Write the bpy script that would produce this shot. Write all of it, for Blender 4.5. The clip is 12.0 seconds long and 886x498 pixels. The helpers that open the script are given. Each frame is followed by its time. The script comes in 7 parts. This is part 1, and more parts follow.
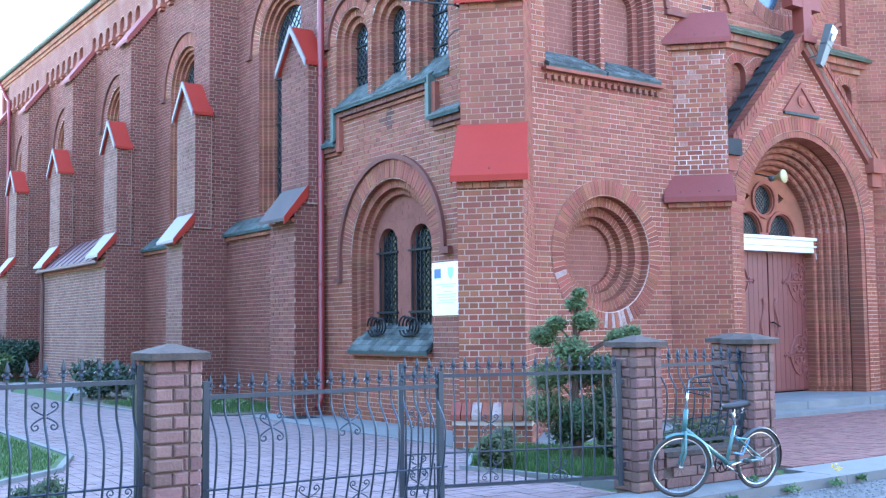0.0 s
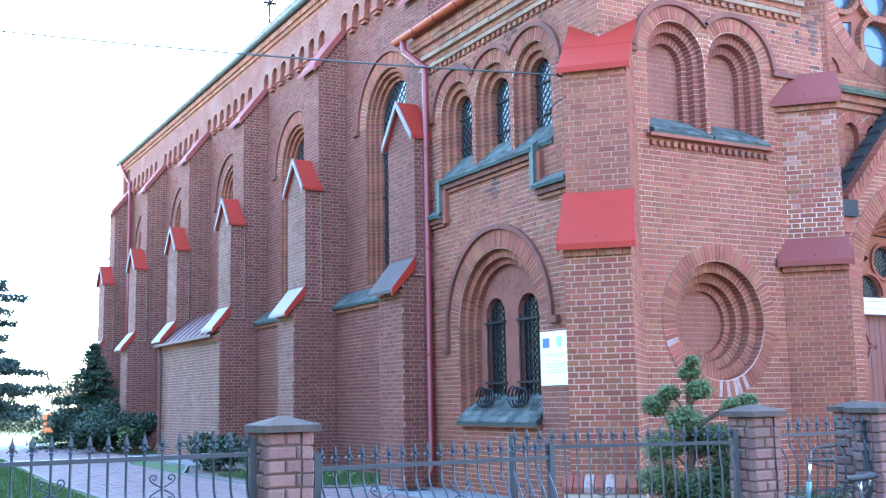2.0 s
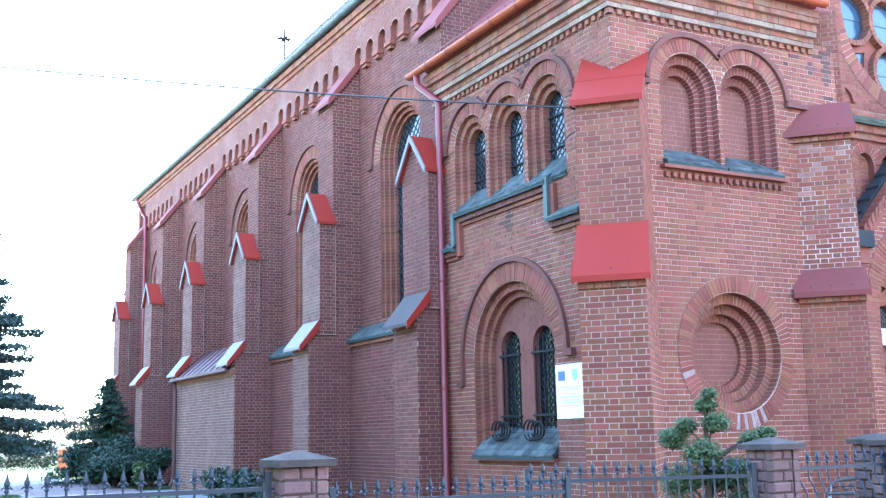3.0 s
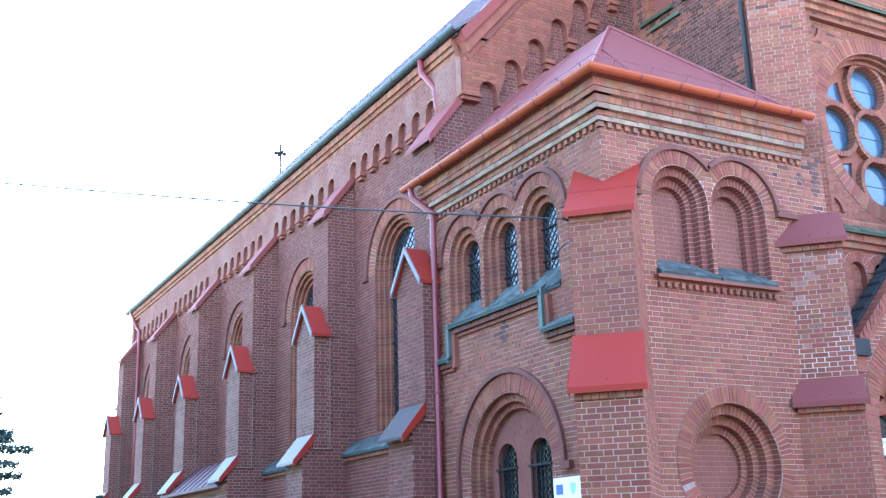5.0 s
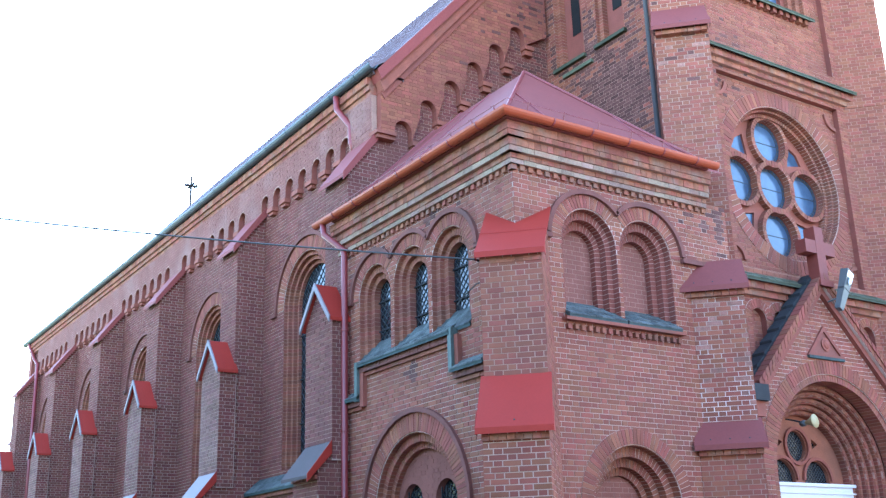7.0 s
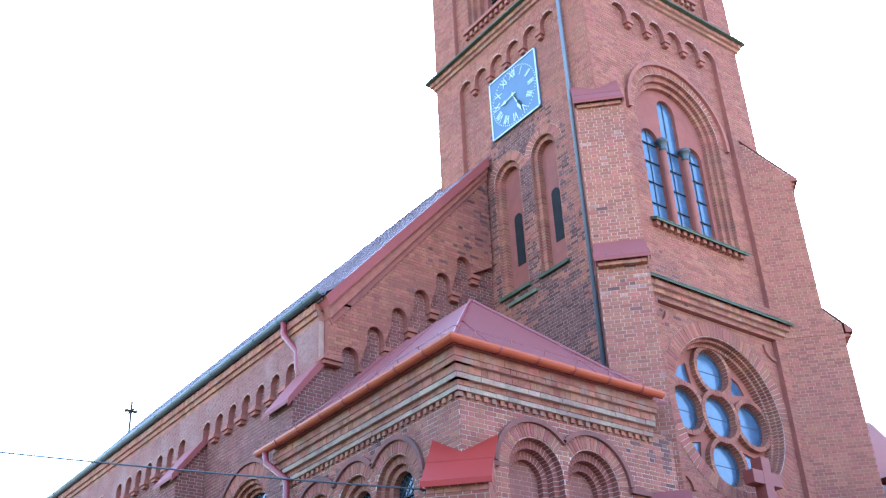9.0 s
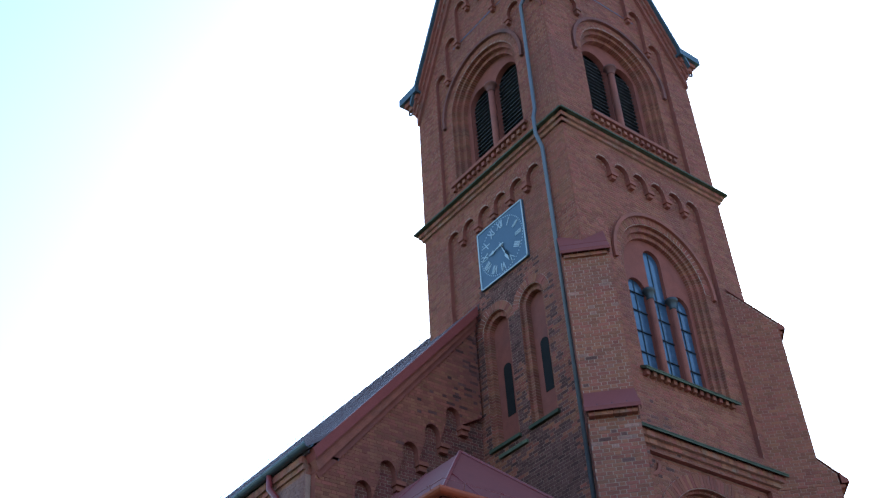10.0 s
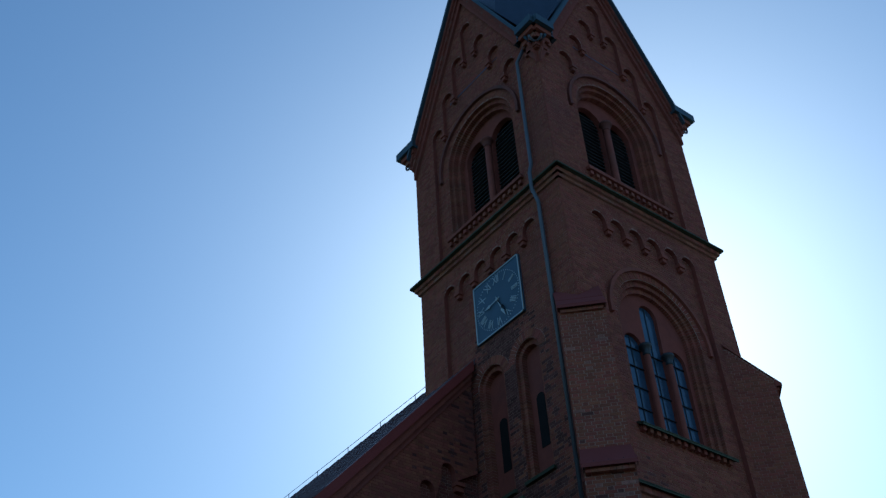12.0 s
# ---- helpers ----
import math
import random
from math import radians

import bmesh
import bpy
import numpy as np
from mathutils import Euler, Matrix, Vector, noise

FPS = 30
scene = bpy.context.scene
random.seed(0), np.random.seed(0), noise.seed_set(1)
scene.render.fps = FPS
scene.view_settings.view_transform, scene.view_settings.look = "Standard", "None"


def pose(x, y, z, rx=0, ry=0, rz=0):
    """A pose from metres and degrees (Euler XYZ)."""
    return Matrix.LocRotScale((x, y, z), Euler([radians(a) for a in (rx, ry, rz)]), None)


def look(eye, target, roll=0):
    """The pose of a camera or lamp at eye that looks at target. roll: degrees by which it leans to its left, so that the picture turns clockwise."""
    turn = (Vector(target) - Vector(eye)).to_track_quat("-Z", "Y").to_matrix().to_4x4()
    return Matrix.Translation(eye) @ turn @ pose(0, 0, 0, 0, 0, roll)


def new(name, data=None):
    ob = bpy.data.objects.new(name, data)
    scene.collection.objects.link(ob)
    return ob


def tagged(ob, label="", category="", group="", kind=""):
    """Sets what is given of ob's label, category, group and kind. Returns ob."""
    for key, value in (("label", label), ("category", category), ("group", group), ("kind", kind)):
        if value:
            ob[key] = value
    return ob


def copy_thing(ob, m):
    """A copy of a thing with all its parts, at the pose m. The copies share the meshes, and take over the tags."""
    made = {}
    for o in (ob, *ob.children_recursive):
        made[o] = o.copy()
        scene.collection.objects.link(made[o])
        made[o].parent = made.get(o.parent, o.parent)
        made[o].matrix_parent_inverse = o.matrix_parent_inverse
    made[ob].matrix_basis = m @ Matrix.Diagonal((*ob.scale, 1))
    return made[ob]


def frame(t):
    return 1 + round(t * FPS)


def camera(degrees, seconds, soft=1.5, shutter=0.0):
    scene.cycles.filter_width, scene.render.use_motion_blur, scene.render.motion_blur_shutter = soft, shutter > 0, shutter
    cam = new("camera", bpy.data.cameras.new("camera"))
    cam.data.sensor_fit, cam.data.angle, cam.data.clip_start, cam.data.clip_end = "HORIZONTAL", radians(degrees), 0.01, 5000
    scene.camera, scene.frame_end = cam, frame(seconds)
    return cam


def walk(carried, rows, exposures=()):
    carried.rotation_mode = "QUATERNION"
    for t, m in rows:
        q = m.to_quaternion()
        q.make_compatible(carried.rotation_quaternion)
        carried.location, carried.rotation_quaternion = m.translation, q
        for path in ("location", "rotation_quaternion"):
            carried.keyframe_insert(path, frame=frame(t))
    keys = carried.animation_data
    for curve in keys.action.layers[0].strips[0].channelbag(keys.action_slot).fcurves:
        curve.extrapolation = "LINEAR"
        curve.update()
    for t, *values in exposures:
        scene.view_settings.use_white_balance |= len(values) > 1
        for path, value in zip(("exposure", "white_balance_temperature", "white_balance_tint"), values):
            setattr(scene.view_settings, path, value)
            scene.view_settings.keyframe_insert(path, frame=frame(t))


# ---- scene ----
cam = camera(45.2, 12.0, soft=1.3)
EYE = (0.0, 0.0, 1.6)
# seconds, turn about the vertical, tilt, lean
PATH = [(0.0, -35.12, 4.19, 0.61), (0.5, -35.13, 5.13, 0.80), (1.0, -34.51, 7.37, 1.01), (1.5, -31.51, 7.84, 1.05),
        (2.0, -29.29, 8.03, 1.04), (2.5, -28.61, 8.85, 1.11), (2.7, -28.52, 9.24, 1.17), (4.3, -28.60, 13.87, 1.54),
        (4.5, -28.60, 14.83, 1.59), (5.0, -28.66, 15.80, 1.68), (5.5, -28.74, 17.06, 1.82), (6.0, -29.36, 17.44, 1.79),
        (6.5, -32.00, 17.34, 1.74), (6.7, -32.78, 17.42, 1.75), (8.3, -36.05, 22.51, 1.99), (8.5, -36.11, 24.26, 2.08),
        (9.0, -36.44, 29.79, 2.36), (9.5, -36.85, 34.65, 2.56), (10.0, -36.82, 37.82, 2.88), (10.5, -36.80, 38.79, 2.76),
        (11.0, -36.95, 40.95, 2.96), (11.5, -37.21, 40.88, 2.94), (12.0, -37.15, 40.72, 2.80)]
EXPOSE = [(0.0, 4.68, 5600, 6), (2.7, 4.74, 5600, 6), (4.3, 4.6, 5650, 7), (6.7, 4.2, 5650, 7), (8.5, 4.35, 5600, 8), (9.0, 4.08, 5500, 10),
          (9.5, 3.32, 5450, 8), (10.0, 2.15, 5400, 2), (10.5, 1.22, 5250, -8), (11.0, 0.68, 5000, -10), (11.5, 0.26, 4800, -8), (12.0, 0.05, 4700, -7)]
walk(cam, [(t, pose(*EYE, 90 + p, r, y)) for t, y, p, r in PATH], EXPOSE)

# ---- world and sun: the sun stands behind the tower, so all that is seen lies in its shade ----
SUN_AZ, SUN_EL = 51.0, 35.5
world = bpy.data.worlds.new("sky")
scene.world = world
world.use_nodes = True
wn = world.node_tree.nodes
sky = wn.new("ShaderNodeTexSky")
sky.sky_type = "NISHITA"
sky.sun_disc = False
sky.sun_elevation = radians(SUN_EL)
sky.sun_rotation = radians(SUN_AZ)
sky.dust_density = 0.75
sky.air_density = 1.0
wn["Background"].inputs[1].default_value = 0.1
world.node_tree.links.new(sky.outputs[0], wn["Background"].inputs[0])
sun = new("sun", bpy.data.lights.new("sun", "SUN"))
sun.data.energy, sun.data.angle, sun.data.color = 3.5, radians(0.5), (1.0, 0.95, 0.87)
s_dir = Vector((math.sin(radians(SUN_AZ)) * math.cos(radians(SUN_EL)), math.cos(radians(SUN_AZ)) * math.cos(radians(SUN_EL)), math.sin(radians(SUN_EL))))
sun.matrix_world = look(s_dir * 60, (0, 0, 0))


# ---- materials ----
def material(name, color, rough=0.8, metal=0.0, vary=0.12, scale=6.0, bump=0.15, grain=40.0, island=0.0, objrand=0.0, hue=0.0,
             stain=None, stain_scale=0.7, stain_amt=0.0, coords="Object"):
    """A surface with variation at two scales, a fine relief, and a change from piece to piece."""
    m = bpy.data.materials.new(name)
    m.use_nodes = True
    nt = m.node_tree
    n, l = nt.nodes, nt.links
    b = n["Principled BSDF"]
    b.inputs["Roughness"].default_value, b.inputs["Metallic"].default_value = rough, metal
    tc = n.new("ShaderNodeTexCoord")
    src = n.new("ShaderNodeNewGeometry").outputs["Position"] if coords == "World" else tc.outputs["Object"]
    big, fine = n.new("ShaderNodeTexNoise"), n.new("ShaderNodeTexNoise")
    for t, s, d in ((big, scale, 4.0), (fine, grain, 3.0)):
        l.new(src, t.inputs["Vector"])
        t.inputs["Scale"].default_value, t.inputs["Detail"].default_value = s, d
    add = n.new("ShaderNodeMath")
    add.operation = "ADD"
    l.new(big.outputs[0], add.inputs[0])
    l.new(fine.outputs[0], add.inputs[1])
    val = n.new("ShaderNodeMapRange")
    val.inputs["From Min"].default_value, val.inputs["From Max"].default_value = 0.6, 1.4
    val.inputs["To Min"].default_value, val.inputs["To Max"].default_value = 1 - vary, 1 + vary
    l.new(add.outputs[0], val.inputs["Value"])
    last = val.outputs[0]
    hs = n.new("ShaderNodeHueSaturation")
    hs.inputs["Color"].default_value = (*color, 1)
    for amount, node, socket in ((island, "ShaderNodeNewGeometry", "Random Per Island"), (objrand, "ShaderNodeObjectInfo", "Random")):
        if amount:
            g = n.new(node)
            r = n.new("ShaderNodeMapRange")
            r.inputs["To Min"].default_value, r.inputs["To Max"].default_value = 1 - amount, 1 + amount
            l.new(g.outputs[socket], r.inputs["Value"])
            mu = n.new("ShaderNodeMath")
            mu.operation = "MULTIPLY"
            l.new(last, mu.inputs[0])
            l.new(r.outputs[0], mu.inputs[1])
            last = mu.outputs[0]
            if hue:
                sn = n.new("ShaderNodeMath")
                sn.operation = "MULTIPLY"
                sn.inputs[1].default_value = 7.31
                l.new(g.outputs[socket], sn.inputs[0])
                fr = n.new("ShaderNodeMath")
                fr.operation = "FRACT"
                l.new(sn.outputs[0], fr.inputs[0])
                hr = n.new("ShaderNodeMapRange")
                hr.inputs["To Min"].default_value, hr.inputs["To Max"].default_value = 0.5 - hue, 0.5 + hue
                l.new(fr.outputs[0], hr.inputs["Value"])
                l.new(hr.outputs[0], hs.inputs["Hue"])
    l.new(last, hs.inputs["Value"])
    out = hs.outputs[0]
    if stain:
        st = n.new("ShaderNodeTexNoise")
        pos = n.new("ShaderNodeNewGeometry").outputs["Position"]
        l.new(pos, st.inputs["Vector"])
        st.inputs["Scale"].default_value, st.inputs["Detail"].default_value = stain_scale, 6.0
        sr = n.new("ShaderNodeMapRange")
        sr.inputs["From Min"].default_value, sr.inputs["From Max"].default_value = 0.5, 0.72
        sr.inputs["To Max"].default_value = stain_amt
        l.new(st.outputs[0], sr.inputs["Value"])
        mx = n.new("ShaderNodeMix")
        mx.data_type = "RGBA"
        l.new(sr.outputs[0], mx.inputs["Factor"])
        l.new(out, mx.inputs["A"])
        mx.inputs["B"].default_value = (*stain, 1)
        out = mx.outputs["Result"]
    l.new(out, b.inputs["Base Color"])
    if bump:
        bp = n.new("ShaderNodeBump")
        bp.inputs["Strength"].default_value, bp.inputs["Distance"].default_value = bump, 0.01
        l.new(fine.outputs[0], bp.inputs["Height"])
        l.new(bp.outputs[0], b.inputs["Normal"])
    return m


def glass(name, color, rough=0.06):
    m = material(name, color, rough, 0.0, 0.3, 2.0, 0.25, 9.0)
    m.node_tree.nodes["Principled BSDF"].inputs["Specular IOR Level"].default_value = 0.5
    return m


BRICK = material("brick", (0.218, 0.073, 0.046), 0.85, vary=0.16, scale=5, grain=60, bump=0.35, island=0.19, hue=0.01,
                 stain=(0.13, 0.05, 0.045), stain_scale=0.55, stain_amt=0.45, coords="World")
BRICK_OB = material("brick_piece", (0.218, 0.073, 0.046), 0.85, vary=0.16, scale=5, grain=60, bump=0.35, objrand=0.2, hue=0.012,
                    stain=(0.13, 0.05, 0.045), stain_scale=0.55, stain_amt=0.45, coords="World")
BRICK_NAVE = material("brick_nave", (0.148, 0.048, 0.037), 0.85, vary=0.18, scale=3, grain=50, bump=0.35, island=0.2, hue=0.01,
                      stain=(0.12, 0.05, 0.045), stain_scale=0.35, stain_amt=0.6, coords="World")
MORTAR = material("mortar", (0.47, 0.365, 0.31), 0.95, vary=0.25, scale=3, grain=70, bump=0.3, stain=(0.22, 0.14, 0.11), stain_scale=0.6, stain_amt=0.6, coords="World")
MOULD = material("moulded_brick", (0.22, 0.075, 0.048), 0.8, vary=0.22, scale=4, grain=45, bump=0.3, island=0.18, hue=0.01,
                 stain=(0.10, 0.06, 0.045), stain_scale=1.1, stain_amt=0.5, coords="World")
CORNICE = material("cornice_brick", (0.225, 0.08, 0.05), 0.85, vary=0.35, scale=9, grain=35, bump=0.45, island=0.22, hue=0.012,
                   stain=(0.20, 0.14, 0.105), stain_scale=3.6, stain_amt=0.7, coords="World")
PLASTER = material("rough_brick_infill", (0.20, 0.075, 0.056), 0.9, vary=0.2, scale=3, grain=40, bump=0.3, coords="World")
RED_TIN = material("red_sheet_metal", (0.27, 0.024, 0.014), 0.6, 0.0, 0.10, 1.5, 0.05, 30)
ROOF_TIN = material("dull_red_roof_metal", (0.17, 0.042, 0.036), 0.6, 0.0, 0.14, 1.2, 0.06, 25)
WHITE_TIN = material("white_verge", (0.21, 0.172, 0.178), 0.6, 0.0, 0.08, 3, 0.05, 30)
GUTTER_RED = material("gutter_red", (0.34, 0.068, 0.03), 0.35, 0.0, 0.12, 3, 0.04, 30)
PIPE_RED = material("pipe_red", (0.19, 0.028, 0.028), 0.4, 0.0, 0.12, 3, 0.05, 30)
PIPE_GREY = material("zinc_pipe", (0.10, 0.105, 0.125), 0.5, 0.2, 0.15, 3, 0.05, 30)
COPPER = material("green_copper", (0.045, 0.062, 0.078), 0.45, 0.0, 0.3, 3, 0.1, 30)
SLATE = material("green_slate", (0.045, 0.062, 0.058), 0.85, 0.0, 0.4, 6, 0.4, 50, island=0.3)
DARK_TILE = material("dark_tile", (0.032, 0.034, 0.036), 0.9, 0.0, 0.3, 5, 0.3, 60, island=0.3)
SPIRE = material("spire_slate", (0.03, 0.04, 0.07), 0.4, 0.1, 0.3, 4, 0.3, 40)
GLASS = glass("window_glass", (0.012, 0.016, 0.02))
# the blue of the reflected sky is put into this glass's base colour
GLASS_SKY = glass("leaded_glass_sky_tint", (0.045, 0.075, 0.125), 0.15)
LEAD = material("lead_bars", (0.05, 0.055, 0.06), 0.5, 0.5, 0.2, 8, 0.1, 50)
IRON = material("black_iron", (0.010, 0.011, 0.014), 0.6, 0.0, 0.2, 8, 0.1, 50)
DOOR_RED = material("door_paint", (0.14, 0.038, 0.034), 0.5, 0.0, 0.15, 2, 0.15, 40)
WHITE_PAINT = material("white_paint", (0.6, 0.6, 0.6), 0.5, 0.0, 0.08, 3, 0.05, 30)
SIGN_WHITE = material("sign_white", (0.80, 0.82, 0.86), 0.35, 0.0, 0.03, 3, 0.0, 30)
SIGN_BLUE = material("sign_blue", (0.03, 0.09, 0.42), 0.35, 0.0, 0.05, 3, 0.0, 30)
SIGN_LIGHT = material("sign_light_blue", (0.30, 0.50, 0.70), 0.35, 0.0, 0.1, 3, 0.0, 30)
SIGN_TEXT = material("sign_text", (0.45, 0.47, 0.52), 0.5, 0.0, 0.1, 3, 0.0, 30)
CLOCK_FACE = material("clock_blue", (0.048, 0.078, 0.12), 0.4, 0.0, 0.15, 2, 0.05, 30)
CLOCK_MARK = material("clock_pale", (0.36, 0.41, 0.45), 0.45, 0.0, 0.08, 3, 0.0, 30)
FENCE = material("grey_blue_iron", (0.026, 0.038, 0.056), 0.4, 0.3, 0.2, 8, 0.08, 50)
BLOCK = material("split_block", (0.16, 0.088, 0.08), 0.9, vary=0.2, scale=9, grain=45, bump=0.6, objrand=0.22, hue=0.012)
CONCRETE = material("concrete", (0.135, 0.14, 0.142), 0.9, vary=0.18, scale=3, grain=60, bump=0.3, stain=(0.2, 0.2, 0.2), stain_scale=1.2, stain_amt=0.5, coords="World")
CAPSTONE = material("cap_concrete", (0.078, 0.06, 0.053), 0.95, vary=0.35, scale=7, grain=50, bump=0.6, stain=(0.035, 0.032, 0.028), stain_scale=5, stain_amt=0.7)
PAVER = material("paving_block", (0.165, 0.113, 0.113), 0.9, vary=0.14, scale=5, grain=60, bump=0.3, island=0.14, hue=0.01, coords="World")
PAVER_RED = material("red_paving_block", (0.145, 0.06, 0.051), 0.9, vary=0.16, scale=5, grain=60, bump=0.3, island=0.2, hue=0.01, coords="World")
SAND = material("paving_joint", (0.20, 0.17, 0.16), 0.95, vary=0.25, scale=6, grain=60, bump=0.3, coords="World")
ASPHALT = material("worn_asphalt", (0.085, 0.085, 0.088), 0.95, vary=0.35, scale=4, grain=90, bump=0.6, stain=(0.13, 0.13, 0.13), stain_scale=2.5, stain_amt=0.6, coords="World")
SOIL = material("soil", (0.07, 0.055, 0.04), 0.95, vary=0.3, scale=4, grain=50, bump=0.6, coords="World")
GRASS = material("grass_blades", (0.046, 0.1, 0.02), 0.7, vary=0.3, scale=2, grain=20, bump=0.0, island=0.35, hue=0.02)
TURF = material("turf", (0.045, 0.085, 0.02), 0.95, vary=0.35, scale=3, grain=60, bump=0.8, coords="World")
LEAF = material("conifer_leaf", (0.036, 0.066, 0.024), 0.7, vary=0.3, scale=3, grain=20, bump=0.0, island=0.4, hue=0.02)
LEAF_LIGHT = material("light_conifer_leaf", (0.075, 0.11, 0.036), 0.7, vary=0.3, scale=3, grain=20, bump=0.0, island=0.35, hue=0.02)
LEAF_DARK = material("dark_leaf", (0.025, 0.05, 0.025), 0.7, vary=0.3, scale=3, grain=20, bump=0.0, island=0.4, hue=0.02)
BARK = material("bark", (0.09, 0.055, 0.04), 0.9, vary=0.3, scale=8, grain=40, bump=0.6)
TWIG = material("pale_twigs", (0.085, 0.068, 0.048), 0.9, vary=0.3, scale=3, grain=20, bump=0.0, island=0.3)
BIKE = material("turquoise_paint", (0.085, 0.19, 0.20), 0.35, 0.1, 0.12, 5, 0.05, 40)
CHROME = material("chrome", (0.55, 0.56, 0.58), 0.25, 0.9, 0.15, 6, 0.05, 40)
RUBBER = material("rubber", (0.045, 0.043, 0.042), 0.8, 0.0, 0.3, 6, 0.2, 50)
SADDLE = material("black_saddle", (0.015, 0.016, 0.02), 0.5, 0.0, 0.2, 6, 0.1, 50)
LAMP_GREY = material("lamp_grey", (0.085, 0.095, 0.095), 0.5, 0.2, 0.15, 6, 0.1, 40)
HORN = material("cream_horn", (0.36, 0.29, 0.14), 0.5, 0.0, 0.12, 6, 0.05, 40)
CROSS_PAINT = material("cross_red", (0.17, 0.042, 0.032), 0.6, 0.0, 0.15, 6, 0.1, 40)
ORANGE = material("orange_brick_post", (0.45, 0.14, 0.06), 0.8, 0.0, 0.15, 6, 0.1, 40)
CABLE = material("cable", (0.03, 0.03, 0.03), 0.6, 0.0, 0.1, 6, 0.0, 40)
YELLOW = material("yellow_petal", (0.5, 0.36, 0.03), 0.6, 0.0, 0.1, 6, 0.0, 40)

HOOD = material("hood_brick", (0.15, 0.055, 0.043), 0.8, vary=0.3, scale=4, grain=45, bump=0.3, stain=(0.06, 0.045, 0.04), stain_scale=1.3, stain_amt=0.7, coords="World")
FRIEZE = material("frieze_brick", (0.19, 0.077, 0.064), 0.85, vary=0.2, scale=3, grain=50, bump=0.3, stain=(0.28, 0.18, 0.16), stain_scale=0.8, stain_amt=0.5, coords="World")
BRICK_PLAIN = material("plain_brick", (0.195, 0.06, 0.044), 0.85, vary=0.2, scale=4, grain=50, bump=0.3, stain=(0.12, 0.05, 0.045), stain_scale=0.9, stain_amt=0.5, coords="World")
BRICK_PALE = material("pale_brick", (0.165, 0.08, 0.066), 0.9, vary=0.25, scale=3, grain=50, bump=0.4, island=0.22, hue=0.015, stain=(0.24, 0.15, 0.125), stain_scale=0.9, stain_amt=0.45, coords="World")
SLATE_OB = material("green_slate_piece", (0.082, 0.092, 0.088), 0.8, 0.0, 0.45, 6, 0.4, 50, objrand=0.4, stain=(0.02, 0.022, 0.022), stain_scale=4, stain_amt=0.8)
COPPER_PALE = material("pale_green_copper", (0.09, 0.118, 0.105), 0.6, 0.1, 0.25, 4, 0.1, 30)
COPPER_DARK = material("dark_copper", (0.045, 0.07, 0.09), 0.5, 0.2, 0.25, 4, 0.1, 30)
MOSS_TILE = material("mossy_tile", (0.07, 0.078, 0.05), 0.8, 0.0, 0.35, 5, 0.4, 60, objrand=0.3)
ZINC_CAP = material("zinc_cap", (0.08, 0.062, 0.06), 0.85, 0.0, 0.15, 3, 0.06, 30)
VERGE_RED = material("verge_red", (0.20, 0.046, 0.04), 0.65, 0.0, 0.15, 1.5, 0.06, 30)
DARK_VOID = material("dark_inside", (0.012, 0.011, 0.011), 0.9, vary=0.3, scale=4, grain=30, bump=0.1)
ANNEXE_TIN = material("dark_maroon_roof_metal", (0.085, 0.03, 0.032), 0.6, 0.0, 0.2, 1.5, 0.06, 30)
PIPE_DULL = material("dull_brown_pipe", (0.10, 0.046, 0.04), 0.7, 0.0, 0.2, 3, 0.05, 30)
LOUVRE = material("louvre_wood", (0.09, 0.083, 0.082), 0.7, vary=0.3, scale=4, grain=30, bump=0.2)
DOOR_FRAME = material("door_frame_grey", (0.24, 0.20, 0.18), 0.6, vary=0.2, scale=4, grain=30, bump=0.2)

PAVER_OB = material("paving_block_piece", (0.165, 0.113, 0.113), 0.9, vary=0.14, scale=5, grain=60, bump=0.3, objrand=0.14, hue=0.01, coords="World")
PAVER_RED_OB = material("red_paving_block_piece", (0.145, 0.06, 0.051), 0.9, vary=0.16, scale=5, grain=60, bump=0.3, objrand=0.2, hue=0.01, coords="World")
LEAF_YELLOW = material("yellowish_leaf", (0.052, 0.066, 0.022), 0.7, vary=0.3, scale=3, grain=20, bump=0.0, island=0.4, hue=0.03)
LEAF_BLUE = material("blue_spruce_needle", (0.022, 0.046, 0.034), 0.7, vary=0.3, scale=3, grain=20, bump=0.0, island=0.35, hue=0.02)

NAVE_ROOF = material("dark_roof_metal", (0.12, 0.08, 0.088), 0.45, 0.0, 0.2, 1.2, 0.06, 25)
NAVE_ROOF.node_tree.nodes["Principled BSDF"].inputs["Specular IOR Level"].default_value = 0.45
CORNICE_GREEN = material("mossy_cornice_brick", (0.25, 0.17, 0.125), 0.9, vary=0.4, scale=6, grain=35, bump=0.5, island=0.25, hue=0.02,
                         stain=(0.22, 0.085, 0.055), stain_scale=3.0, stain_amt=0.75, coords="World")
SALT_BRICK = material("salt_stained_brick", (0.25, 0.125, 0.098), 0.95, vary=0.45, scale=14, grain=60, bump=0.3, island=0.3, stain=(0.2, 0.07, 0.05), stain_scale=7, stain_amt=0.9, coords="World")
SALT_WHITE = material("salt_crusted_brick", (0.30, 0.22, 0.20), 0.95, vary=0.3, scale=9, grain=60, bump=0.3, stain=(0.2, 0.07, 0.05), stain_scale=16, stain_amt=0.9, coords="World")
SOOT_AND_DARK_BRICK = material("soot_and_dark_brick", (0.10, 0.043, 0.036), 0.9, vary=0.35, scale=8, grain=60, bump=0.3, island=0.3, coords="World")
STREET_BLOCKER = material("street_blocker_render", (0.16, 0.14, 0.12), 0.95, vary=0.25, scale=1.5, grain=30, bump=0.3, coords="World")
YARD_BLOCKER = material("yard_blocker_dark", (0.035, 0.05, 0.02), 0.9, vary=0.4, scale=2, grain=12, bump=0.8, coords="World")
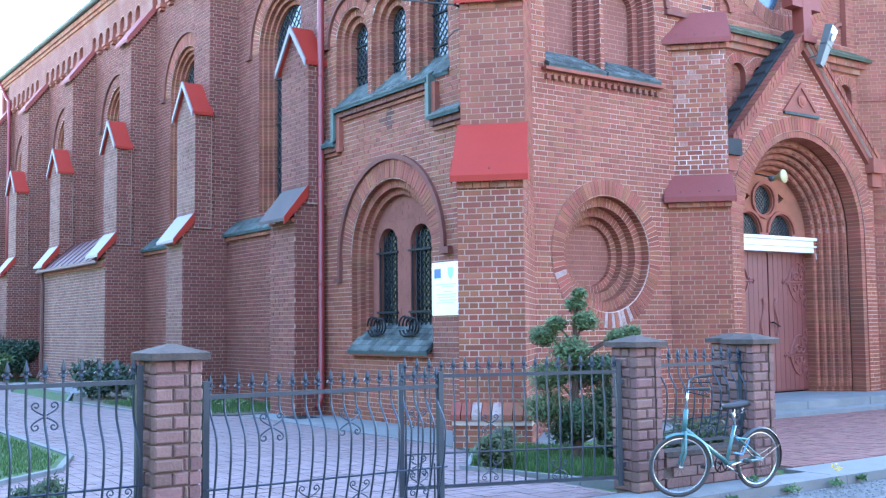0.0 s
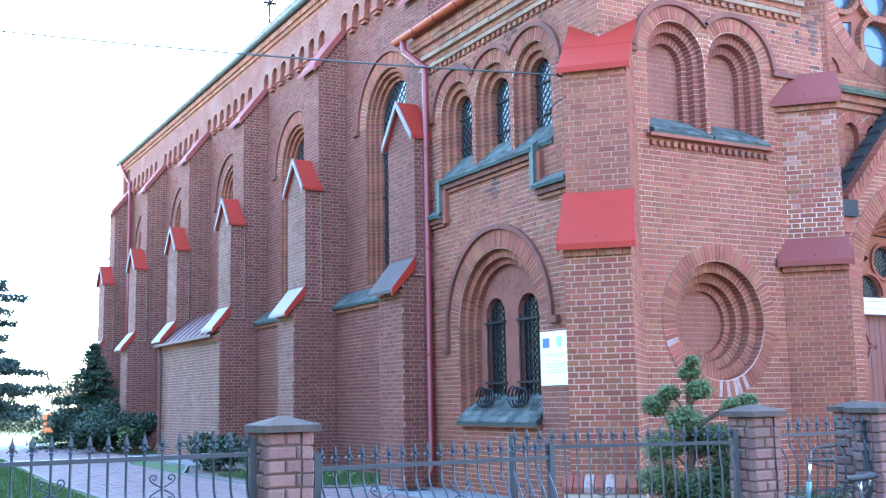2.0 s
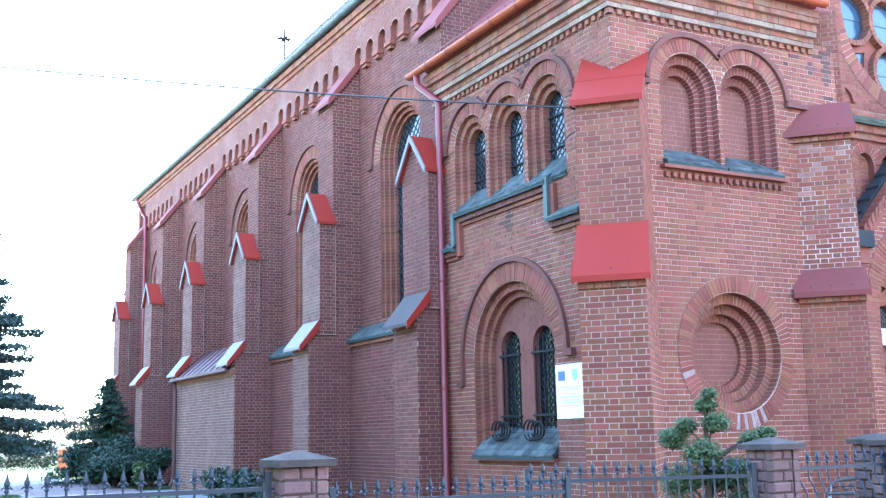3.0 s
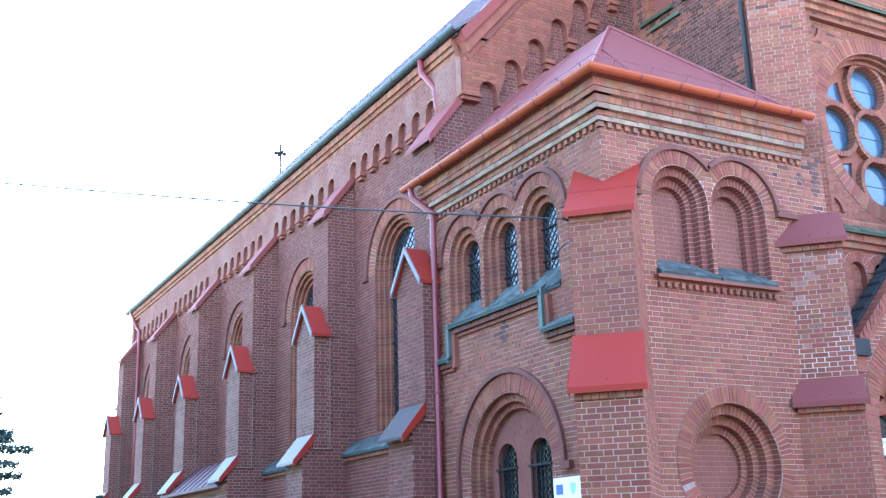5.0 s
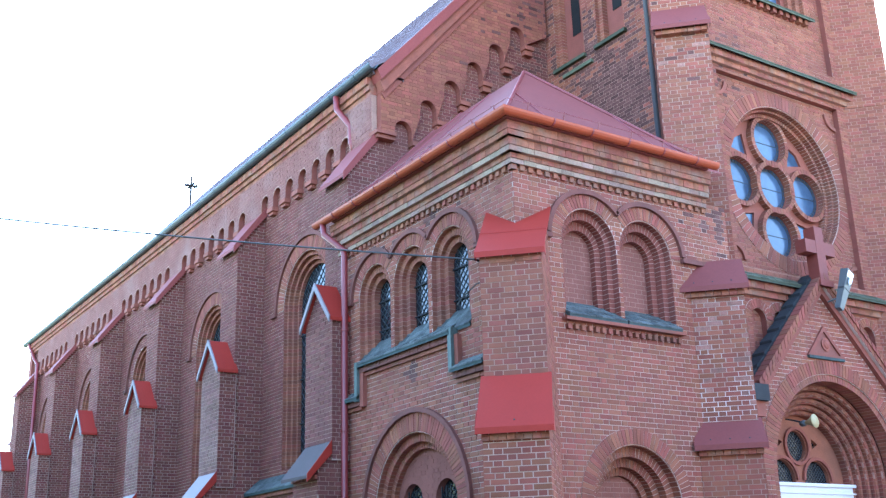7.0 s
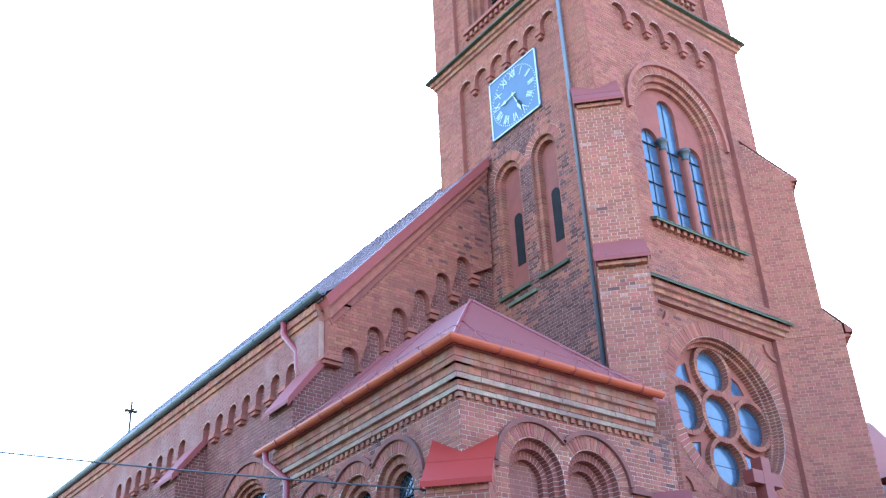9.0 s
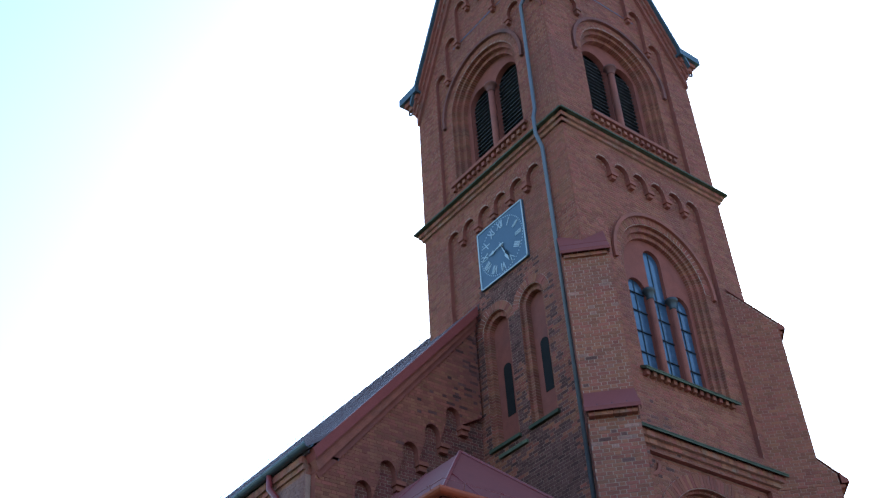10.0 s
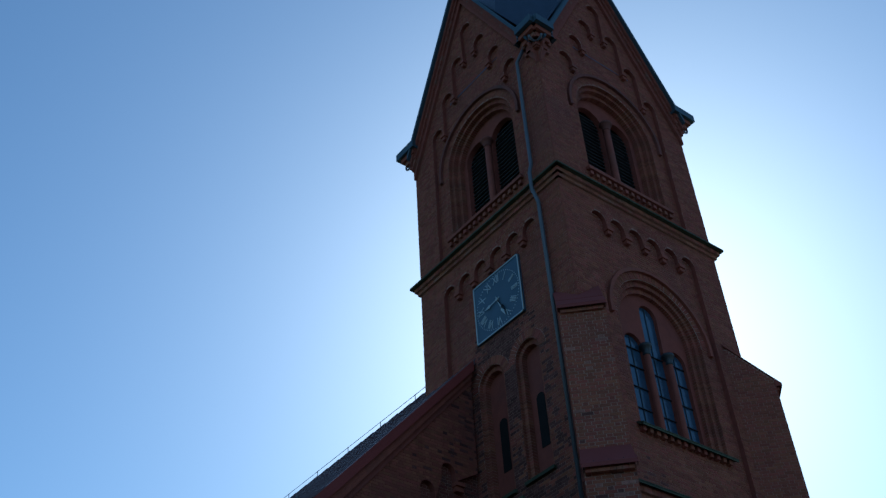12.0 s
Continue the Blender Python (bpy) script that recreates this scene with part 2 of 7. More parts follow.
STRAP = material("strap_paint", (0.17, 0.05, 0.04), 0.5, 0.0, 0.15, 4, 0.1, 40)
JOINT_SOFT = material("stained_mortar", (0.30, 0.175, 0.135), 0.95, vary=0.3, scale=3, grain=60, bump=0.3, coords="World")
MORTAR_SALT = material("salt_stained_mortar", (0.36, 0.27, 0.225), 0.95, vary=0.25, scale=3, grain=70, bump=0.3, stain=(0.80, 0.76, 0.72), stain_scale=1.7, stain_amt=1.0, coords="World")
MORTAR_MID = material("dull_mortar", (0.36, 0.25, 0.2), 0.95, vary=0.25, scale=3, grain=70, bump=0.3, stain=(0.2, 0.12, 0.1), stain_scale=0.8, stain_amt=0.5, coords="World")
MORTAR_DARK = material("dark_mortar", (0.12, 0.09, 0.08), 0.95, vary=0.25, scale=6, grain=60, bump=0.3)
# fired clay, mortar and dull paint have little gloss
for dull in (BRICK, BRICK_OB, BRICK_NAVE, MOULD, CORNICE, CORNICE_GREEN, PLASTER, HOOD, FRIEZE, BRICK_PLAIN, BRICK_PALE, SOOT_AND_DARK_BRICK, SALT_BRICK, MORTAR, MORTAR_MID, JOINT_SOFT, MORTAR_SALT, MOSS_TILE, DARK_VOID, LOUVRE, SLATE, SLATE_OB, COPPER_PALE, ZINC_CAP, VERGE_RED, RED_TIN, GUTTER_RED, DARK_TILE, ROOF_TIN, ANNEXE_TIN, PIPE_DULL, IRON, CROSS_PAINT, WHITE_TIN, CAPSTONE):
    dull.node_tree.nodes["Principled BSDF"].inputs["Specular IOR Level"].default_value = 0.22
LOCK_BLUE = material("pale_blue_plastic", (0.12, 0.30, 0.55), 0.4, 0.0, 0.1, 6, 0.0, 40)

# ---- mesh helpers ----
from mathutils.geometry import tessellate_polygon


class Plane:
    """A wall plane: u along it, v up, w out of it."""

    def __init__(self, o, u, n):
        self.o, self.u, self.n = Vector(o), Vector(u).normalized(), Vector(n).normalized()

    def __call__(self, u, v, w=0.0):
        p = self.o + self.u * u + self.n * w
        return (p.x, p.y, p.z + v)


class Mesh:
    def __init__(self):
        self.v, self.f = [], []

    def quad_box(self, pts):
        """Eight corners, the back four then the front four."""
        k = len(self.v)
        self.v += [tuple(p) for p in pts]
        self.f += [(k + a, k + b, k + c, k + d) for a, b, c, d in ((0, 3, 2, 1), (4, 5, 6, 7), (0, 1, 5, 4), (1, 2, 6, 5), (2, 3, 7, 6), (3, 0, 4, 7))]
        return self

    def box(self, x0, x1, y0, y1, z0, z1):
        return self.quad_box([(x0, y0, z0), (x1, y0, z0), (x1, y1, z0), (x0, y1, z0), (x0, y0, z1), (x1, y0, z1), (x1, y1, z1), (x0, y1, z1)])

    def pbox(self, pl, u0, u1, v0, v1, w0, w1):
        return self.quad_box([pl(u0, v0, w0), pl(u1, v0, w0), pl(u1, v1, w0), pl(u0, v1, w0), pl(u0, v0, w1), pl(u1, v0, w1), pl(u1, v1, w1), pl(u0, v1, w1)])

    def slab(self, pl, outer, holes, w0, w1):
        """A flat piece with holes, from depth w0 to its face at w1."""
        loops = [outer, *holes]
        flat = [p for lp in loops for p in lp]
        tris = tessellate_polygon([[Vector((a, b, 0)) for a, b in lp] for lp in loops])
        k, n = len(self.v), len(flat)
        self.v += [pl(a, b, w1) for a, b in flat] + [pl(a, b, w0) for a, b in flat]
        self.f += [tuple(k + i for i in t) for t in tris] + [tuple(k + n + i for i in reversed(t)) for t in tris]
        s = k
        for lp in loops:
            m = len(lp)
            self.f += [(s + i, s + (i + 1) % m, s + n + (i + 1) % m, s + n + i) for i in range(m)]
            s += m
        return self

    def prism(self, pts, d):
        """A polygon in space pushed along d."""
        k, n = len(self.v), len(pts)
        self.v += [tuple(p) for p in pts] + [tuple(Vector(p) + Vector(d)) for p in pts]
        self.f += [tuple(range(k, k + n)), tuple(range(k + 2 * n - 1, k + n - 1, -1))]
        self.f += [(k + i, k + n + i, k + n + (i + 1) % n, k + (i + 1) % n) for i in range(n)]
        return self

    def arc(self, pl, cu, cv, r0, r1, a0, a1, w0, w1, n=16):
        """A bowed band of square section (degrees from the right, counter-clockwise)."""
        k = len(self.v)
        for i in range(n + 1):
            a = radians(a0 + (a1 - a0) * i / n)
            c, s = math.cos(a), math.sin(a)
            self.v += [pl(cu + r * c, cv + r * s, w) for r, w in ((r0, w0), (r1, w0), (r1, w1), (r0, w1))]
        for i in range(n):
            j = k + 4 * i
            self.f += [(j + a, j + b, j + 4 + b, j + 4 + a) for a, b in ((0, 1), (1, 2), (2, 3), (3, 0))]
        self.f += [(k, k + 1, k + 2, k + 3), (k + 4 * n + 3, k + 4 * n + 2, k + 4 * n + 1, k + 4 * n)]
        return self

    def wedges(self, pl, cu, cv, r0, r1, a0, a1, w0, w1, pitch=0.085, gap=0.012):
        """Voussoirs, each its own piece."""
        n = max(3, round(abs(radians(a1 - a0)) * r1 / pitch))
        for i in range(n):
            b0, b1 = a0 + (a1 - a0) * i / n, a0 + (a1 - a0) * (i + 1) / n
            g = math.degrees(gap / 2 / r1)
            dw = random.uniform(-0.003, 0.003)
            self.arc(pl, cu, cv, r0, r1, b0 + g, b1 - g, w0, w1 + dw, 1)
        return self

    def tube(self, pts, r, n=8, closed=False, taper=1.0):
        k, m = len(self.v), len(pts)
        pts = [Vector(p) for p in pts]
        up = None
        for i, p in enumerate(pts):
            a, b = pts[max(i - 1, 0)] if not closed else pts[i - 1], pts[min(i + 1, m - 1)] if not closed else pts[(i + 1) % m]
            t = (b - a).normalized() if (b - a).length > 1e-9 else Vector((0, 0, 1))
            if up is None:
                up = t.orthogonal().normalized()
            up = (up - t * up.dot(t))
            up = up.normalized() if up.length > 1e-6 else t.orthogonal().normalized()
            side = t.cross(up)
            rr = r * (1 + (taper - 1) * i / max(m - 1, 1))
            self.v += [tuple(p + (up * math.cos(6.28319 * j / n) + side * math.sin(6.28319 * j / n)) * rr) for j in range(n)]
        rings = m if closed else m - 1
        for i in range(rings):
            q, q2 = k + i * n, k + ((i + 1) % m) * n
            self.f += [(q + j, q + (j + 1) % n, q2 + (j + 1) % n, q2 + j) for j in range(n)]
        if not closed:
            self.f += [tuple(range(k + n - 1, k - 1, -1)), tuple(range(k + (m - 1) * n, k + m * n))]
        return self

    def lathe(self, o, prof, n=16, axis="z"):
        """Rings (radius, height) round an upright line through o."""
        k, m = len(self.v), len(prof)
        for r, h in prof:
            for j in range(n):
                a = 6.28319 * j / n
                p = (r * math.cos(a), r * math.sin(a), h) if axis == "z" else ((h, r * math.cos(a), r * math.sin(a)) if axis == "x" else (r * math.cos(a), h, r * math.sin(a)))
                self.v.append((o[0] + p[0], o[1] + p[1], o[2] + p[2]))
        for i in range(m - 1):
            self.f += [(k + i * n + j, k + i * n + (j + 1) % n, k + (i + 1) * n + (j + 1) % n, k + (i + 1) * n + j) for j in range(n)]
        self.f += [tuple(range(k + n - 1, k - 1, -1)), tuple(range(k + (m - 1) * n, k + m * n))]
        return self

    def bricks(self, pl, outer, holes, w, course=0.08, bed=0.0108, pitch=(0.255, 0.125), proud=0.006, v0=None, keep=None):
        """Courses of long and short bricks over the shape, cut where it ends."""
        k = len(self.v)
        vs, fs = self.v, self.f
        lo, hi = min(p[1] for p in outer), max(p[1] for p in outer)
        base = 0.0 if v0 is None else v0
        row = math.floor((lo - base) / course)
        period = pitch[0] + pitch[1]
        level = sorted({p[1] for h in holes for p, q in zip(h, h[1:] + h[:1]) if abs(p[1] - q[1]) < 1e-6})
        while base + row * course < hi - 0.02:
            low, top = max(base + row * course + bed / 2, lo), min(base + (row + 1) * course - bed / 2, hi)
            cuts = [low] + [v for v in level if low + 0.012 < v < top - 0.012] + [top]
            for a, b in zip(cuts, cuts[1:]):
                if b - a < 0.012:
                    continue
                for s, e in spans(outer, holes, a, b):
                    u = math.floor((s - period) / period) * period + (row % 2) * (pitch[0] / 2 + pitch[1] / 2) + ((row * 7919) % 13) * 0.002
                    long = True
                    while u < e:
                        n = u + (pitch[0] if long else pitch[1])
                        p, q = max(u + bed * 0.65, s), min(n - bed * 0.65, e)
                        if q - p > 0.012:
                            d = w + proud + random.uniform(-0.0025, 0.003)
                            if keep is None or not keep(p, q, a, b, d):
                                j = len(vs)
                                vs += [pl(p, a, w), pl(q, a, w), pl(q, b, w), pl(p, b, w), pl(p, a, d), pl(q, a, d), pl(q, b, d), pl(p, b, d)]
                                fs += [(j + 4, j + 5, j + 6, j + 7), (j, j + 1, j + 5, j + 4), (j + 1, j + 2, j + 6, j + 5), (j + 2, j + 3, j + 7, j + 6), (j + 3, j, j + 4, j + 7)]
                        u, long = n, not long
            row += 1
        return self


def crossings(loop, v):
    out = []
    for (a, b), (c, d) in zip(loop, loop[1:] + loop[:1]):
        if (b <= v) != (d <= v):
            out.append(a + (v - b) * (c - a) / (d - b))
    return sorted(out)


def spans(outer, holes, a, b):
    """The stretches of the shape that are free over a course's whole height."""
    def inside(loop, v):
        x = crossings(loop, v)
        return [(x[i], x[i + 1]) for i in range(0, len(x) - 1, 2)]
    e = (b - a) * 0.06
    free = None
    for v in (a + e, b - e):
        here = inside(outer, v)
        free = here if free is None else [(max(p, r), min(q, s)) for p, q in free for r, s in here if min(q, s) > max(p, r)]
    for h in holes:
        for v in (a + e, (a + b) / 2, b - e):
            for p, q in inside(h, v):
                nxt = []
                for r, s in free:
                    if q <= r or p >= s:
                        nxt.append((r, s))
                    else:
                        if p > r:
                            nxt.append((r, p))
                        if q < s:
                            nxt.append((q, s))
                free = nxt
    return [(p, q) for p, q in free if q - p > 0.03]


def rect(u0, u1, v0, v1):
    return [(u0, v0), (u1, v0), (u1, v1), (u0, v1)]


def arch(c, r, v0, spring, n=14):
    """An upright opening with a round head."""
    return [(c - r, v0), (c + r, v0)] + [(c + r * math.cos(math.pi * i / n), spring + r * math.sin(math.pi * i / n)) for i in range(n + 1)]


def ring(c, v, r, n=40):
    return [(c + r * math.cos(6.283185 * i / n), v + r * math.sin(6.283185 * i / n)) for i in range(n)]


def scalloped(u0, u1, v0, spring, n, r, step=0.0):
    """A panel whose head is a row of small round arches; step: the rise from arch to arch."""
    pts = [(u0, v0), (u1, v0)]
    w = (u1 - u0) / n
    for i in range(n):
        c = u1 - w * (i + 0.5)
        s = spring + step * (n - 1 - i)
        pts += [(c + r, s - 0.16)] if i else []
        pts += [(c + r * math.cos(math.pi * j / 8), s + r * math.sin(math.pi * j / 8)) for j in range(9)]
        pts += [(c - r, s - 0.16)] if i < n - 1 else []
    return pts


def make(name, mesh, mat, parent=None, label="", smooth=False):
    """Links one mesh object, as a part where a parent is given."""
    me = bpy.data.meshes.new(name)
    me.from_pydata(mesh.v, [], mesh.f)
    if smooth:
        me.polygons.foreach_set("use_smooth", [True] * len(me.polygons))
    me.materials.append(mat)
    me.update()
    ob = new(name, me)
    if parent is not None:
        ob.parent = parent
    if label:
        tagged(ob, label)
    return ob


def thing(name, at=(0, 0, 0), label="", category="", group="", kind=""):
    return tagged(set_at(new(name), at), label, category, group, kind)


def set_at(ob, at):
    ob.location = at
    return ob


def left_plane(x):
    """A wall that faces the side street; u is y."""
    return Plane((x, 0, 0), (0, 1, 0), (-1, 0, 0))


def front_plane(y):
    """A wall that faces the street; u is x."""
    return Plane((0, y, 0), (1, 0, 0), (0, -1, 0))


def two_tone(ob, outer, holes):
    """Gives the edges of a slab, where it is cut through, the look of brick."""
    n = len(outer) + sum(len(h) for h in holes)
    total = len(ob.data.polygons)
    ob.data.materials.append(BRICK_PLAIN)
    ob.data.polygons.foreach_set("material_index", [0] * (total - n) + [1] * n)
    return ob


def wall(pl, outer, holes, thick, parent, name, mat=None, course=0.08, label="", nearest=None, joint=None):
    """A mortar wall with its openings and its courses of bricks on the face."""
    ob = make(name, Mesh().slab(pl, outer, holes, -thick, 0), joint or MORTAR, parent, label)
    two_tone(ob, outer, holes)
    b = Mesh()
    if nearest:
        loose_bricks(pl, outer, holes, 0.0, ob, 300, b, nearest)
    else:
        b.bricks(pl, outer, holes, 0.0, course)
    fld = make("brickwork", b, mat or BRICK, ob)
    tagged(fld, kind="stuff")
    return ob


# ---- church ----
church = thing("church", (0, 0, 0), "red brick neo-Romanesque church with a square clock tower", "church")

XP, YP, YB = 9.6, 12.15, 17.5          # stair pavilion: side face, front face, rear end
XT, YT, ST = 14.93, 13.24, 5.96        # tower: side face, front face, width
XC, YC = XT + ST / 2, YT + ST / 2
XN, YG, YE = 10.32, 17.5, 46.0         # nave: side face, west gable, far end
BAY, Y0 = 5.47, 17.96


def part(name, mesh, mat, parent=None, label="", smooth=False):
    return make(name, mesh, mat, parent or church, label, smooth)


def stuff(name, mesh, mat, parent=None):
    return tagged(part(name, mesh, mat, parent), kind="stuff")


def pieces(pl, u0, u1, v0, v1, w0, w1, pitch=0.13, gap=0.008, skip=False):
    """A course of upright pieces, each with its own edges."""
    m = Mesh()
    n = max(1, round((u1 - u0) / pitch))
    for i in range(n):
        if skip and i % 2:
            continue
        a, b = u0 + (u1 - u0) * i / n, u0 + (u1 - u0) * (i + 1) / n
        m.pbox(pl, a + gap / 2, b - gap / 2, v0, v1, w0, w1 + random.uniform(-0.004, 0.004))
    return m


def voussoirs(pl, cu, cv, r0, r1, a0, a1, parent=None, pitch=0.085, proud=0.019, mat=None, crust=()):
    """A bow of radial bricks, each an object of its own, on a bed of mortar."""
    bed = part("arch_bed", Mesh().arc(pl, cu, cv, r0, r1, a0, a1, -0.06, 0.0115, max(8, int(abs(a1 - a0) / 7))), MORTAR, parent)
    n = max(3, round(abs(radians(a1 - a0)) * r1 / pitch))
    g = math.degrees(0.012 / 2 / r1)
    for i in range(n):
        b0, b1 = a0 + (a1 - a0) * i / n, a0 + (a1 - a0) * (i + 1) / n
        make("brick", Mesh().arc(pl, cu, cv, r0 + 0.004, r1 - 0.004, b0 + g, b1 - g, -0.05, proud + random.uniform(-0.003, 0.004), 1), SALT_WHITE if i in crust else mat or BRICK_OB, bed)


def tiles(pl, u0, u1, v0, w0, v1, w1, rows, pitch, mat, parent=None, name="slate_sill"):
    """A slope of small overlapping slates from its foot (v0, w0) to its head (v1, w1)."""
    base = part(name, Mesh().quad_box([pl(u0, v0 - 0.05, w0 - 0.01), pl(u1, v0 - 0.05, w0 - 0.01), pl(u1, v1 - 0.05, w1), pl(u0, v1 - 0.05, w1),
                                       pl(u0, v0, w0 - 0.01), pl(u1, v0, w0 - 0.01), pl(u1, v1, w1), pl(u0, v1, w1)]), mat, parent)
    n = max(2, round((u1 - u0) / pitch))
    for r in range(rows):
        f0, f1 = r / rows, (r + 1.12) / rows
        for i in range(n + (r % 2)):
            a = max(u0, u0 + (u1 - u0) * (i - 0.5 * (r % 2)) / n)
            b = min(u1, u0 + (u1 - u0) * (i + 1 - 0.5 * (r % 2)) / n)
            t = 0.022 + random.uniform(-0.004, 0.006)
            q = lambda u, f, k: pl(u, v0 + (v1 - v0) * f + k, w0 + (w1 - w0) * f)
            make("slate", Mesh().quad_box([q(a + 0.004, f0, 0), q(b - 0.004, f0, 0), q(b - 0.004, f1, 0), q(a + 0.004, f1, 0),
                                           q(a + 0.004, f0, t), q(b - 0.004, f0, t), q(b - 0.004, f1, 0.006), q(a + 0.004, f1, 0.006)]), SLATE_OB if mat is SLATE else mat, base)
    return base


def lattice(pl, shape, w, step, mat, parent, t=0.012):
    """Leaded pattern of a light: crossing slanted strips cut to its shape."""
    m = Mesh()
    us, vs = [p[0] for p in shape], [p[1] for p in shape]
    lo, hi, l, r = min(vs), max(vs), min(us), max(us)
    v = lo
    while v < hi:
        for s, e in spans(shape, [], v, min(v + step * 0.5, hi)):
            k = s
            i = int((v - lo) / (step * 0.5)) % 2
            u = l + (0 if i else step / 2)
            while u < e:
                for du in (step / 2, -step / 2):
                    a, b = (u, v), (u + du, v + step * 0.5)
                    if s - 0.01 <= a[0] <= e + 0.01 and s - 0.01 <= b[0] <= e + 0.01:
                        m.quad_box([pl(a[0] - t / 2, a[1], w), pl(a[0] + t / 2, a[1], w), pl(b[0] + t / 2, b[1], w), pl(b[0] - t / 2, b[1], w),
                                    pl(a[0] - t / 2, a[1], w + t), pl(a[0] + t / 2, a[1], w + t), pl(b[0] + t / 2, b[1], w + t), pl(b[0] - t / 2, b[1], w + t)])
                u += step
        v += step * 0.5
    return tagged(make("lead_lattice", m, mat, parent), kind="stuff") if m.v else None


def window(pl, shape, depth, mat, step=0.16, bars=()):
    """One light: pane, lead lattice, iron cross bars."""
    w = part("window", Mesh().slab(pl, shape, [], -depth - 0.04, -depth - 0.02), mat, None, "dark leaded glass light")
    us, vs = [p[0] for p in shape], [p[1] for p in shape]
    if step:
        lattice(pl, shape, -depth - 0.018, step, LEAD, w)
    else:
        mid = (min(us) + max(us)) / 2
        make("upright_bar", Mesh().pbox(pl, mid - 0.01, mid + 0.01, min(vs), max(vs), -depth - 0.012, -depth), LEAD, w)
    for v in bars:
        make("cross_bar", Mesh().pbox(pl, min(us), max(us), v - 0.012, v + 0.012, -depth - 0.01, -depth + 0.015), IRON, w)
    return w


def round_bricks(pl, A, B, w0, w1, pitch=0.08, gap=0.012, lip=0.005):
    """Bricks laid round an opening, between its outer line A and its inner line B."""
    m = Mesh()
    arched = abs(A[0][1] - A[1][1]) < 1e-6 and A[0][1] <= min(p[1] for p in A) + 1e-6
    order = list(range(1, len(A))) + [0] if arched else list(range(len(A))) + [0]
    P, Q = [Vector((*A[i], 0)) for i in order], [Vector((*B[i], 0)) for i in order]
    run = [0.0]
    for a, b in zip(P, P[1:]):
        run.append(run[-1] + (b - a).length)
    n = max(4, round(run[-1] / pitch))
    at = 0

    def point(s):
        nonlocal at
        while at > 0 and run[at] > s:
            at -= 1
        while at < len(run) - 2 and run[at + 1] < s:
            at += 1
        f = (s - run[at]) / max(run[at + 1] - run[at], 1e-6)
        o, i = P[at].lerp(P[at + 1], f), Q[at].lerp(Q[at + 1], f)
        return o, i + (i - o).normalized() * lip
    for k in range(n):
        (a, c), (b, d) = point(run[-1] * k / n + gap / 2), point(run[-1] * (k + 1) / n - gap / 2)
        t = w1 + random.uniform(-0.002, 0.003)
        m.quad_box([pl(a.x, a.y, w0), pl(b.x, b.y, w0), pl(d.x, d.y, w0), pl(c.x, c.y, w0), pl(a.x, a.y, t), pl(b.x, b.y, t), pl(d.x, d.y, t), pl(c.x, c.y, t)])
    return m


def inset(A, B, d):
    """The line A moved by d towards the line B."""
    return [tuple(Vector(a) + (Vector(b) - Vector(a)).normalized() * d) for a, b in zip(A, B)]


def reveal(pl, shapes, depths, name="window_reveal", mat=None):
    """Stepped reveals, each inside the one before and set further back, laid in single bricks."""
    A, B = shapes[0], shapes[1]
    joint = MORTAR if name in ("round_reveal", "rose_reveal", "blind_arch_reveal") else JOINT_SOFT
    lin = part(name, Mesh().slab(pl, A, [inset(A, B, 0.004)], -depths[0] + 0.002, -0.004), joint)
    stuff("reveal_bricks", round_bricks(pl, A, inset(A, B, 0.004), -depths[0] + 0.004, -0.002), mat or MOULD, lin)
    for i in range(len(shapes) - 1):
        A, B = shapes[i], shapes[i + 1]
        ob = part(name, Mesh().slab(pl, A, [B], -depths[i] - 0.2, -depths[i]), joint)
        stuff("reveal_bricks", round_bricks(pl, A, B, -depths[i] - 0.19, -depths[i] + 0.006), mat or MOULD, ob)
    return ob


def hood(pl, c, v, r0, r1, a0, a1, proud=0.07, mat=None):
    return part("hood_mould", Mesh().arc(pl, c, v, r0, r1, a0, a1, -0.02, proud, 20), mat or HOOD)


def cornice(pl, ua, ub, rows, name="cornice_course", ends=(0, 0)):
    for v0, v1, w, pitch, skip in rows:
        u0, u1 = ua - ends[0] * w, ub + ends[1] * w
        if skip:
            stuff("dentil_course", pieces(pl, u0, u1, v0, v1, -0.05, w, pitch, 0.0, True), CORNICE)
            continue
        ob = part(name, Mesh().pbox(pl, u0 + 0.0135, u1 - 0.0135, v0 + 0.0005, v1 - 0.0005, -0.1, w - 0.012), JOINT_SOFT)
        stuff("moulded_bricks", pieces(pl, u0, u1, v0 + 0.0015, v1 - 0.0015, -0.05, w, pitch, 0.005), CORNICE_GREEN if skip is None else CORNICE, ob)


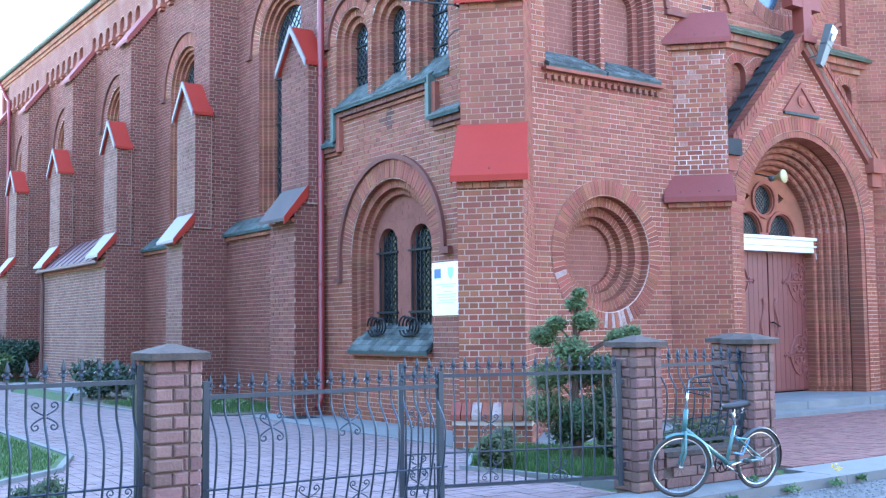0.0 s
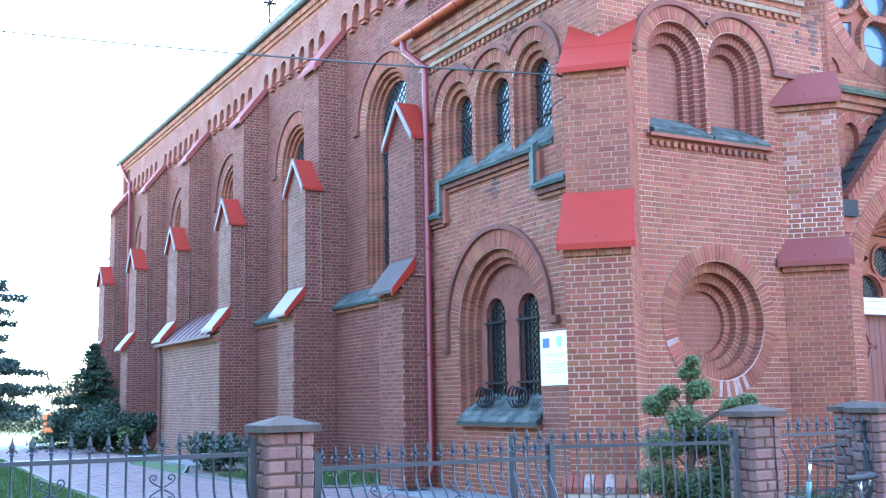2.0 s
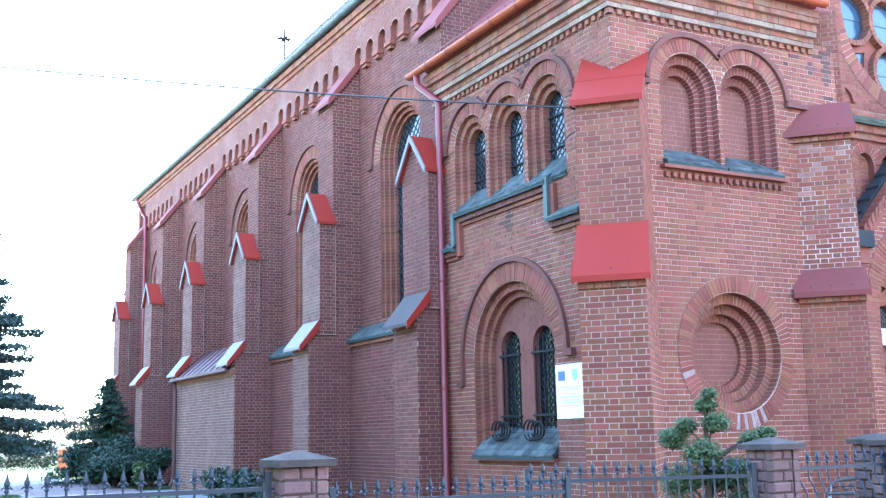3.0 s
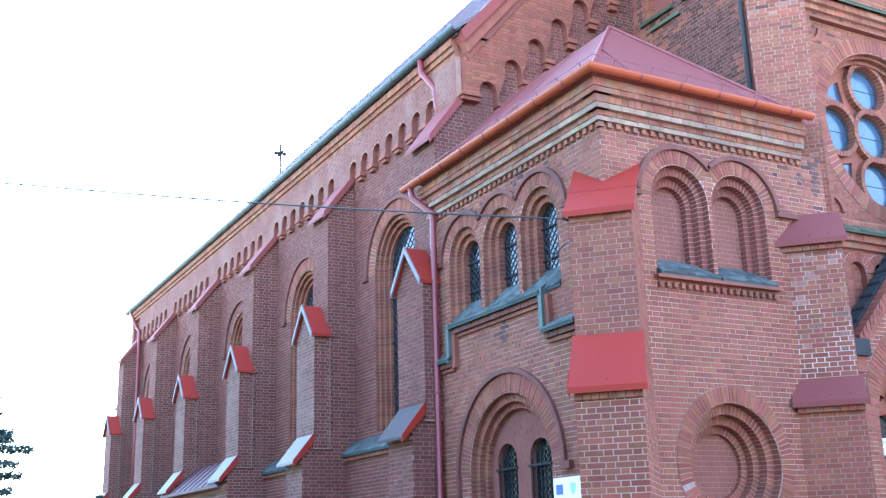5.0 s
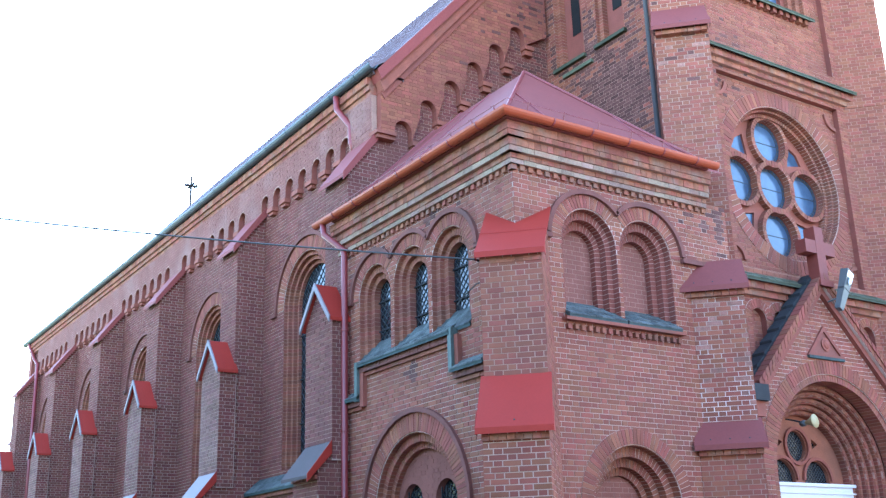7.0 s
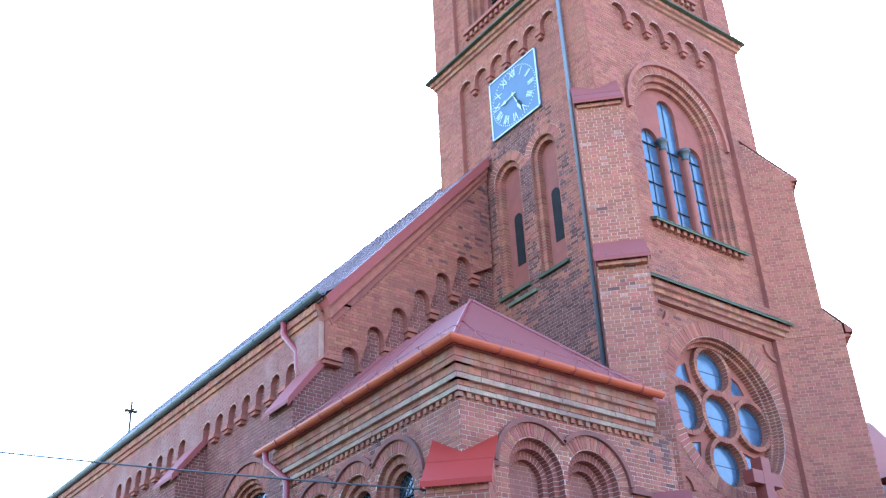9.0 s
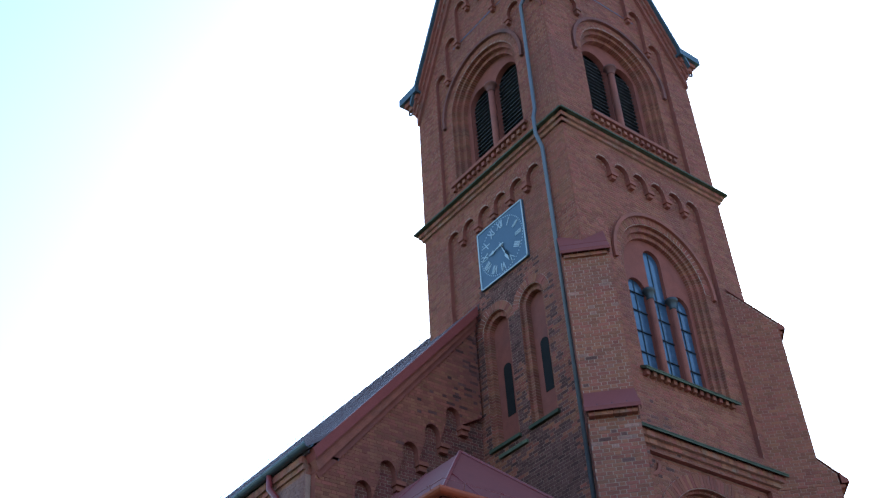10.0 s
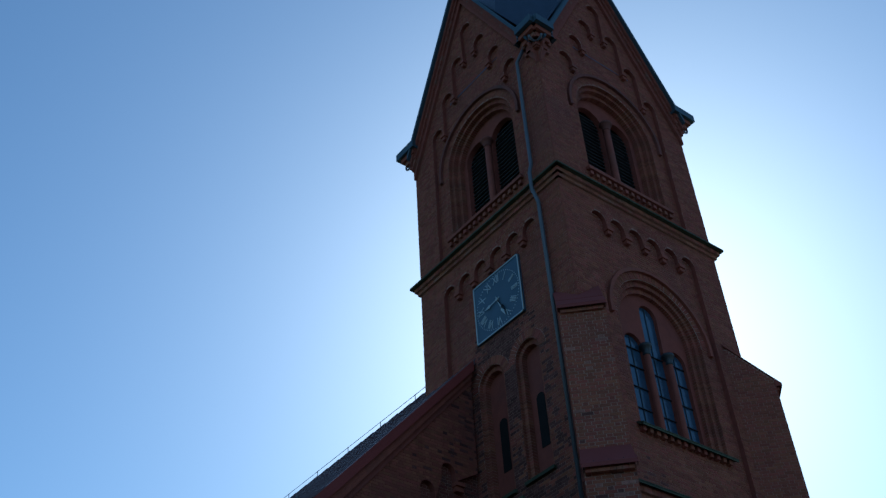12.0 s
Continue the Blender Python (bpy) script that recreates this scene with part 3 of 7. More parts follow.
def pavilion():
    side, front = left_plane(XP), front_plane(YP)
    top = 8.0
    big = arch(15.19, 1.27, 1.25, 2.85, 28)
    tc = (16.43, 15.18, 13.95)
    trip = [arch(c, 0.565, 5.66, 6.83) for c in tc]
    wall(side, rect(YP + 0.003, YB, 0.0, top), [big, *trip], 0.5, church, "pavilion_side_wall", nearest=lambda p, q, a, b: 12.9 < p < 16.8 and 3.0 < a < 4.9 and p < 14.4)
    rnd = ring(11.72, 2.72, 0.92)
    twin = [arch(c, 0.58, 5.6, 6.82) for c in (11.085, 12.32)]
    wall(front, rect(XP + 0.003, 14.4, 0.0, top), [rnd, *twin], 0.5, church, "pavilion_front_wall", nearest=lambda p, q, a, b: 10.1 < p < 11.6 and 1.2 < a < 4.6)
    part("pavilion_back", Mesh().box(XP + 0.5, 14.6, YP + 0.72, YB, 0, 8.4), MORTAR)

    # big arched window of the side
    reveal(side, [big, arch(15.19, 1.13, 1.3, 2.85, 28), arch(15.19, 1.02, 1.3, 2.85, 28)], [0.1, 0.2])
    lights = [arch(15.7, 0.31, 1.62, 3.02), arch(14.68, 0.31, 1.62, 3.02)]
    shape = arch(15.19, 1.04, 1.3, 2.85, 28)
    tym = part("window_infill", Mesh().slab(side, shape, lights, -0.5, -0.29), PLASTER)
    stuff("brickwork", Mesh().bricks(side, shape, lights, -0.29, proud=0.003, bed=0.006), PLASTER, tym)
    for c in (15.7, 14.68):
        w = window(side, arch(c, 0.32, 1.6, 3.02), 0.4, GLASS, 0.12)
        grille = new("window_grille")
        tagged(grille, "black forged iron grille with scrolled rings at its foot", "window grille", "grilles of the arched window")
        grille.location = side(c, 1.55, -0.2)
        off = Vector(grille.location)
        bars = [Mesh().pbox(side, c + k * 0.13 - 0.009, c + k * 0.13 + 0.009, 1.6, 3.0 + (0.2 if abs(k) < 2 else 0.0), -0.3, -0.282) for k in (-2, -1, 0, 1, 2)]
        bars += [Mesh().pbox(side, c - 0.34, c + 0.34, z - 0.018, z + 0.018, -0.29, -0.255) for z in (1.86, 2.9)]
        for b in list(bars):
            b.v = [tuple(Vector(p) - off) for p in b.v]
            make("bar", b, IRON, grille)
        for i in range(4):
            r = 0.165 - 0.012 * i
            u = c + 0.2 - 0.13 * i
            pts = [Vector(side(u + r * math.cos(0.345 * k), 1.62 + r * math.sin(0.345 * k), -0.08 + 0.02 * i)) - off for k in range(18)]
            make("scroll_ring", Mesh().tube(pts, 0.017, 6), IRON, grille)
    tiles(side, 13.93, 16.42, 1.2, 0.13, 1.66, -0.32, 5, 0.22, SLATE)
    part("sill_edge", Mesh().pbox(side, 13.93, 16.42, 1.13, 1.18, -0.1, 0.11), MOULD)
    hood(side, 15.19, 2.85, 1.6, 1.68, 0, 180)
    part("hood_foot", Mesh().pbox(side, 13.36, 13.6, 2.74, 2.85, -0.02, 0.1), HOOD)
    part("hood_foot", Mesh().pbox(side, 16.79, 16.87, 2.5, 2.86, -0.02, 0.07).pbox(side, 16.79, 16.98, 2.42, 2.5, -0.02, 0.08), HOOD)
    voussoirs(side, 15.19, 2.85, 1.275, 1.595, 0, 180)

    # round blind window
    voussoirs(front, 11.72, 2.72, 0.925, 1.17, 0, 360, None, 0.085, crust=(47, 63, 65, 67, 68, 70))
    reveal(front, [rnd, ring(11.72, 2.72, 0.76), ring(11.72, 2.72, 0.62), ring(11.72, 2.72, 0.5)], [0.15, 0.3, 0.43], "round_reveal")
    inf = part("round_infill", Mesh().slab(front, ring(11.72, 2.72, 0.56), [], -0.7, -0.5), JOINT_SOFT)
    stuff("brickwork", Mesh().bricks(front, ring(11.72, 2.72, 0.54), [], -0.5, proud=0.004), PLASTER, inf)

    # triple window over its sill
    for i, c in enumerate(tc):
        reveal(side, [arch(c, 0.565, 5.66, 6.83), arch(c, 0.43, 5.66, 6.83), arch(c, 0.3, 5.66, 6.85)], [0.09, 0.17])
        window(side, arch(c, 0.31, 5.7, 6.86), 0.27, GLASS, 0.14, (6.2, 6.75))
        hood(side, c, 6.83, 0.79, 0.87, 2 if i == 0 else 41, 178 if i == 2 else 139)
        voussoirs(side, c, 6.83, 0.57, 0.785, 0 if i == 0 else 39, 180 if i == 2 else 141)
        tiles(side, c - 0.55, c + 0.55, 5.62, 0.04, 6.0, -0.26, 3, 0.16, SLATE)
    part("hood_foot", Mesh().pbox(side, 17.22, 17.5, 6.8, 6.88, -0.02, 0.07), HOOD)
    part("hood_foot", Mesh().pbox(side, 13.0, 13.18, 6.8, 6.88, -0.02, 0.07), HOOD)
    # stepped string course under it
    for u0, u1, v in ((13.84, 16.86, 5.56), (12.95, 13.84, 4.93), (16.86, 17.45, 4.97)):
        tiles(side, u0, u1, v, 0.17, v + 0.14, 0.0, 2, 0.2, SLATE, None, "string_course_slating")
        stuff("string_course", pieces(side, u0, u1, v - 0.14, v - 0.05, -0.02, 0.1, 0.125), HOOD)
        stuff("string_course", pieces(side, u0, u1, v - 0.21, v - 0.15, -0.02, 0.05, 0.25), MOULD)
    for u in (13.78, 16.86):
        part("string_course_riser", Mesh().pbox(side, u, u + 0.1, 4.9, 5.62, 0, 0.15), COPPER_PALE)
        part("string_course_riser", Mesh().pbox(side, u - 0.1 if u < 15 else u - 0.12, u if u < 15 else u, 4.8, 5.5, 0, 0.09), MOULD)
    # twin blind arches of the front
    for i, c in enumerate((11.085, 12.32)):
        reveal(front, [arch(c, 0.58, 5.6, 6.82), arch(c, 0.46, 5.6, 6.8), arch(c, 0.34, 5.6, 6.78)], [0.13, 0.27], "blind_arch_reveal", BRICK_PLAIN)
        inf = part("blind_arch_infill", Mesh().slab(front, arch(c, 0.42, 5.5, 6.8), [], -0.6, -0.38), JOINT_SOFT)
        stuff("brickwork", Mesh().bricks(front, arch(c, 0.35, 5.6, 6.8), [], -0.38, proud=0.003), PLASTER, inf)
        hood(front, c, 6.82, 0.82, 0.9, 4 if i == 1 else 43, 176 if i == 0 else 137)
        voussoirs(front, c, 6.82, 0.585, 0.815, 0 if i else 43, 180 if i == 0 else 137)
        tiles(front, c - 0.6, c + 0.6, 5.57, 0.12, 5.9, -0.36, 4, 0.13, SLATE)
    part("hood_foot", Mesh().pbox(front, 9.95, 10.27, 6.78, 6.86, -0.02, 0.08), HOOD)
    part("hood_foot", Mesh().pbox(front, 13.14, 13.7, 6.78, 6.86, -0.02, 0.08), HOOD)
    part("sill_edge", Mesh().pbox(front, 10.42, 12.98, 5.48, 5.53, -0.02, 0.12), MOULD)
    stuff("dentil_course", pieces(front, 10.48, 12.92, 5.35, 5.43, -0.02, 0.07, 0.07, 0.0, True), MOULD)

    # cornice, roof, gutter
    rows = ((7.8, 7.885, 0.05, 0.085, True), (7.885, 7.965, 0.085, 0.25, None), (7.965, 8.05, 0.10, 0.125, False), (8.05, 8.14, 0.17, 0.25, None),
            (8.14, 8.27, 0.185, 0.125, False), (8.27, 8.36, 0.25, 0.125, False), (8.36, 8.5, 0.265, 0.25, False))
    cornice(side, YP, YB + 0.2, rows, ends=(1, 0))
    cornice(front, XP, 13.85, rows, ends=(0.97, 0))
    e = 0.33
    x0, y0, ax, ay, az, x1 = XP - e, YP - e, 11.48, 14.03, 10.8, 13.72
    roof = Mesh()
    roof.v = [(x0, y0, 8.6), (x0, YB, 8.6), (ax, YB, az), (ax, ay, az), (x1, y0, 8.6), (x1, YB, 8.6), (x0, y0, 8.5), (x0, YB, 8.5), (x1, y0, 8.5), (x1, YB, 8.5)]
    roof.f = [(0, 3, 2, 1), (0, 4, 3), (4, 5, 2, 3), (0, 1, 7, 6), (0, 6, 8, 4), (6, 7, 9, 8)]
    ro = part("pavilion_roof", roof, ROOF_TIN, None, "dull red sheet-metal hipped roof")
    k = (az - 8.6) / (ax - x0)
    for y in (15.1, 16.1, 17.1):
        make("seam", Mesh().tube([(x0, y, 8.61), (ax, y, az + 0.01)], 0.018, 5), PIPE_RED, ro)
    for x in (10.2, 12.6, 13.2):
        d = min(x - x0, x1 - x)
        make("seam", Mesh().tube([(x, y0, 8.61), (x, y0 + d, 8.61 + d * k)], 0.018, 5), PIPE_RED, ro)
    for a in ((x0, y0), (x1, y0)):
        make("hip_cap", Mesh().tube([(*a, 8.62), (ax, ay, az + 0.02)], 0.03, 6), PIPE_RED, ro)
    for i in range(9):
        y = 12.4 + 0.62 * i
        make("snow_hook", Mesh().tube([(x0 + 0.25, y, 8.85), (x0 + 0.2, y, 8.98), (x0 + 0.16, y, 8.94)], 0.012, 5), PIPE_RED, ro)
    for i in range(5):
        x = 9.9 + 0.75 * i
        make("snow_hook", Mesh().tube([(x, y0 + 0.25, 8.85), (x, y0 + 0.2, 8.98), (x, y0 + 0.16, 8.94)], 0.012, 5), PIPE_RED, ro)
    make("guard_wire", Mesh().tube([(x0 + 0.17, YB, 8.93), (x0 + 0.17, y0 + 0.17, 8.93), (x1, y0 + 0.17, 8.93)], 0.008, 5), PIPE_RED, ro)
    part("roof_flashing", Mesh().prism([(13.55, YP - 0.1, 8.62), (14.3, YP - 0.1, 8.62), (14.3, YP + 0.5, 9.05), (13.55, YP + 0.5, 9.05)], (0, 0, 0.03)), ROOF_TIN)
    g = part("gutter", half_pipe([(x0 - 0.07, YB + 0.55, 8.6), (x0 - 0.07, y0 - 0.07, 8.6), (13.86, y0 - 0.07, 8.6)], 0.1), GUTTER_RED, None, "bright red half-round gutter")
    for i in range(7):
        make("bracket", half_pipe([(x0 - 0.07, 12.4 + 0.8 * i, 8.595), (x0 - 0.07, 12.43 + 0.8 * i, 8.595)], 0.108), PIPE_RED, g)
    for i in range(5):
        make("bracket", half_pipe([(10.1 + 0.8 * i, y0 - 0.07, 8.595), (10.13 + 0.8 * i, y0 - 0.07, 8.595)], 0.108), PIPE_RED, g)
    dp = part("downpipe", Mesh().tube([(x0 - 0.07, 17.75, 8.52), (x0 - 0.07, 17.7, 8.3), (9.46, 17.4, 7.95), (9.47, 17.36, 7.8), (9.47, 17.36, 0.35), (9.36, 17.3, 0.15)], 0.065, 12), PIPE_RED, None, "dark red downpipe", True)
    for z in (7.9, 6.3, 4.4, 2.4):
        make("pipe_collar", Mesh().lathe((9.47, 17.36, z), [(0.075, 0), (0.078, 0.02), (0.075, 0.05)], 12), PIPE_RED, dp)


def half_pipe(pts, r):
    """An open half-round channel along a level path."""
    m = Mesh()
    pts = [Vector(p) for p in pts]
    k, n = 0, 9
    for i, p in enumerate(pts):
        d0 = (p - pts[i - 1]).normalized() if i else (pts[1] - p).normalized()
        d1 = (pts[i + 1] - p).normalized() if i < len(pts) - 1 else d0
        t = (d0 + d1).normalized()
        s = Vector((t.y, -t.x, 0)) / max(0.3, t.dot(d0))
        for rr in (r, r - 0.012):
            for j in range(n):
                a = math.pi * j / (n - 1)
                m.v.append(tuple(p + s * (rr * math.cos(a)) - Vector((0, 0, rr * math.sin(a)))))
    for i in range(len(pts) - 1):
        a, b = i * 2 * n, (i + 1) * 2 * n
        for o in (0, n):
            m.f += [(a + o + j, a + o + j + 1, b + o + j + 1, b + o + j) for j in range(n - 1)]
        for j in (0, n - 1):
            m.f.append((a + j, a + n + j, b + n + j, b + j))
    for a in (0, (len(pts) - 1) * 2 * n):
        m.f += [(a + j, a + j + 1, a + n + j + 1, a + n + j) for j in range(n - 1)]
    return m


def diag_axes(cx, cy, sx):
    n = Vector((-sx, -1, 0)).normalized()
    u = Vector((1, -1, 0)).normalized() if sx > 0 else Vector((1, 1, 0)).normalized()
    return Vector((cx, cy, 0)), u, n


def buttress_diag(cx, cy, sx, stages, name="diagonal_buttress", near=0):
    """A corner buttress; stages: bottom, top, reach from the corner, height and reach at the head of its slope, width."""
    c, u, n = diag_axes(cx, cy, sx)
    for z0, z1, d, zs, ds, wd in stages:
        h = wd / 2
        pl = Plane(c + n * d, u, n)
        joint = MORTAR_SALT if sx > 0 and 3 < z0 < 4 and not near else MORTAR if near and z0 < 3 else MORTAR_MID if near or sx > 0 and z0 < 12 else JOINT_SOFT
        side = [(-d, z0), (h + 0.1, z0), (h + 0.1, zs if ds < d else z1), (-ds, zs), (-d, z1)] if zs > z1 else rect(-d, h + 0.1, z0, z1)
        at = lambda a, k, z: tuple(c + u * a - n * k + Vector((0, 0, z)))
        ob = part(name, Mesh().prism([at(-h, k, z) for k, z in side], u * (2 * h)), joint)
        b = Mesh()
        if near and z1 > 1 and z0 < 1:
            loose_bricks(pl, rect(-h, h, z0, z1), [], 0, ob, near, b)
        else:
            b.bricks(pl, rect(-h, h, z0, z1), [], 0)
        for s in (1, -1):
            b.bricks(Plane(c + u * (s * h), -n, u * s), side, [], 0)
        stuff("brickwork", b, BRICK, ob)


def loose_bricks(pl, outer, holes, w, parent, limit, field, within=lambda p, q, a, b: True):
    """Bricks of a face: the ones within a stretch are pieces of their own, the rest joins the field."""
    shared, count = {}, [0]
    turn = Matrix((pl.u, Vector((0, 0, 1)), pl.n)).transposed().to_4x4()

    def keep(p, q, a, b, d):
        if count[0] >= limit or not within(p, q, a, b):
            return False
        key = (round(q - p, 3), round(b - a, 3))
        if key not in shared:
            h, k, t = key[0] / 2, key[1] / 2, 0.008
            me = bpy.data.meshes.new("brick")
            m = Mesh().quad_box([(-h, -k, -0.02), (h, -k, -0.02), (h, k, -0.02), (-h, k, -0.02), (-h + 0.001, -k + 0.001, t), (h - 0.001, -k + 0.001, t), (h - 0.001, k - 0.001, t), (-h + 0.001, k - 0.001, t)])
            me.from_pydata(m.v, [], m.f)
            me.materials.append(BRICK_OB)
            shared[key] = me
        ob = new("brick", shared[key])
        ob.parent = parent
        ob.matrix_world = Matrix.Translation(pl((p + q) / 2, (a + b) / 2, w + d - w - 0.007)) @ turn
        count[0] += 1
        return True
    field.bricks(pl, outer, holes, w, keep=keep)


def diag_cap(cx, cy, sx, z0, z1, d0, d1, width, mat, ears=False):
    """A thin sheet-metal slope on a corner buttress, from its turned-down lip at reach d0 up to d1."""
    c, u, n = diag_axes(cx, cy, sx)
    h, t, e = width / 2, 0.085, 0.028
    k = (z1 - z0) / (d0 - d1)
    p = lambda a, d, z: tuple(c + u * a + n * d + Vector((0, 0, z)))
    zz = lambda d: z0 + (d0 - d) * k
    if ears:
        # the sheet runs on to both walls beside the corner
        g = h + 0.02
        line = [(-h, d0), (h, d0), (g, -g + 0.02), (0, 0.02), (-g, -g + 0.02)]
    else:
        line = [(-h, d0), (h, d0), (h * 0.95, d1), (-h * 0.95, d1)]
    m = Mesh().prism([p(a, d, zz(d) - e) for a, d in line], (0, 0, e))
    ob = part("buttress_cap", m, mat, None, "red painted sheet-metal cap")
    make("cap_lip", Mesh().prism([p(-h, d0, z0 - t), p(h, d0, z0 - t), p(h, d0, z0), p(-h, d0, z0)], n * 0.012), mat, ob)
    for s in (1, -1):
        make("cap_hem", Mesh().prism([p(s * h, d0, z0 - t), p(s * h, d0, z0), p(s * h, d0 - 0.16, zz(d0 - 0.16)), p(s * h, d0 - 0.16, z0 - t)], u * (0.01 * s)), mat, ob)
    if not ears:
        for a in ((-0.3, 0.0, 0.3) if mat is ROOF_TIN else (0.0,)):
            make("nail_head", Mesh().lathe(p(a * width * 0.9, d0 - 0.06, zz(d0 - 0.06)), [(0.012, -0.01), (0.012, 0.008), (0.004, 0.012)], 8), LEAD, ob)
    else:
        make("seam", Mesh().tube([p(-h, 0.33, zz(0.33) + 0.004), p(h, 0.33, zz(0.33) + 0.004)], 0.007, 4), mat, ob)
    # the corbelled course under the lip
    pl = Plane(c + n * (d0 - 0.13), u, n)
    stuff("corbel_course", pieces(pl, -h + 0.06, h - 0.06, z0 - t - 0.08, z0 - t - 0.003, -0.3, 0.06, 0.12), CORNICE)
    return ob


def nave_buttress(i):
    """A stepped buttress of the nave: low stage, gabled middle stage, sloped top stage."""
    y = Y0 + BAY * i
    lo, mid, up = 8.98, 9.24, 9.62
    h0, h1, h2 = 0.49, 0.55, 0.47
    ob = part("buttress", Mesh().prism([(XN - 0.002, y - h2, 0), (up, y - h2, 0), (up, y - h2, 9.62), (XN - 0.03, y - h2, 10.6), (XN - 0.002, y - h2, 10.6)], (0, 2 * h2, 0)), MORTAR_MID)
    low = make("low_stage", Mesh().prism([(XN, y - h0, 0), (lo, y - h0, 0), (lo, y - h0, 3.82), (mid, y - h0, 4.16), (mid + 0.03, y - h0, 4.16), (mid + 0.05, y - h0, 4.0), (XN, y - h0, 4.0)], (0, 2 * h0, 0)), MORTAR_MID, ob)
    mm = make("gabled_stage", Mesh().prism([(mid, y - h1, 3.9), (mid, y + h1, 3.9), (mid, y + h1, 6.62), (mid, y, 7.3), (mid, y - h1, 6.62)], (up - mid + 0.02, 0, 0)), MORTAR_MID, ob)
    # side-street faces past the first buttress are paler; front faces use nave brick
    b, pale = Mesh(), Mesh()
    (pale if i else b).bricks(left_plane(lo), rect(y - h0, y + h0, 0, 3.72), [], 0)
    b.bricks(front_plane(y - h0), [(lo, 0), (XN, 0), (XN, 4.0), (mid + 0.05, 4.0), (mid + 0.03, 4.16), (mid, 4.16), (lo, 3.82)], [], 0)
    (pale if i else b).bricks(left_plane(mid), [(y - h1, 3.95), (y + h1, 3.95), (y + h1, 6.62), (y, 7.28), (y - h1, 6.62)], [], 0)
    b.bricks(front_plane(y - h1), rect(mid, up, 3.92, 6.66), [], 0)
    b.bricks(left_plane(up), rect(y - h2, y + h2, 6.7, 9.6), [], 0)
    b.bricks(front_plane(y - h2), [(up, 4.0), (XN, 4.0), (XN, 10.55), (up, 9.6)], [], 0)
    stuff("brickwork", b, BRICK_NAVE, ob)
    if i:
        stuff("weathered_brickwork", pale, BRICK_PALE, ob)
    t, c0 = 0.06, 0.53
    lx = 8.74
    ys = y - c0
    first = i == 0
    make("sloped_cap", Mesh().prism([(lx, ys, 3.56), (lx, ys, 3.56 + t), (mid + 0.02, ys, 4.21 + t), (mid + 0.02, ys, 4.21)], (0, 2 * c0, 0)), ZINC_CAP if first else WHITE_TIN, ob)
    make("cap_edge", Mesh().prism([(lx - 0.004, ys - 0.02, 3.49), (lx - 0.004, ys - 0.02, 3.58 + t), (mid + 0.02, ys - 0.02, 4.23 + t), (mid + 0.02, ys - 0.02, 4.04)], (0, 0.02, 0)), RED_TIN, ob)
    ux = up - 0.14
    make("sloped_cap", Mesh().prism([(ux, y - h2 - 0.07, 9.5), (ux, y - h2 - 0.07, 9.58), (XN, y - h2 - 0.07, 10.72), (XN, y - h2 - 0.07, 10.58)], (0, 2 * h2 + 0.14, 0)), VERGE_RED, ob)
    make("cap_edge", Mesh().prism([(ux - 0.01, y - h2 - 0.09, 9.42), (ux - 0.01, y - h2 - 0.09, 9.6), (XN, y - h2 - 0.09, 10.74), (XN, y - h2 - 0.09, 10.5)], (0, 0.02, 0)), VERGE_RED, ob)
    for s in (1, -1):
        ye = y + s * 0.62
        make("gablet_roof", Mesh().quad_box([(mid - 0.09, y, 7.27), (up + 0.03, y, 7.27), (up + 0.03, ye, 6.5), (mid - 0.09, ye, 6.5),
                                             (mid - 0.09, y, 7.35), (up + 0.03, y, 7.35), (up + 0.03, ye, 6.57), (mid - 0.09, ye, 6.57)]), RED_TIN, ob)
        make("verge_board", Mesh().quad_box([(mid - 0.12, y, 7.23), (mid - 0.085, y, 7.23), (mid - 0.085, ye, 6.46), (mid - 0.12, ye, 6.46),
                                             (mid - 0.12, y, 7.37), (mid - 0.085, y, 7.37), (mid - 0.085, ye, 6.59), (mid - 0.12, ye, 6.59)]), WHITE_TIN, ob)
    stuff("corbel_course", pieces(left_plane(lo), y - h0, y + h0, 3.56, 3.63, -0.1, 0.06, 0.12), MOULD, ob)


def frieze(pl, u0, u1, top, bottom, cs, r, spring, proud=0.13):
    """A band whose lower edge is a row of small round arches on corbels."""
    pts = [(u0, bottom)]
    for c in cs:
        pts += [(c - r, bottom)] + [(c - r * math.cos(math.pi * j / 10), spring + r * math.sin(math.pi * j / 10)) for j in range(11)] + [(c + r, bottom)]
    pts += [(u1, bottom), (u1, top), (u0, top)]
    ob = two_tone(part("arched_frieze", Mesh().slab(pl, pts, [], -0.02, proud), JOINT_SOFT), pts, [])
    stuff("brickwork", Mesh().bricks(pl, pts, [], proud), FRIEZE, ob)
    for a, b in zip(cs, cs[1:]):
        make("corbel", Mesh().pbox(pl, a + r - 0.02, b - r + 0.02, bottom - 0.1, bottom - 0.002, 0, proud + 0.03), MOULD, ob)
        make("corbel", Mesh().pbox(pl, a + r + 0.03, b - r - 0.03, bottom - 0.18, bottom - 0.102, 0, proud - 0.01), MOULD, ob)
    return ob


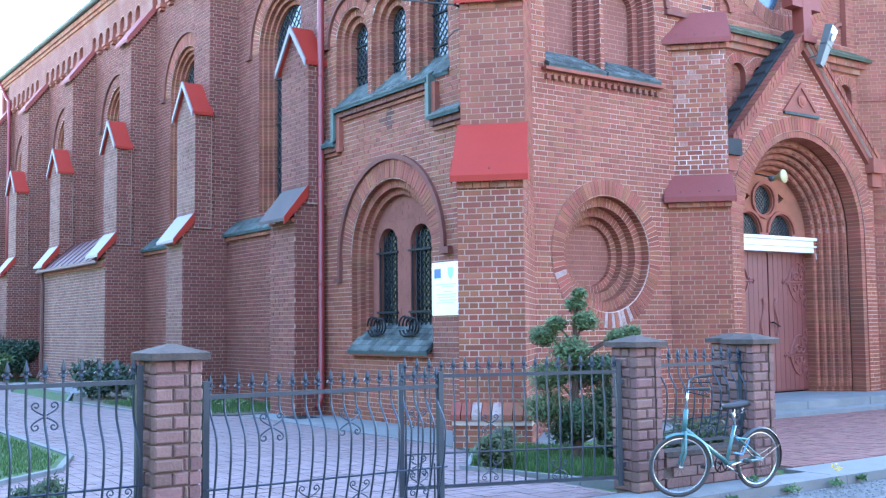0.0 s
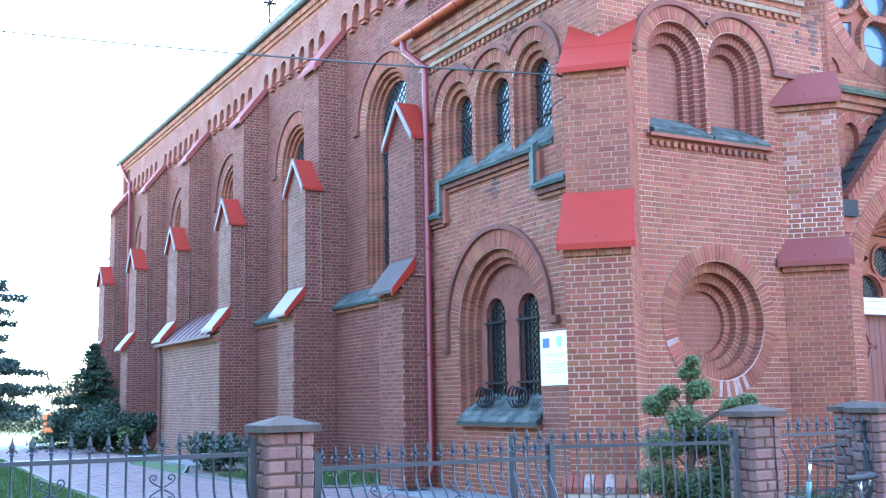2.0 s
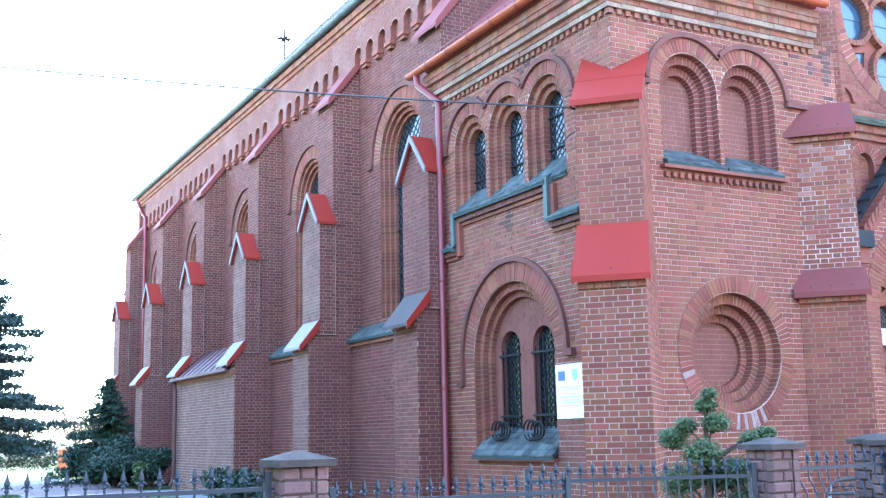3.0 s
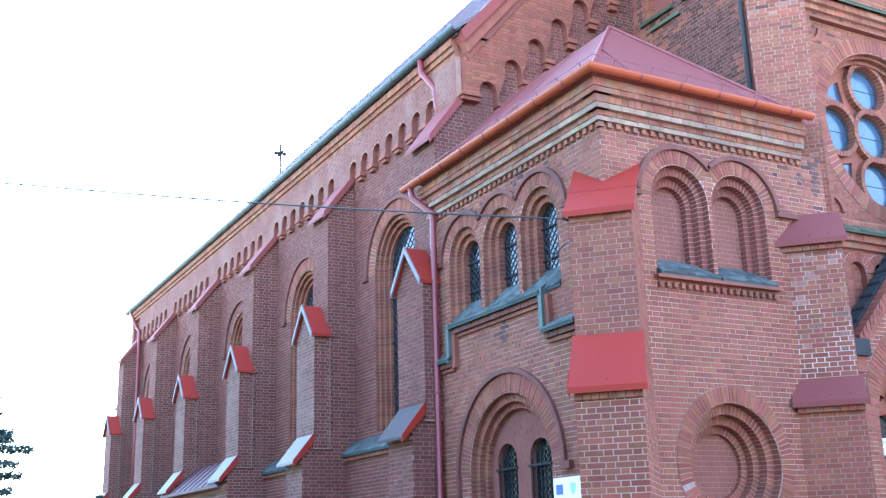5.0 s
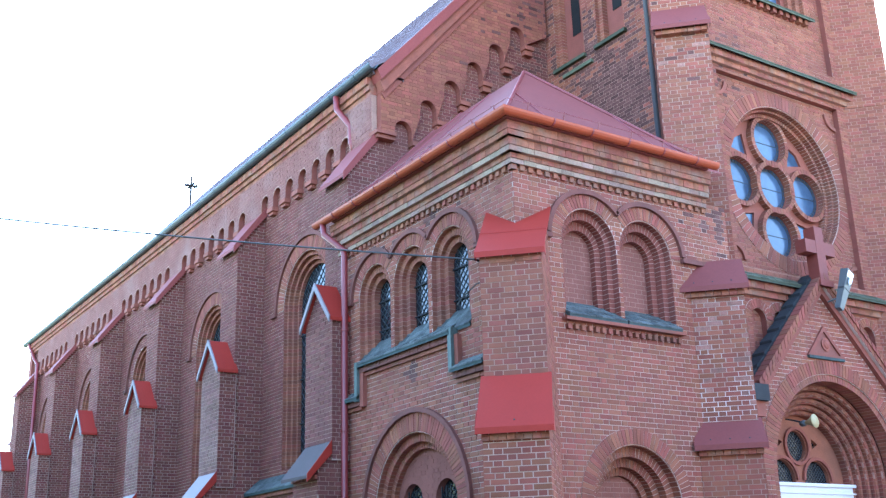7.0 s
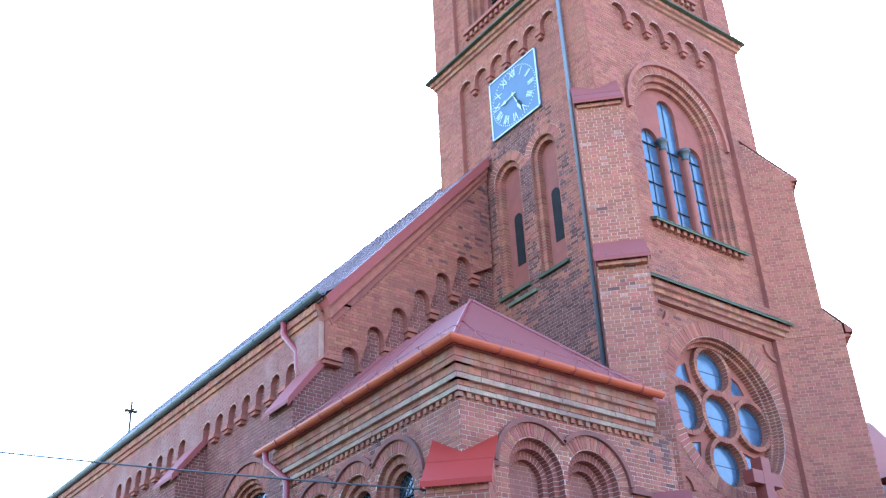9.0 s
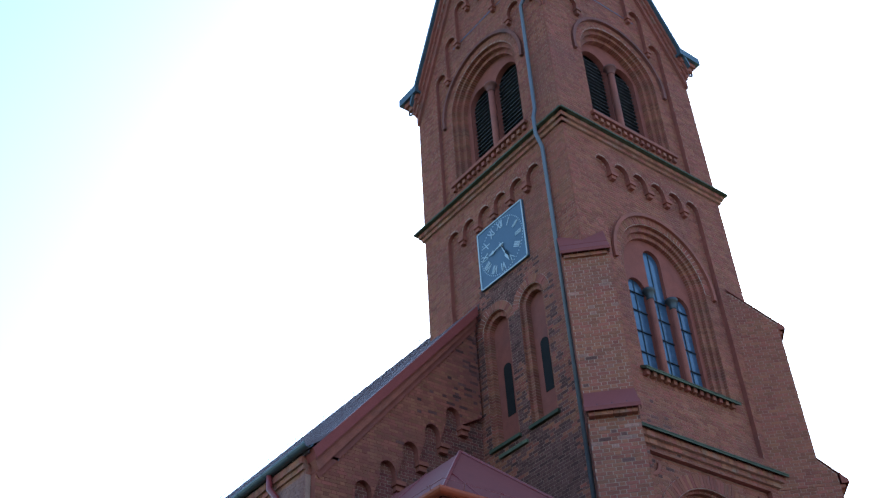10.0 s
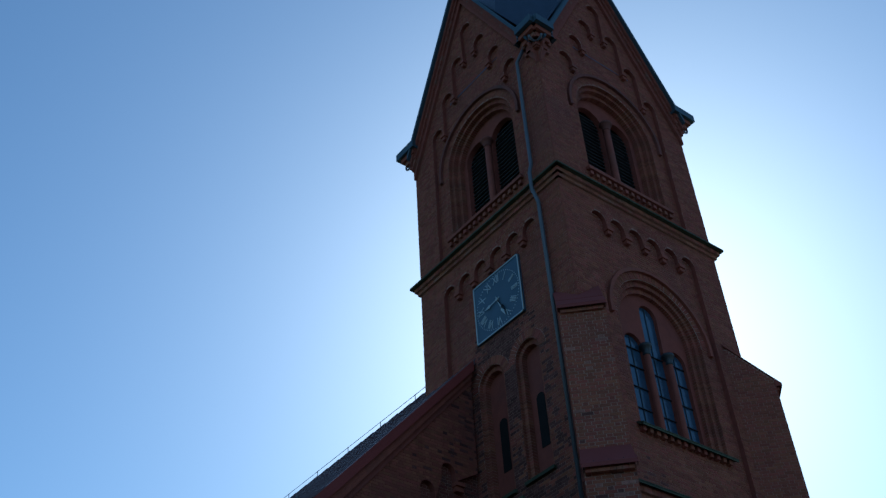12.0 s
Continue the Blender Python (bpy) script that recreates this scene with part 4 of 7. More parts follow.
def nave():
    pl = left_plane(XN)
    cs = [Y0 + BAY * (i + 0.5) for i in range(5)]
    sp = 7.85
    shapes = [arch(c, 1.12, 4.2, sp, 20) for c in cs]
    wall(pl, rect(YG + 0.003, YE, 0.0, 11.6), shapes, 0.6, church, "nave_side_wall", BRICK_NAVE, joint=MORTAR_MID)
    for k, c in enumerate(cs):
        reveal(pl, [arch(c, r, 4.2, sp, 20) for r in (1.12, 1.03, 0.94, 0.86)], [0.08, 0.17, 0.26])
        window(pl, arch(c, 0.88, 4.2, sp, 20), 0.31, GLASS, 0.2, (5.2, 6.2, 7.2))
        hood(pl, c, sp, 1.46, 1.55, 0, 180)
        for s in (-1, 1):
            part("hood_foot", Mesh().pbox(pl, c + s * 1.6 - 0.12, c + s * 1.6 + 0.12, sp - 0.09, sp, -0.02, 0.08), HOOD)
        if k < 2:
            voussoirs(pl, c, sp, 1.125, 1.455, 0, 180, None, 0.1)
        frieze(pl, c - 2.26, c + 2.26, 11.5, 10.52, [c - 2.04 + 0.68 * j for j in range(7)], 0.2, 10.74)
        # the plain stretch over the buttress beside the bay
        y0, y1 = (YG + 0.003, c - 2.262) if k == 0 else (c - 3.208, c - 2.262)
        pier = part("frieze_pier", Mesh().pbox(pl, y0, y1, 10.42, 11.5, -0.02, 0.13), JOINT_SOFT)
        stuff("brickwork", Mesh().bricks(pl, rect(y0, y1, 10.42, 11.5), [], 0.13), FRIEZE, pier)
        # thicker foot with a green sill
        foot = left_plane(XN - 0.26)
        ft = part("wall_foot", Mesh().box(XN - 0.26, XN + 0.05, c - 2.25, c + 2.25, 0, 3.78), MORTAR_MID)
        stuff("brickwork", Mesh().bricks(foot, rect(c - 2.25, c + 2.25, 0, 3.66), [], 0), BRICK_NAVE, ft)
        tiles(foot, c - 2.25, c + 2.25, 3.76, 0.14, 4.12, -0.28, 2, 0.3, SLATE, None, "sill_slating") if k < 2 else part("sill_slating", Mesh().prism([foot(c - 2.25, 3.72, 0.14), foot(c - 2.25, 4.12, -0.28), foot(c - 2.25, 3.72, -0.28)], (0, 4.5, 0)), SLATE)
        stuff("sill_course", pieces(foot, c - 2.25, c + 2.25, 3.62, 3.7, -0.02, 0.07, 0.13), MOULD)
    for i in range(6):
        nave_buttress(i)
    cornice(pl, YG, YE + 0.3, ((11.5, 11.6, 0.13, 0.25, False), (11.6, 11.72, 0.18, 0.25, False), (11.72, 11.88, 0.235, 0.125, False)), "eaves_course")
    half, slope, zr, ze = XC - 10.0, 1.128, 20.6, 11.98
    for s in (-1, 1):
        # a flatter sprocket at the eaves, then the steep slope
        knee = XC - 10.75
        rp = part("nave_roof", Mesh().prism([(XC + s * half, YG - 0.28, ze - 0.05), (XC + s * half, YG - 0.28, ze), (XC + s * knee, YG - 0.28, 12.58), (XC, YG - 0.28, zr), (XC, YG - 0.28, zr - 0.14),
                                             (XC + s * knee, YG - 0.28, 12.44)], (0, YE - YG + 0.8, 0)), NAVE_ROOF)
        if s < 0:
            for j in range(40):
                yy = YG - 0.1 + 0.72 * j
                make("seam", Mesh().tube([(XC - half, yy, ze + 0.01), (XC - knee, yy, 12.59), (XC, yy, zr + 0.01)], 0.02, 4), NAVE_ROOF, rp)
            make("conductor_wire", Mesh().tube([(XC, YT + ST, zr + 0.2), (XC, YE, zr + 0.2)], 0.01, 4), PIPE_GREY, rp)
            for j in range(14):
                make("wire_stay", Mesh().tube([(XC, YT + ST + 0.4 + 2.0 * j, zr - 0.05), (XC, YT + ST + 0.4 + 2.0 * j, zr + 0.22)], 0.012, 4), PIPE_GREY, rp)
    # the red verge along the west gable
    vx = 10.2
    top = lambda x: 12.231 + slope * (x - 10.466)
    part("gable_verge", Mesh().prism([(vx + 0.05, YG - 0.34, top(vx) - 0.2), (14.95, YG - 0.34, top(14.95) - 0.3), (14.95, YG - 0.34, top(14.95)), (vx - 0.05, YG - 0.34, top(vx))], (0, 0.5, 0)), VERGE_RED)
    part("gable_moulding", Mesh().prism([(vx + 0.15, YG - 0.26, top(vx) - 0.42), (14.95, YG - 0.26, top(14.95) - 0.46), (14.95, YG - 0.26, top(14.95) - 0.3), (vx + 0.05, YG - 0.26, top(vx) - 0.2)], (0, 0.2, 0)), MOULD)
    part("gable_moulding", Mesh().prism([(vx + 0.2, YG - 0.2, top(vx) - 0.56), (14.95, YG - 0.2, top(14.95) - 0.64), (14.95, YG - 0.2, top(14.95) - 0.46), (vx + 0.1, YG - 0.2, top(vx) - 0.42)], (0, 0.2, 0)), BRICK_PLAIN)
    gx = 10.03
    g = part("gutter", half_pipe([(gx, YG - 0.36, 12.02), (gx, YE + 0.55, 12.0)], 0.115), COPPER, None, "weathered blue-green metal gutter")
    for j in range(26):
        make("bracket", half_pipe([(gx, YG + 0.3 + 1.1 * j, 12.015), (gx, YG + 0.34 + 1.1 * j, 12.015)], 0.123), COPPER, g)
    part("downpipe", Mesh().tube([(gx, 18.75, 11.92), (gx, 18.72, 11.6), (XN - 0.1, 18.45, 11.15), (XN - 0.1, 18.42, 10.75), (XN - 0.06, 18.32, 10.5)], 0.07, 10), PIPE_RED, None, "dark red downpipe", True)
    part("downpipe", Mesh().tube([(gx, 45.9, 11.92), (XN - 0.05, 45.7, 11.2), (XN - 0.2, 44.5, 10.8), (XN - 0.2, 44.4, 0.2)], 0.07, 10), PIPE_RED, None, "dark red downpipe", True)
    # west gable with its climbing arches
    fp = front_plane(YG)
    gable = [(XN + 0.003, 0), (2 * XC - XN, 0), (2 * XC - XN, 11.9), (XC, 11.75 + (XC - XN) * slope), (XN + 0.003, 11.75)]
    wall(fp, gable, [], 0.5, church, "nave_gable_wall", BRICK_NAVE, joint=JOINT_SOFT)
    climb = [(10.86 + 0.638 * k, 10.98 + 0.628 * k) for k in range(6)]
    lo = [(XN - 0.0, 11.75), (XN - 0.0, 10.55)]
    for cx, zt in climb:
        lo += [(cx - 0.21, zt - 0.45 - 0.0), (cx - 0.21, zt - 0.2)] + [(cx - 0.2 * math.cos(math.pi * j / 8), zt - 0.2 + 0.2 * math.sin(math.pi * j / 8)) for j in range(1, 8)] + [(cx + 0.21, zt - 0.2), (cx + 0.21, zt - 0.42)]
    lo += [(14.95, 14.1), (14.95, 11.75 + (14.95 - XN) * slope)]
    fz = two_tone(part("climbing_frieze", Mesh().slab(fp, lo, [], -0.02, 0.16), BRICK_PLAIN), lo, [])
    stuff("brickwork", Mesh().bricks(fp, lo, [], 0.16), BRICK, fz)
    for cx, zt in climb:
        make("corbel", Mesh().pbox(fp, cx + 0.2, cx + 0.46, zt - 0.52, zt - 0.422, 0, 0.2), MOULD, fz)
        make("corbel", Mesh().pbox(fp, cx + 0.23, cx + 0.44, zt - 0.64, zt - 0.522, 0, 0.14), MOULD, fz)
    part("gable_string", Mesh().pbox(fp, XN - 0.14, XN + 0.33, 10.56, 10.64, -0.1, 0.24), MOULD)
    part("gable_string", Mesh().pbox(fp, XN - 0.1, XN + 0.33, 10.48, 10.56, -0.1, 0.18), MOULD)
    part("nave_core", Mesh().box(XN + 0.6, 2 * XC - XN, YG + 0.5, YE, 0, 11.6), MORTAR)
    part("wall_plate", Mesh().box(XN - 0.2, XN + 0.55, YG - 0.2, YE + 0.3, 11.88, 11.94), NAVE_ROOF)
    part("east_gable", Mesh().prism([(XN - 0.1, YE, 0), (XN - 0.1, YE, 11.9), (XC, YE, zr - 0.1), (2 * XC - XN, YE, 11.9), (2 * XC - XN, YE, 0)], (0, 0.4, 0)), BRICK_PLAIN)
    # ridge cross
    cr = new("ridge_cross")
    cr.parent = church
    make("cross_post", Mesh().tube([(XC, 49.1, zr - 0.2), (XC, 49.1, zr + 1.5)], 0.06, 6), IRON, cr)
    make("cross_arm", Mesh().tube([(XC - 0.35, 49.1, zr + 1.0), (XC + 0.35, 49.1, zr + 1.0)], 0.06, 6), IRON, cr)
    make("cross_arm", Mesh().tube([(XC, 48.75, zr + 1.0), (XC, 49.45, zr + 1.0)], 0.06, 6), IRON, cr)
    for a in range(8):
        q = (math.cos(a * 0.785), math.sin(a * 0.785))
        make("ray", Mesh().tube([(XC + 0.08 * q[0], 49.1 - 0.08 * q[0], zr + 1.0 + 0.08 * q[1]), (XC + 0.42 * q[0], 49.1 - 0.42 * q[0], zr + 1.0 + 0.42 * q[1])], 0.025, 4), IRON, cr)
    # the narrower choir beyond, under the same ridge
    part("choir_wall", Mesh().box(XC - 6.6, XC + 6.6, YE + 0.4, YE + 7, 0, 8.6), BRICK_PLAIN)
    part("choir_roof", Mesh().prism([(XC - 6.9, YE + 0.4, 8.6), (XC, YE + 0.4, 20.4), (XC + 6.9, YE + 0.4, 8.6)], (0, 6.8, 0)), ROOF_TIN)
    # low annexe between two buttresses
    an = part("annexe", Mesh().box(8.97, XN, 28.42, 34.5, 0, 3.5), MORTAR, None, "pale weathered brick lean-to")
    stuff("brickwork", Mesh().bricks(left_plane(8.97), rect(28.42, 34.5, 0, 3.3), [], 0).bricks(front_plane(28.42), rect(8.97, XN, 0, 3.5), [], 0), BRICK_PALE, an)
    make("annexe_roof", Mesh().prism([(8.8, 28.8, 3.42), (8.8, 28.8, 3.5), (9.7, 28.8, 4.3), (9.7, 28.8, 4.1)], (0, 5.9, 0)), ANNEXE_TIN, an)
    for k in range(10):
        make("seam", Mesh().tube([(8.8, 29.0 + 0.6 * k, 3.51), (9.7, 29.0 + 0.6 * k, 4.31)], 0.02, 4), ANNEXE_TIN, an)
    make("gutter", Mesh().tube([(8.76, 28.5, 3.42), (8.76, 34.6, 3.42)], 0.04, 8), PIPE_DULL, an)
    make("eaves_course", Mesh().pbox(left_plane(8.97), 28.42, 34.5, 3.3, 3.45, -0.1, 0.08), CORNICE, an)
    make("downpipe", Mesh().tube([(8.85, 34.3, 3.4), (8.88, 34.25, 3.0), (8.88, 34.25, 0.4), (8.75, 34.2, 0.15)], 0.055, 8), PIPE_DULL, an)


def louvre(pl, shape, w, parent):
    us = [p[0] for p in shape]
    vs = [p[1] for p in shape]
    v = min(vs) + 0.06
    while v < max(vs) - 0.08:
        for s, e in spans(shape, [], v, v + 0.05):
            make("slat", Mesh().quad_box([pl(s, v, w - 0.12), pl(e, v, w - 0.12), pl(e, v + 0.015, w - 0.12), pl(s, v + 0.015, w - 0.12),
                                          pl(s, v - 0.06, w), pl(e, v - 0.06, w), pl(e, v - 0.045, w), pl(s, v - 0.045, w)]), LOUVRE, parent)
        v += 0.15


def column(pl, u, v0, v1, w, r, cap, parent=None):
    o = Vector(pl(u, v0, w))
    h = v1 - v0
    ob = part("column", Mesh().lathe(o, [(r * 1.5, 0), (r * 1.5, 0.06), (r * 1.15, 0.1), (r, 0.16), (r, h - 0.3)], 12), MOULD, parent, "", True)
    make("capital", Mesh().lathe(o, [(r, h - 0.3), (r * 1.25, h - 0.27), (r * 1.1, h - 0.22), (r * 1.7, h - 0.08), (r * 2.0, h - 0.06), (r * 2.0, h)], 12), cap, ob, "", True)
    return ob


NICHES = (16.34, 16.98, 19.14, 19.78)


def tower():
    deep = 0.13
    for pl, c, front in ((left_plane(XT), YC, False), (front_plane(YT), XC, True)):
        u0, u1 = c - ST / 2, c + ST / 2
        p0, p1 = c - 2.03, c + 2.03
        back = Plane(pl.o - pl.n * deep, pl.u, pl.n)
        # recessed fields, with arched heads
        panel_mid = scalloped(p0, p1, 12.52 if front else 11.0, 19.95, 6, 0.25)
        right = []
        for k in range(3):
            m0, sp = 1.78 - 0.6 * k, 26.4 + 1.2 * k
            right += [(m0 + 0.25 * math.cos(math.pi * j / 8), sp + 0.25 * math.sin(math.pi * j / 8)) for j in range(9)] + [(m0 - 0.25, sp - 0.16), (m0 - 0.35, sp - 0.16)]
        head = [(0.25 * math.cos(math.pi * j / 8), 30.0 + 0.25 * math.sin(math.pi * j / 8)) for j in range(9)]
        line = right + head + [(-a, b) for a, b in right[::-1]]
        panel_up = [(p0, 21.2), (p1, 21.2)] + [(c + a, b) for a, b in line]
        rake = lambda u: 32.3 - 2.03 * abs(u)
        belf = arch(c, 1.52, 21.95, 24.62, 22)
        gab = [(u0 + 0.003, 0.0), (u1 - 0.003, 0.0), (u1 - 0.003, 26.3), (c, 32.1), (u0 + 0.003, 26.3)]
        holes = [panel_mid, panel_up]
        inner_holes = [belf]
        if front:
            rose_field = rect(XC - 1.96, XC + 1.98, 7.45, 11.7)
            port = arch(XC - 0.19, 1.98, 0.0, 3.4, 22)
            holes += [rose_field, port] + [arch(u, 0.21, 5.75, 6.42) for u in NICHES]
            tri = arch(c, 1.5, 14.0, 17.1, 22)
            rose = ring(XC, 9.58, 1.72, 44)
            inner_holes += [tri, rose, port]
        else:
            n1, n2 = arch(15.28, 0.45, 13.15, 16.4), arch(16.66, 0.5, 13.15, 16.35)
            inner_holes += [n1, n2]
        wl = wall(pl, gab, holes, deep - 0.004, church, "tower_wall", joint=JOINT_SOFT)
        fo = [(u0 + 0.3, 0.0), (u1 - 0.3, 0.0), (u1 - 0.3, 26.6), (c, 31.6), (u0 + 0.3, 26.6)]
        wb = two_tone(part("tower_field", Mesh().slab(back, fo, inner_holes, -0.6, 0), JOINT_SOFT), fo, inner_holes)
        fb = Mesh()
        for hole in holes:
            fb.bricks(back, hole, [h for h in inner_holes], 0)
        stuff("brickwork", fb, BRICK, wb)
        # corbels of the small arches
        for k in range(1, 6):
            u = p0 + (p1 - p0) * k / 6
            make("corbel", Mesh().pbox(pl, u - 0.11, u + 0.11, 19.68, 19.79, -deep, 0.04), MOULD, wl)
            make("corbel", Mesh().pbox(pl, u - 0.07, u + 0.07, 19.57, 19.678, -deep, 0.0), MOULD, wl)
        # belfry opening
        reveal(back, [belf, arch(c, 1.4, 21.95, 24.62, 22), arch(c, 1.26, 21.95, 24.62, 22)], [0.12, 0.26], "belfry_reveal")
        lights = [arch(c - 0.59, 0.5, 22.1, 24.85), arch(c + 0.59, 0.5, 22.1, 24.85)]
        inf = part("belfry_infill", Mesh().slab(back, arch(c, 1.28, 21.9, 24.62, 22), lights, -0.6, -0.42), BRICK_PLAIN)
        for lt in lights:
            lv = part("louvre", Mesh().slab(back, lt, [], -0.85, -0.8), DARK_VOID, None, "dark slatted sound louvre")
            louvre(back, lt, -0.55, lv)
        column(back, c, 22.05, 24.95, -0.33, 0.1, HOOD)
        hood(back, c, 24.62, 1.78, 1.88, -8, 188, 0.1)
        part("sill", Mesh().pbox(back, c - 1.65, c + 1.65, 21.84, 21.95, -0.3, 0.13), MOULD)
        stuff("dentil_course", pieces(back, c - 1.6, c + 1.6, 21.66, 21.78, -0.02, 0.1, 0.11, 0.0, True), MOULD)
        # string course under the belfry
        cornice(pl, u0, u1, ((20.72, 20.84, 0.07, 0.25, False), (20.84, 20.98, 0.14, 0.13, False)), "string_course", (1, 1) if front else (0.97, 0.97))
        part("string_course_cover", Mesh().quad_box([pl(u0 - 0.24, 20.98, -0.05), pl(u1 + 0.24, 20.98, -0.05), pl(u1 + 0.05, 21.2, -0.05), pl(u0 - 0.05, 21.2, -0.05),
                                                     pl(u0 - 0.24, 20.98, 0.24), pl(u1 + 0.24, 20.98, 0.24), pl(u1 + 0.05, 21.2, 0.0), pl(u0 - 0.05, 21.2, 0.0)]), MOSS_TILE)
        stuff("edge_tiling", pieces(pl, u0 - 0.22, u1 + 0.22, 20.97, 21.025, -0.05, 0.255, 0.13, 0.02), MOSS_TILE)
        # raking cornice of the gable
        for s in (1, -1):
            for d0, d1, w, mt in ((-0.95, -0.62, 0.1, MOULD), (-0.62, -0.42, 0.17, CORNICE), (-0.42, -0.2, 0.25, MOULD), (-0.2, 0.0, 0.36, COPPER_DARK)):
                f0 = 2.95
                a = [(c + s * f0, rake(f0) + d0), (c, rake(0) + d0), (c, rake(0) + d1), (c + s * f0, rake(f0) + d1)]
                part("raking_cornice", Mesh().slab(pl, a, [], -0.3, w), mt)
            for u0_, u1_, v0_, v1_, w, mt in ((2.7, 3.12, 25.95, 26.15, 0.12, MOULD), (2.7, 3.24, 26.15, 26.33, 0.2, CORNICE), (2.7, 3.36, 26.33, 26.5, 0.28, MOULD), (2.6, 3.5, 26.5, 26.78, 0.38, COPPER_DARK)):
                part("gable_foot", Mesh().pbox(pl, min(c + s * u0_, c + s * u1_), max(c + s * u0_, c + s * u1_), v0_, v1_, -0.3, w), mt)
            ring_at = Vector(pl(c + s * 3.2, 26.2, 0.1))
            part("gutter_elbow", Mesh().tube([ring_at + Vector((0, 0, 0.14 * math.cos(k))) + (pl.u * 0.14 * math.sin(k)) for k in np.linspace(0, 4.6, 10)], 0.035, 6), PIPE_GREY)
        # corbels of the climbing arches of the gable
        for s in (1, -1):
            for k in range(3):
                u, z = c + s * (1.48 - 0.6 * k), 26.4 + 1.2 * k
                part("corbel", Mesh().pbox(pl, u - 0.1, u + 0.1, z - 0.27, z - 0.162, -deep, 0.035), MOULD)
                part("corbel", Mesh().pbox(pl, u - 0.06, u + 0.06, z - 0.4, z - 0.272, -deep, 0.0), MOULD)
        if not front:
            for cc, rr, top in ((15.28, 0.45, 16.4), (16.66, 0.5, 16.35)):
                part("niche_back", Mesh().slab(back, arch(cc, rr, 13.1, top), [], -0.6, -0.25), BRICK_PLAIN)
                reveal(back, [arch(cc, rr, 13.15, top), arch(cc, rr - 0.13, 13.15, top)], [0.1], "niche_reveal")
                voussoirs(back, cc, top, rr + 0.005, rr + 0.24, 0, 180, None, 0.12)
                part("slit_window", Mesh().slab(back, arch(cc - 0.02, 0.14, 13.95, 15.25), [], -0.4, -0.235), DARK_VOID)
                part("sill", Mesh().pbox(back, cc - rr - 0.05, cc + rr + 0.05, 13.07, 13.15, -0.2, 0.09), MOSS_TILE)
            part("sill", Mesh().pbox(back, 15.9, 16.9, 12.82, 12.9, -0.2, 0.08), MOSS_TILE)
        else:
            # triple window of the front
            reveal(back, [tri, arch(c, 1.36, 14.0, 17.1, 22), arch(c, 1.22, 14.0, 17.1, 22)], [0.1, 0.2])
            lts = [arch(c - 0.78, 0.3, 14.15, 16.6), arch(c, 0.31, 14.15, 17.75), arch(c + 0.78, 0.3, 14.15, 16.6)]
            part("window_infill", Mesh().slab(back, arch(c, 1.24, 13.95, 17.1, 22), lts, -0.45, -0.3), BRICK_PLAIN)
            for lt in lts:
                window(back, lt, 0.38, GLASS_SKY, 0, (14.75, 15.35, 15.95, 16.5))
            for s in (-1, 1):
                column(back, c + s * 0.4, 14.1, 16.65, -0.27, 0.085, LEAD)
            voussoirs(back, c, 17.1, 1.505, 1.72, 0, 180, None, 0.12)
            hood(back, c, 17.1, 1.72, 1.82, -5, 185, 0.1, MOULD)
            tiles(back, c - 1.6, c + 1.6, 13.84, 0.2, 14.1, -0.3, 2, 0.2, MOSS_TILE, None, "sill_tiling")
            stuff("dentil_course", pieces(back, c - 1.55, c + 1.55, 13.7, 13.82, -0.02, 0.12, 0.11, 0.0, True), MOULD)
            # rose window
            z = 9.58
            voussoirs(back, c, z, 1.725, 2.05, 0, 360, None, 0.12)
            reveal(back, [rose, ring(c, z, 1.66, 44), ring(c, z, 1.58, 44)], [0.12, 0.24], "rose_reveal")
            hs = [ring(c, z, 0.495, 28)] + [ring(c + 1.065 * math.cos(a), z + 1.065 * math.sin(a), 0.495, 28) for a in (0, 1.5708, 3.1416, 4.7124)]
            hs += [[(c + 1.2 * math.cos(a) + q * math.cos(a + o), z + 1.2 * math.sin(a) + q * math.sin(a + o)) for o, q in ((0.0, 0.2), (1.15, 0.3), (3.1416, 0.28), (-1.15, 0.3))] for a in (0.7854, 2.3562, 3.927, 5.4978)]
            part("rose_tracery", Mesh().slab(back, ring(c, z, 1.62, 44), hs, -0.5, -0.4), MOULD)
            for h, r in zip(hs, (0.5, 0.498, 0.497, 0.496, 0.499)):
                cu, cv = sum(p[0] for p in h) / len(h), sum(p[1] for p in h) / len(h)
                tr = part("tracery_ring", Mesh().arc(back, cu, cv, r + 0.003, r + 0.1, 0, 360, -0.44, -0.272 + (r - 0.5) * 3, 40), MORTAR)
                stuff("ring_bricks", Mesh().wedges(back, cu, cv, r, r + 0.105, 0, 360, -0.44, -0.262 + (r - 0.5) * 3, 0.1, 0.01), MOULD, tr)
            for h in hs:
                w = part("window", Mesh().slab(back, h, [], -0.47, -0.45), GLASS_SKY, None, "leaded glass light with the mirrored sky in its colour")
                if len(h) > 8:
                    cu, cv = sum(p[0] for p in h) / len(h), sum(p[1] for p in h) / len(h)
                    tagged(make("lead_lattice", Mesh().wedges(back, cu, cv, 0.43, 0.5, 0, 360, -0.449, -0.44, 0.11, 0.05).arc(back, cu, cv, 0.415, 0.43, 0, 360, -0.449, -0.44, 24).pbox(back, cu - 0.42, cu + 0.42, cv - 0.006, cv + 0.006, -0.449, -0.44), LEAD, w), kind="stuff")
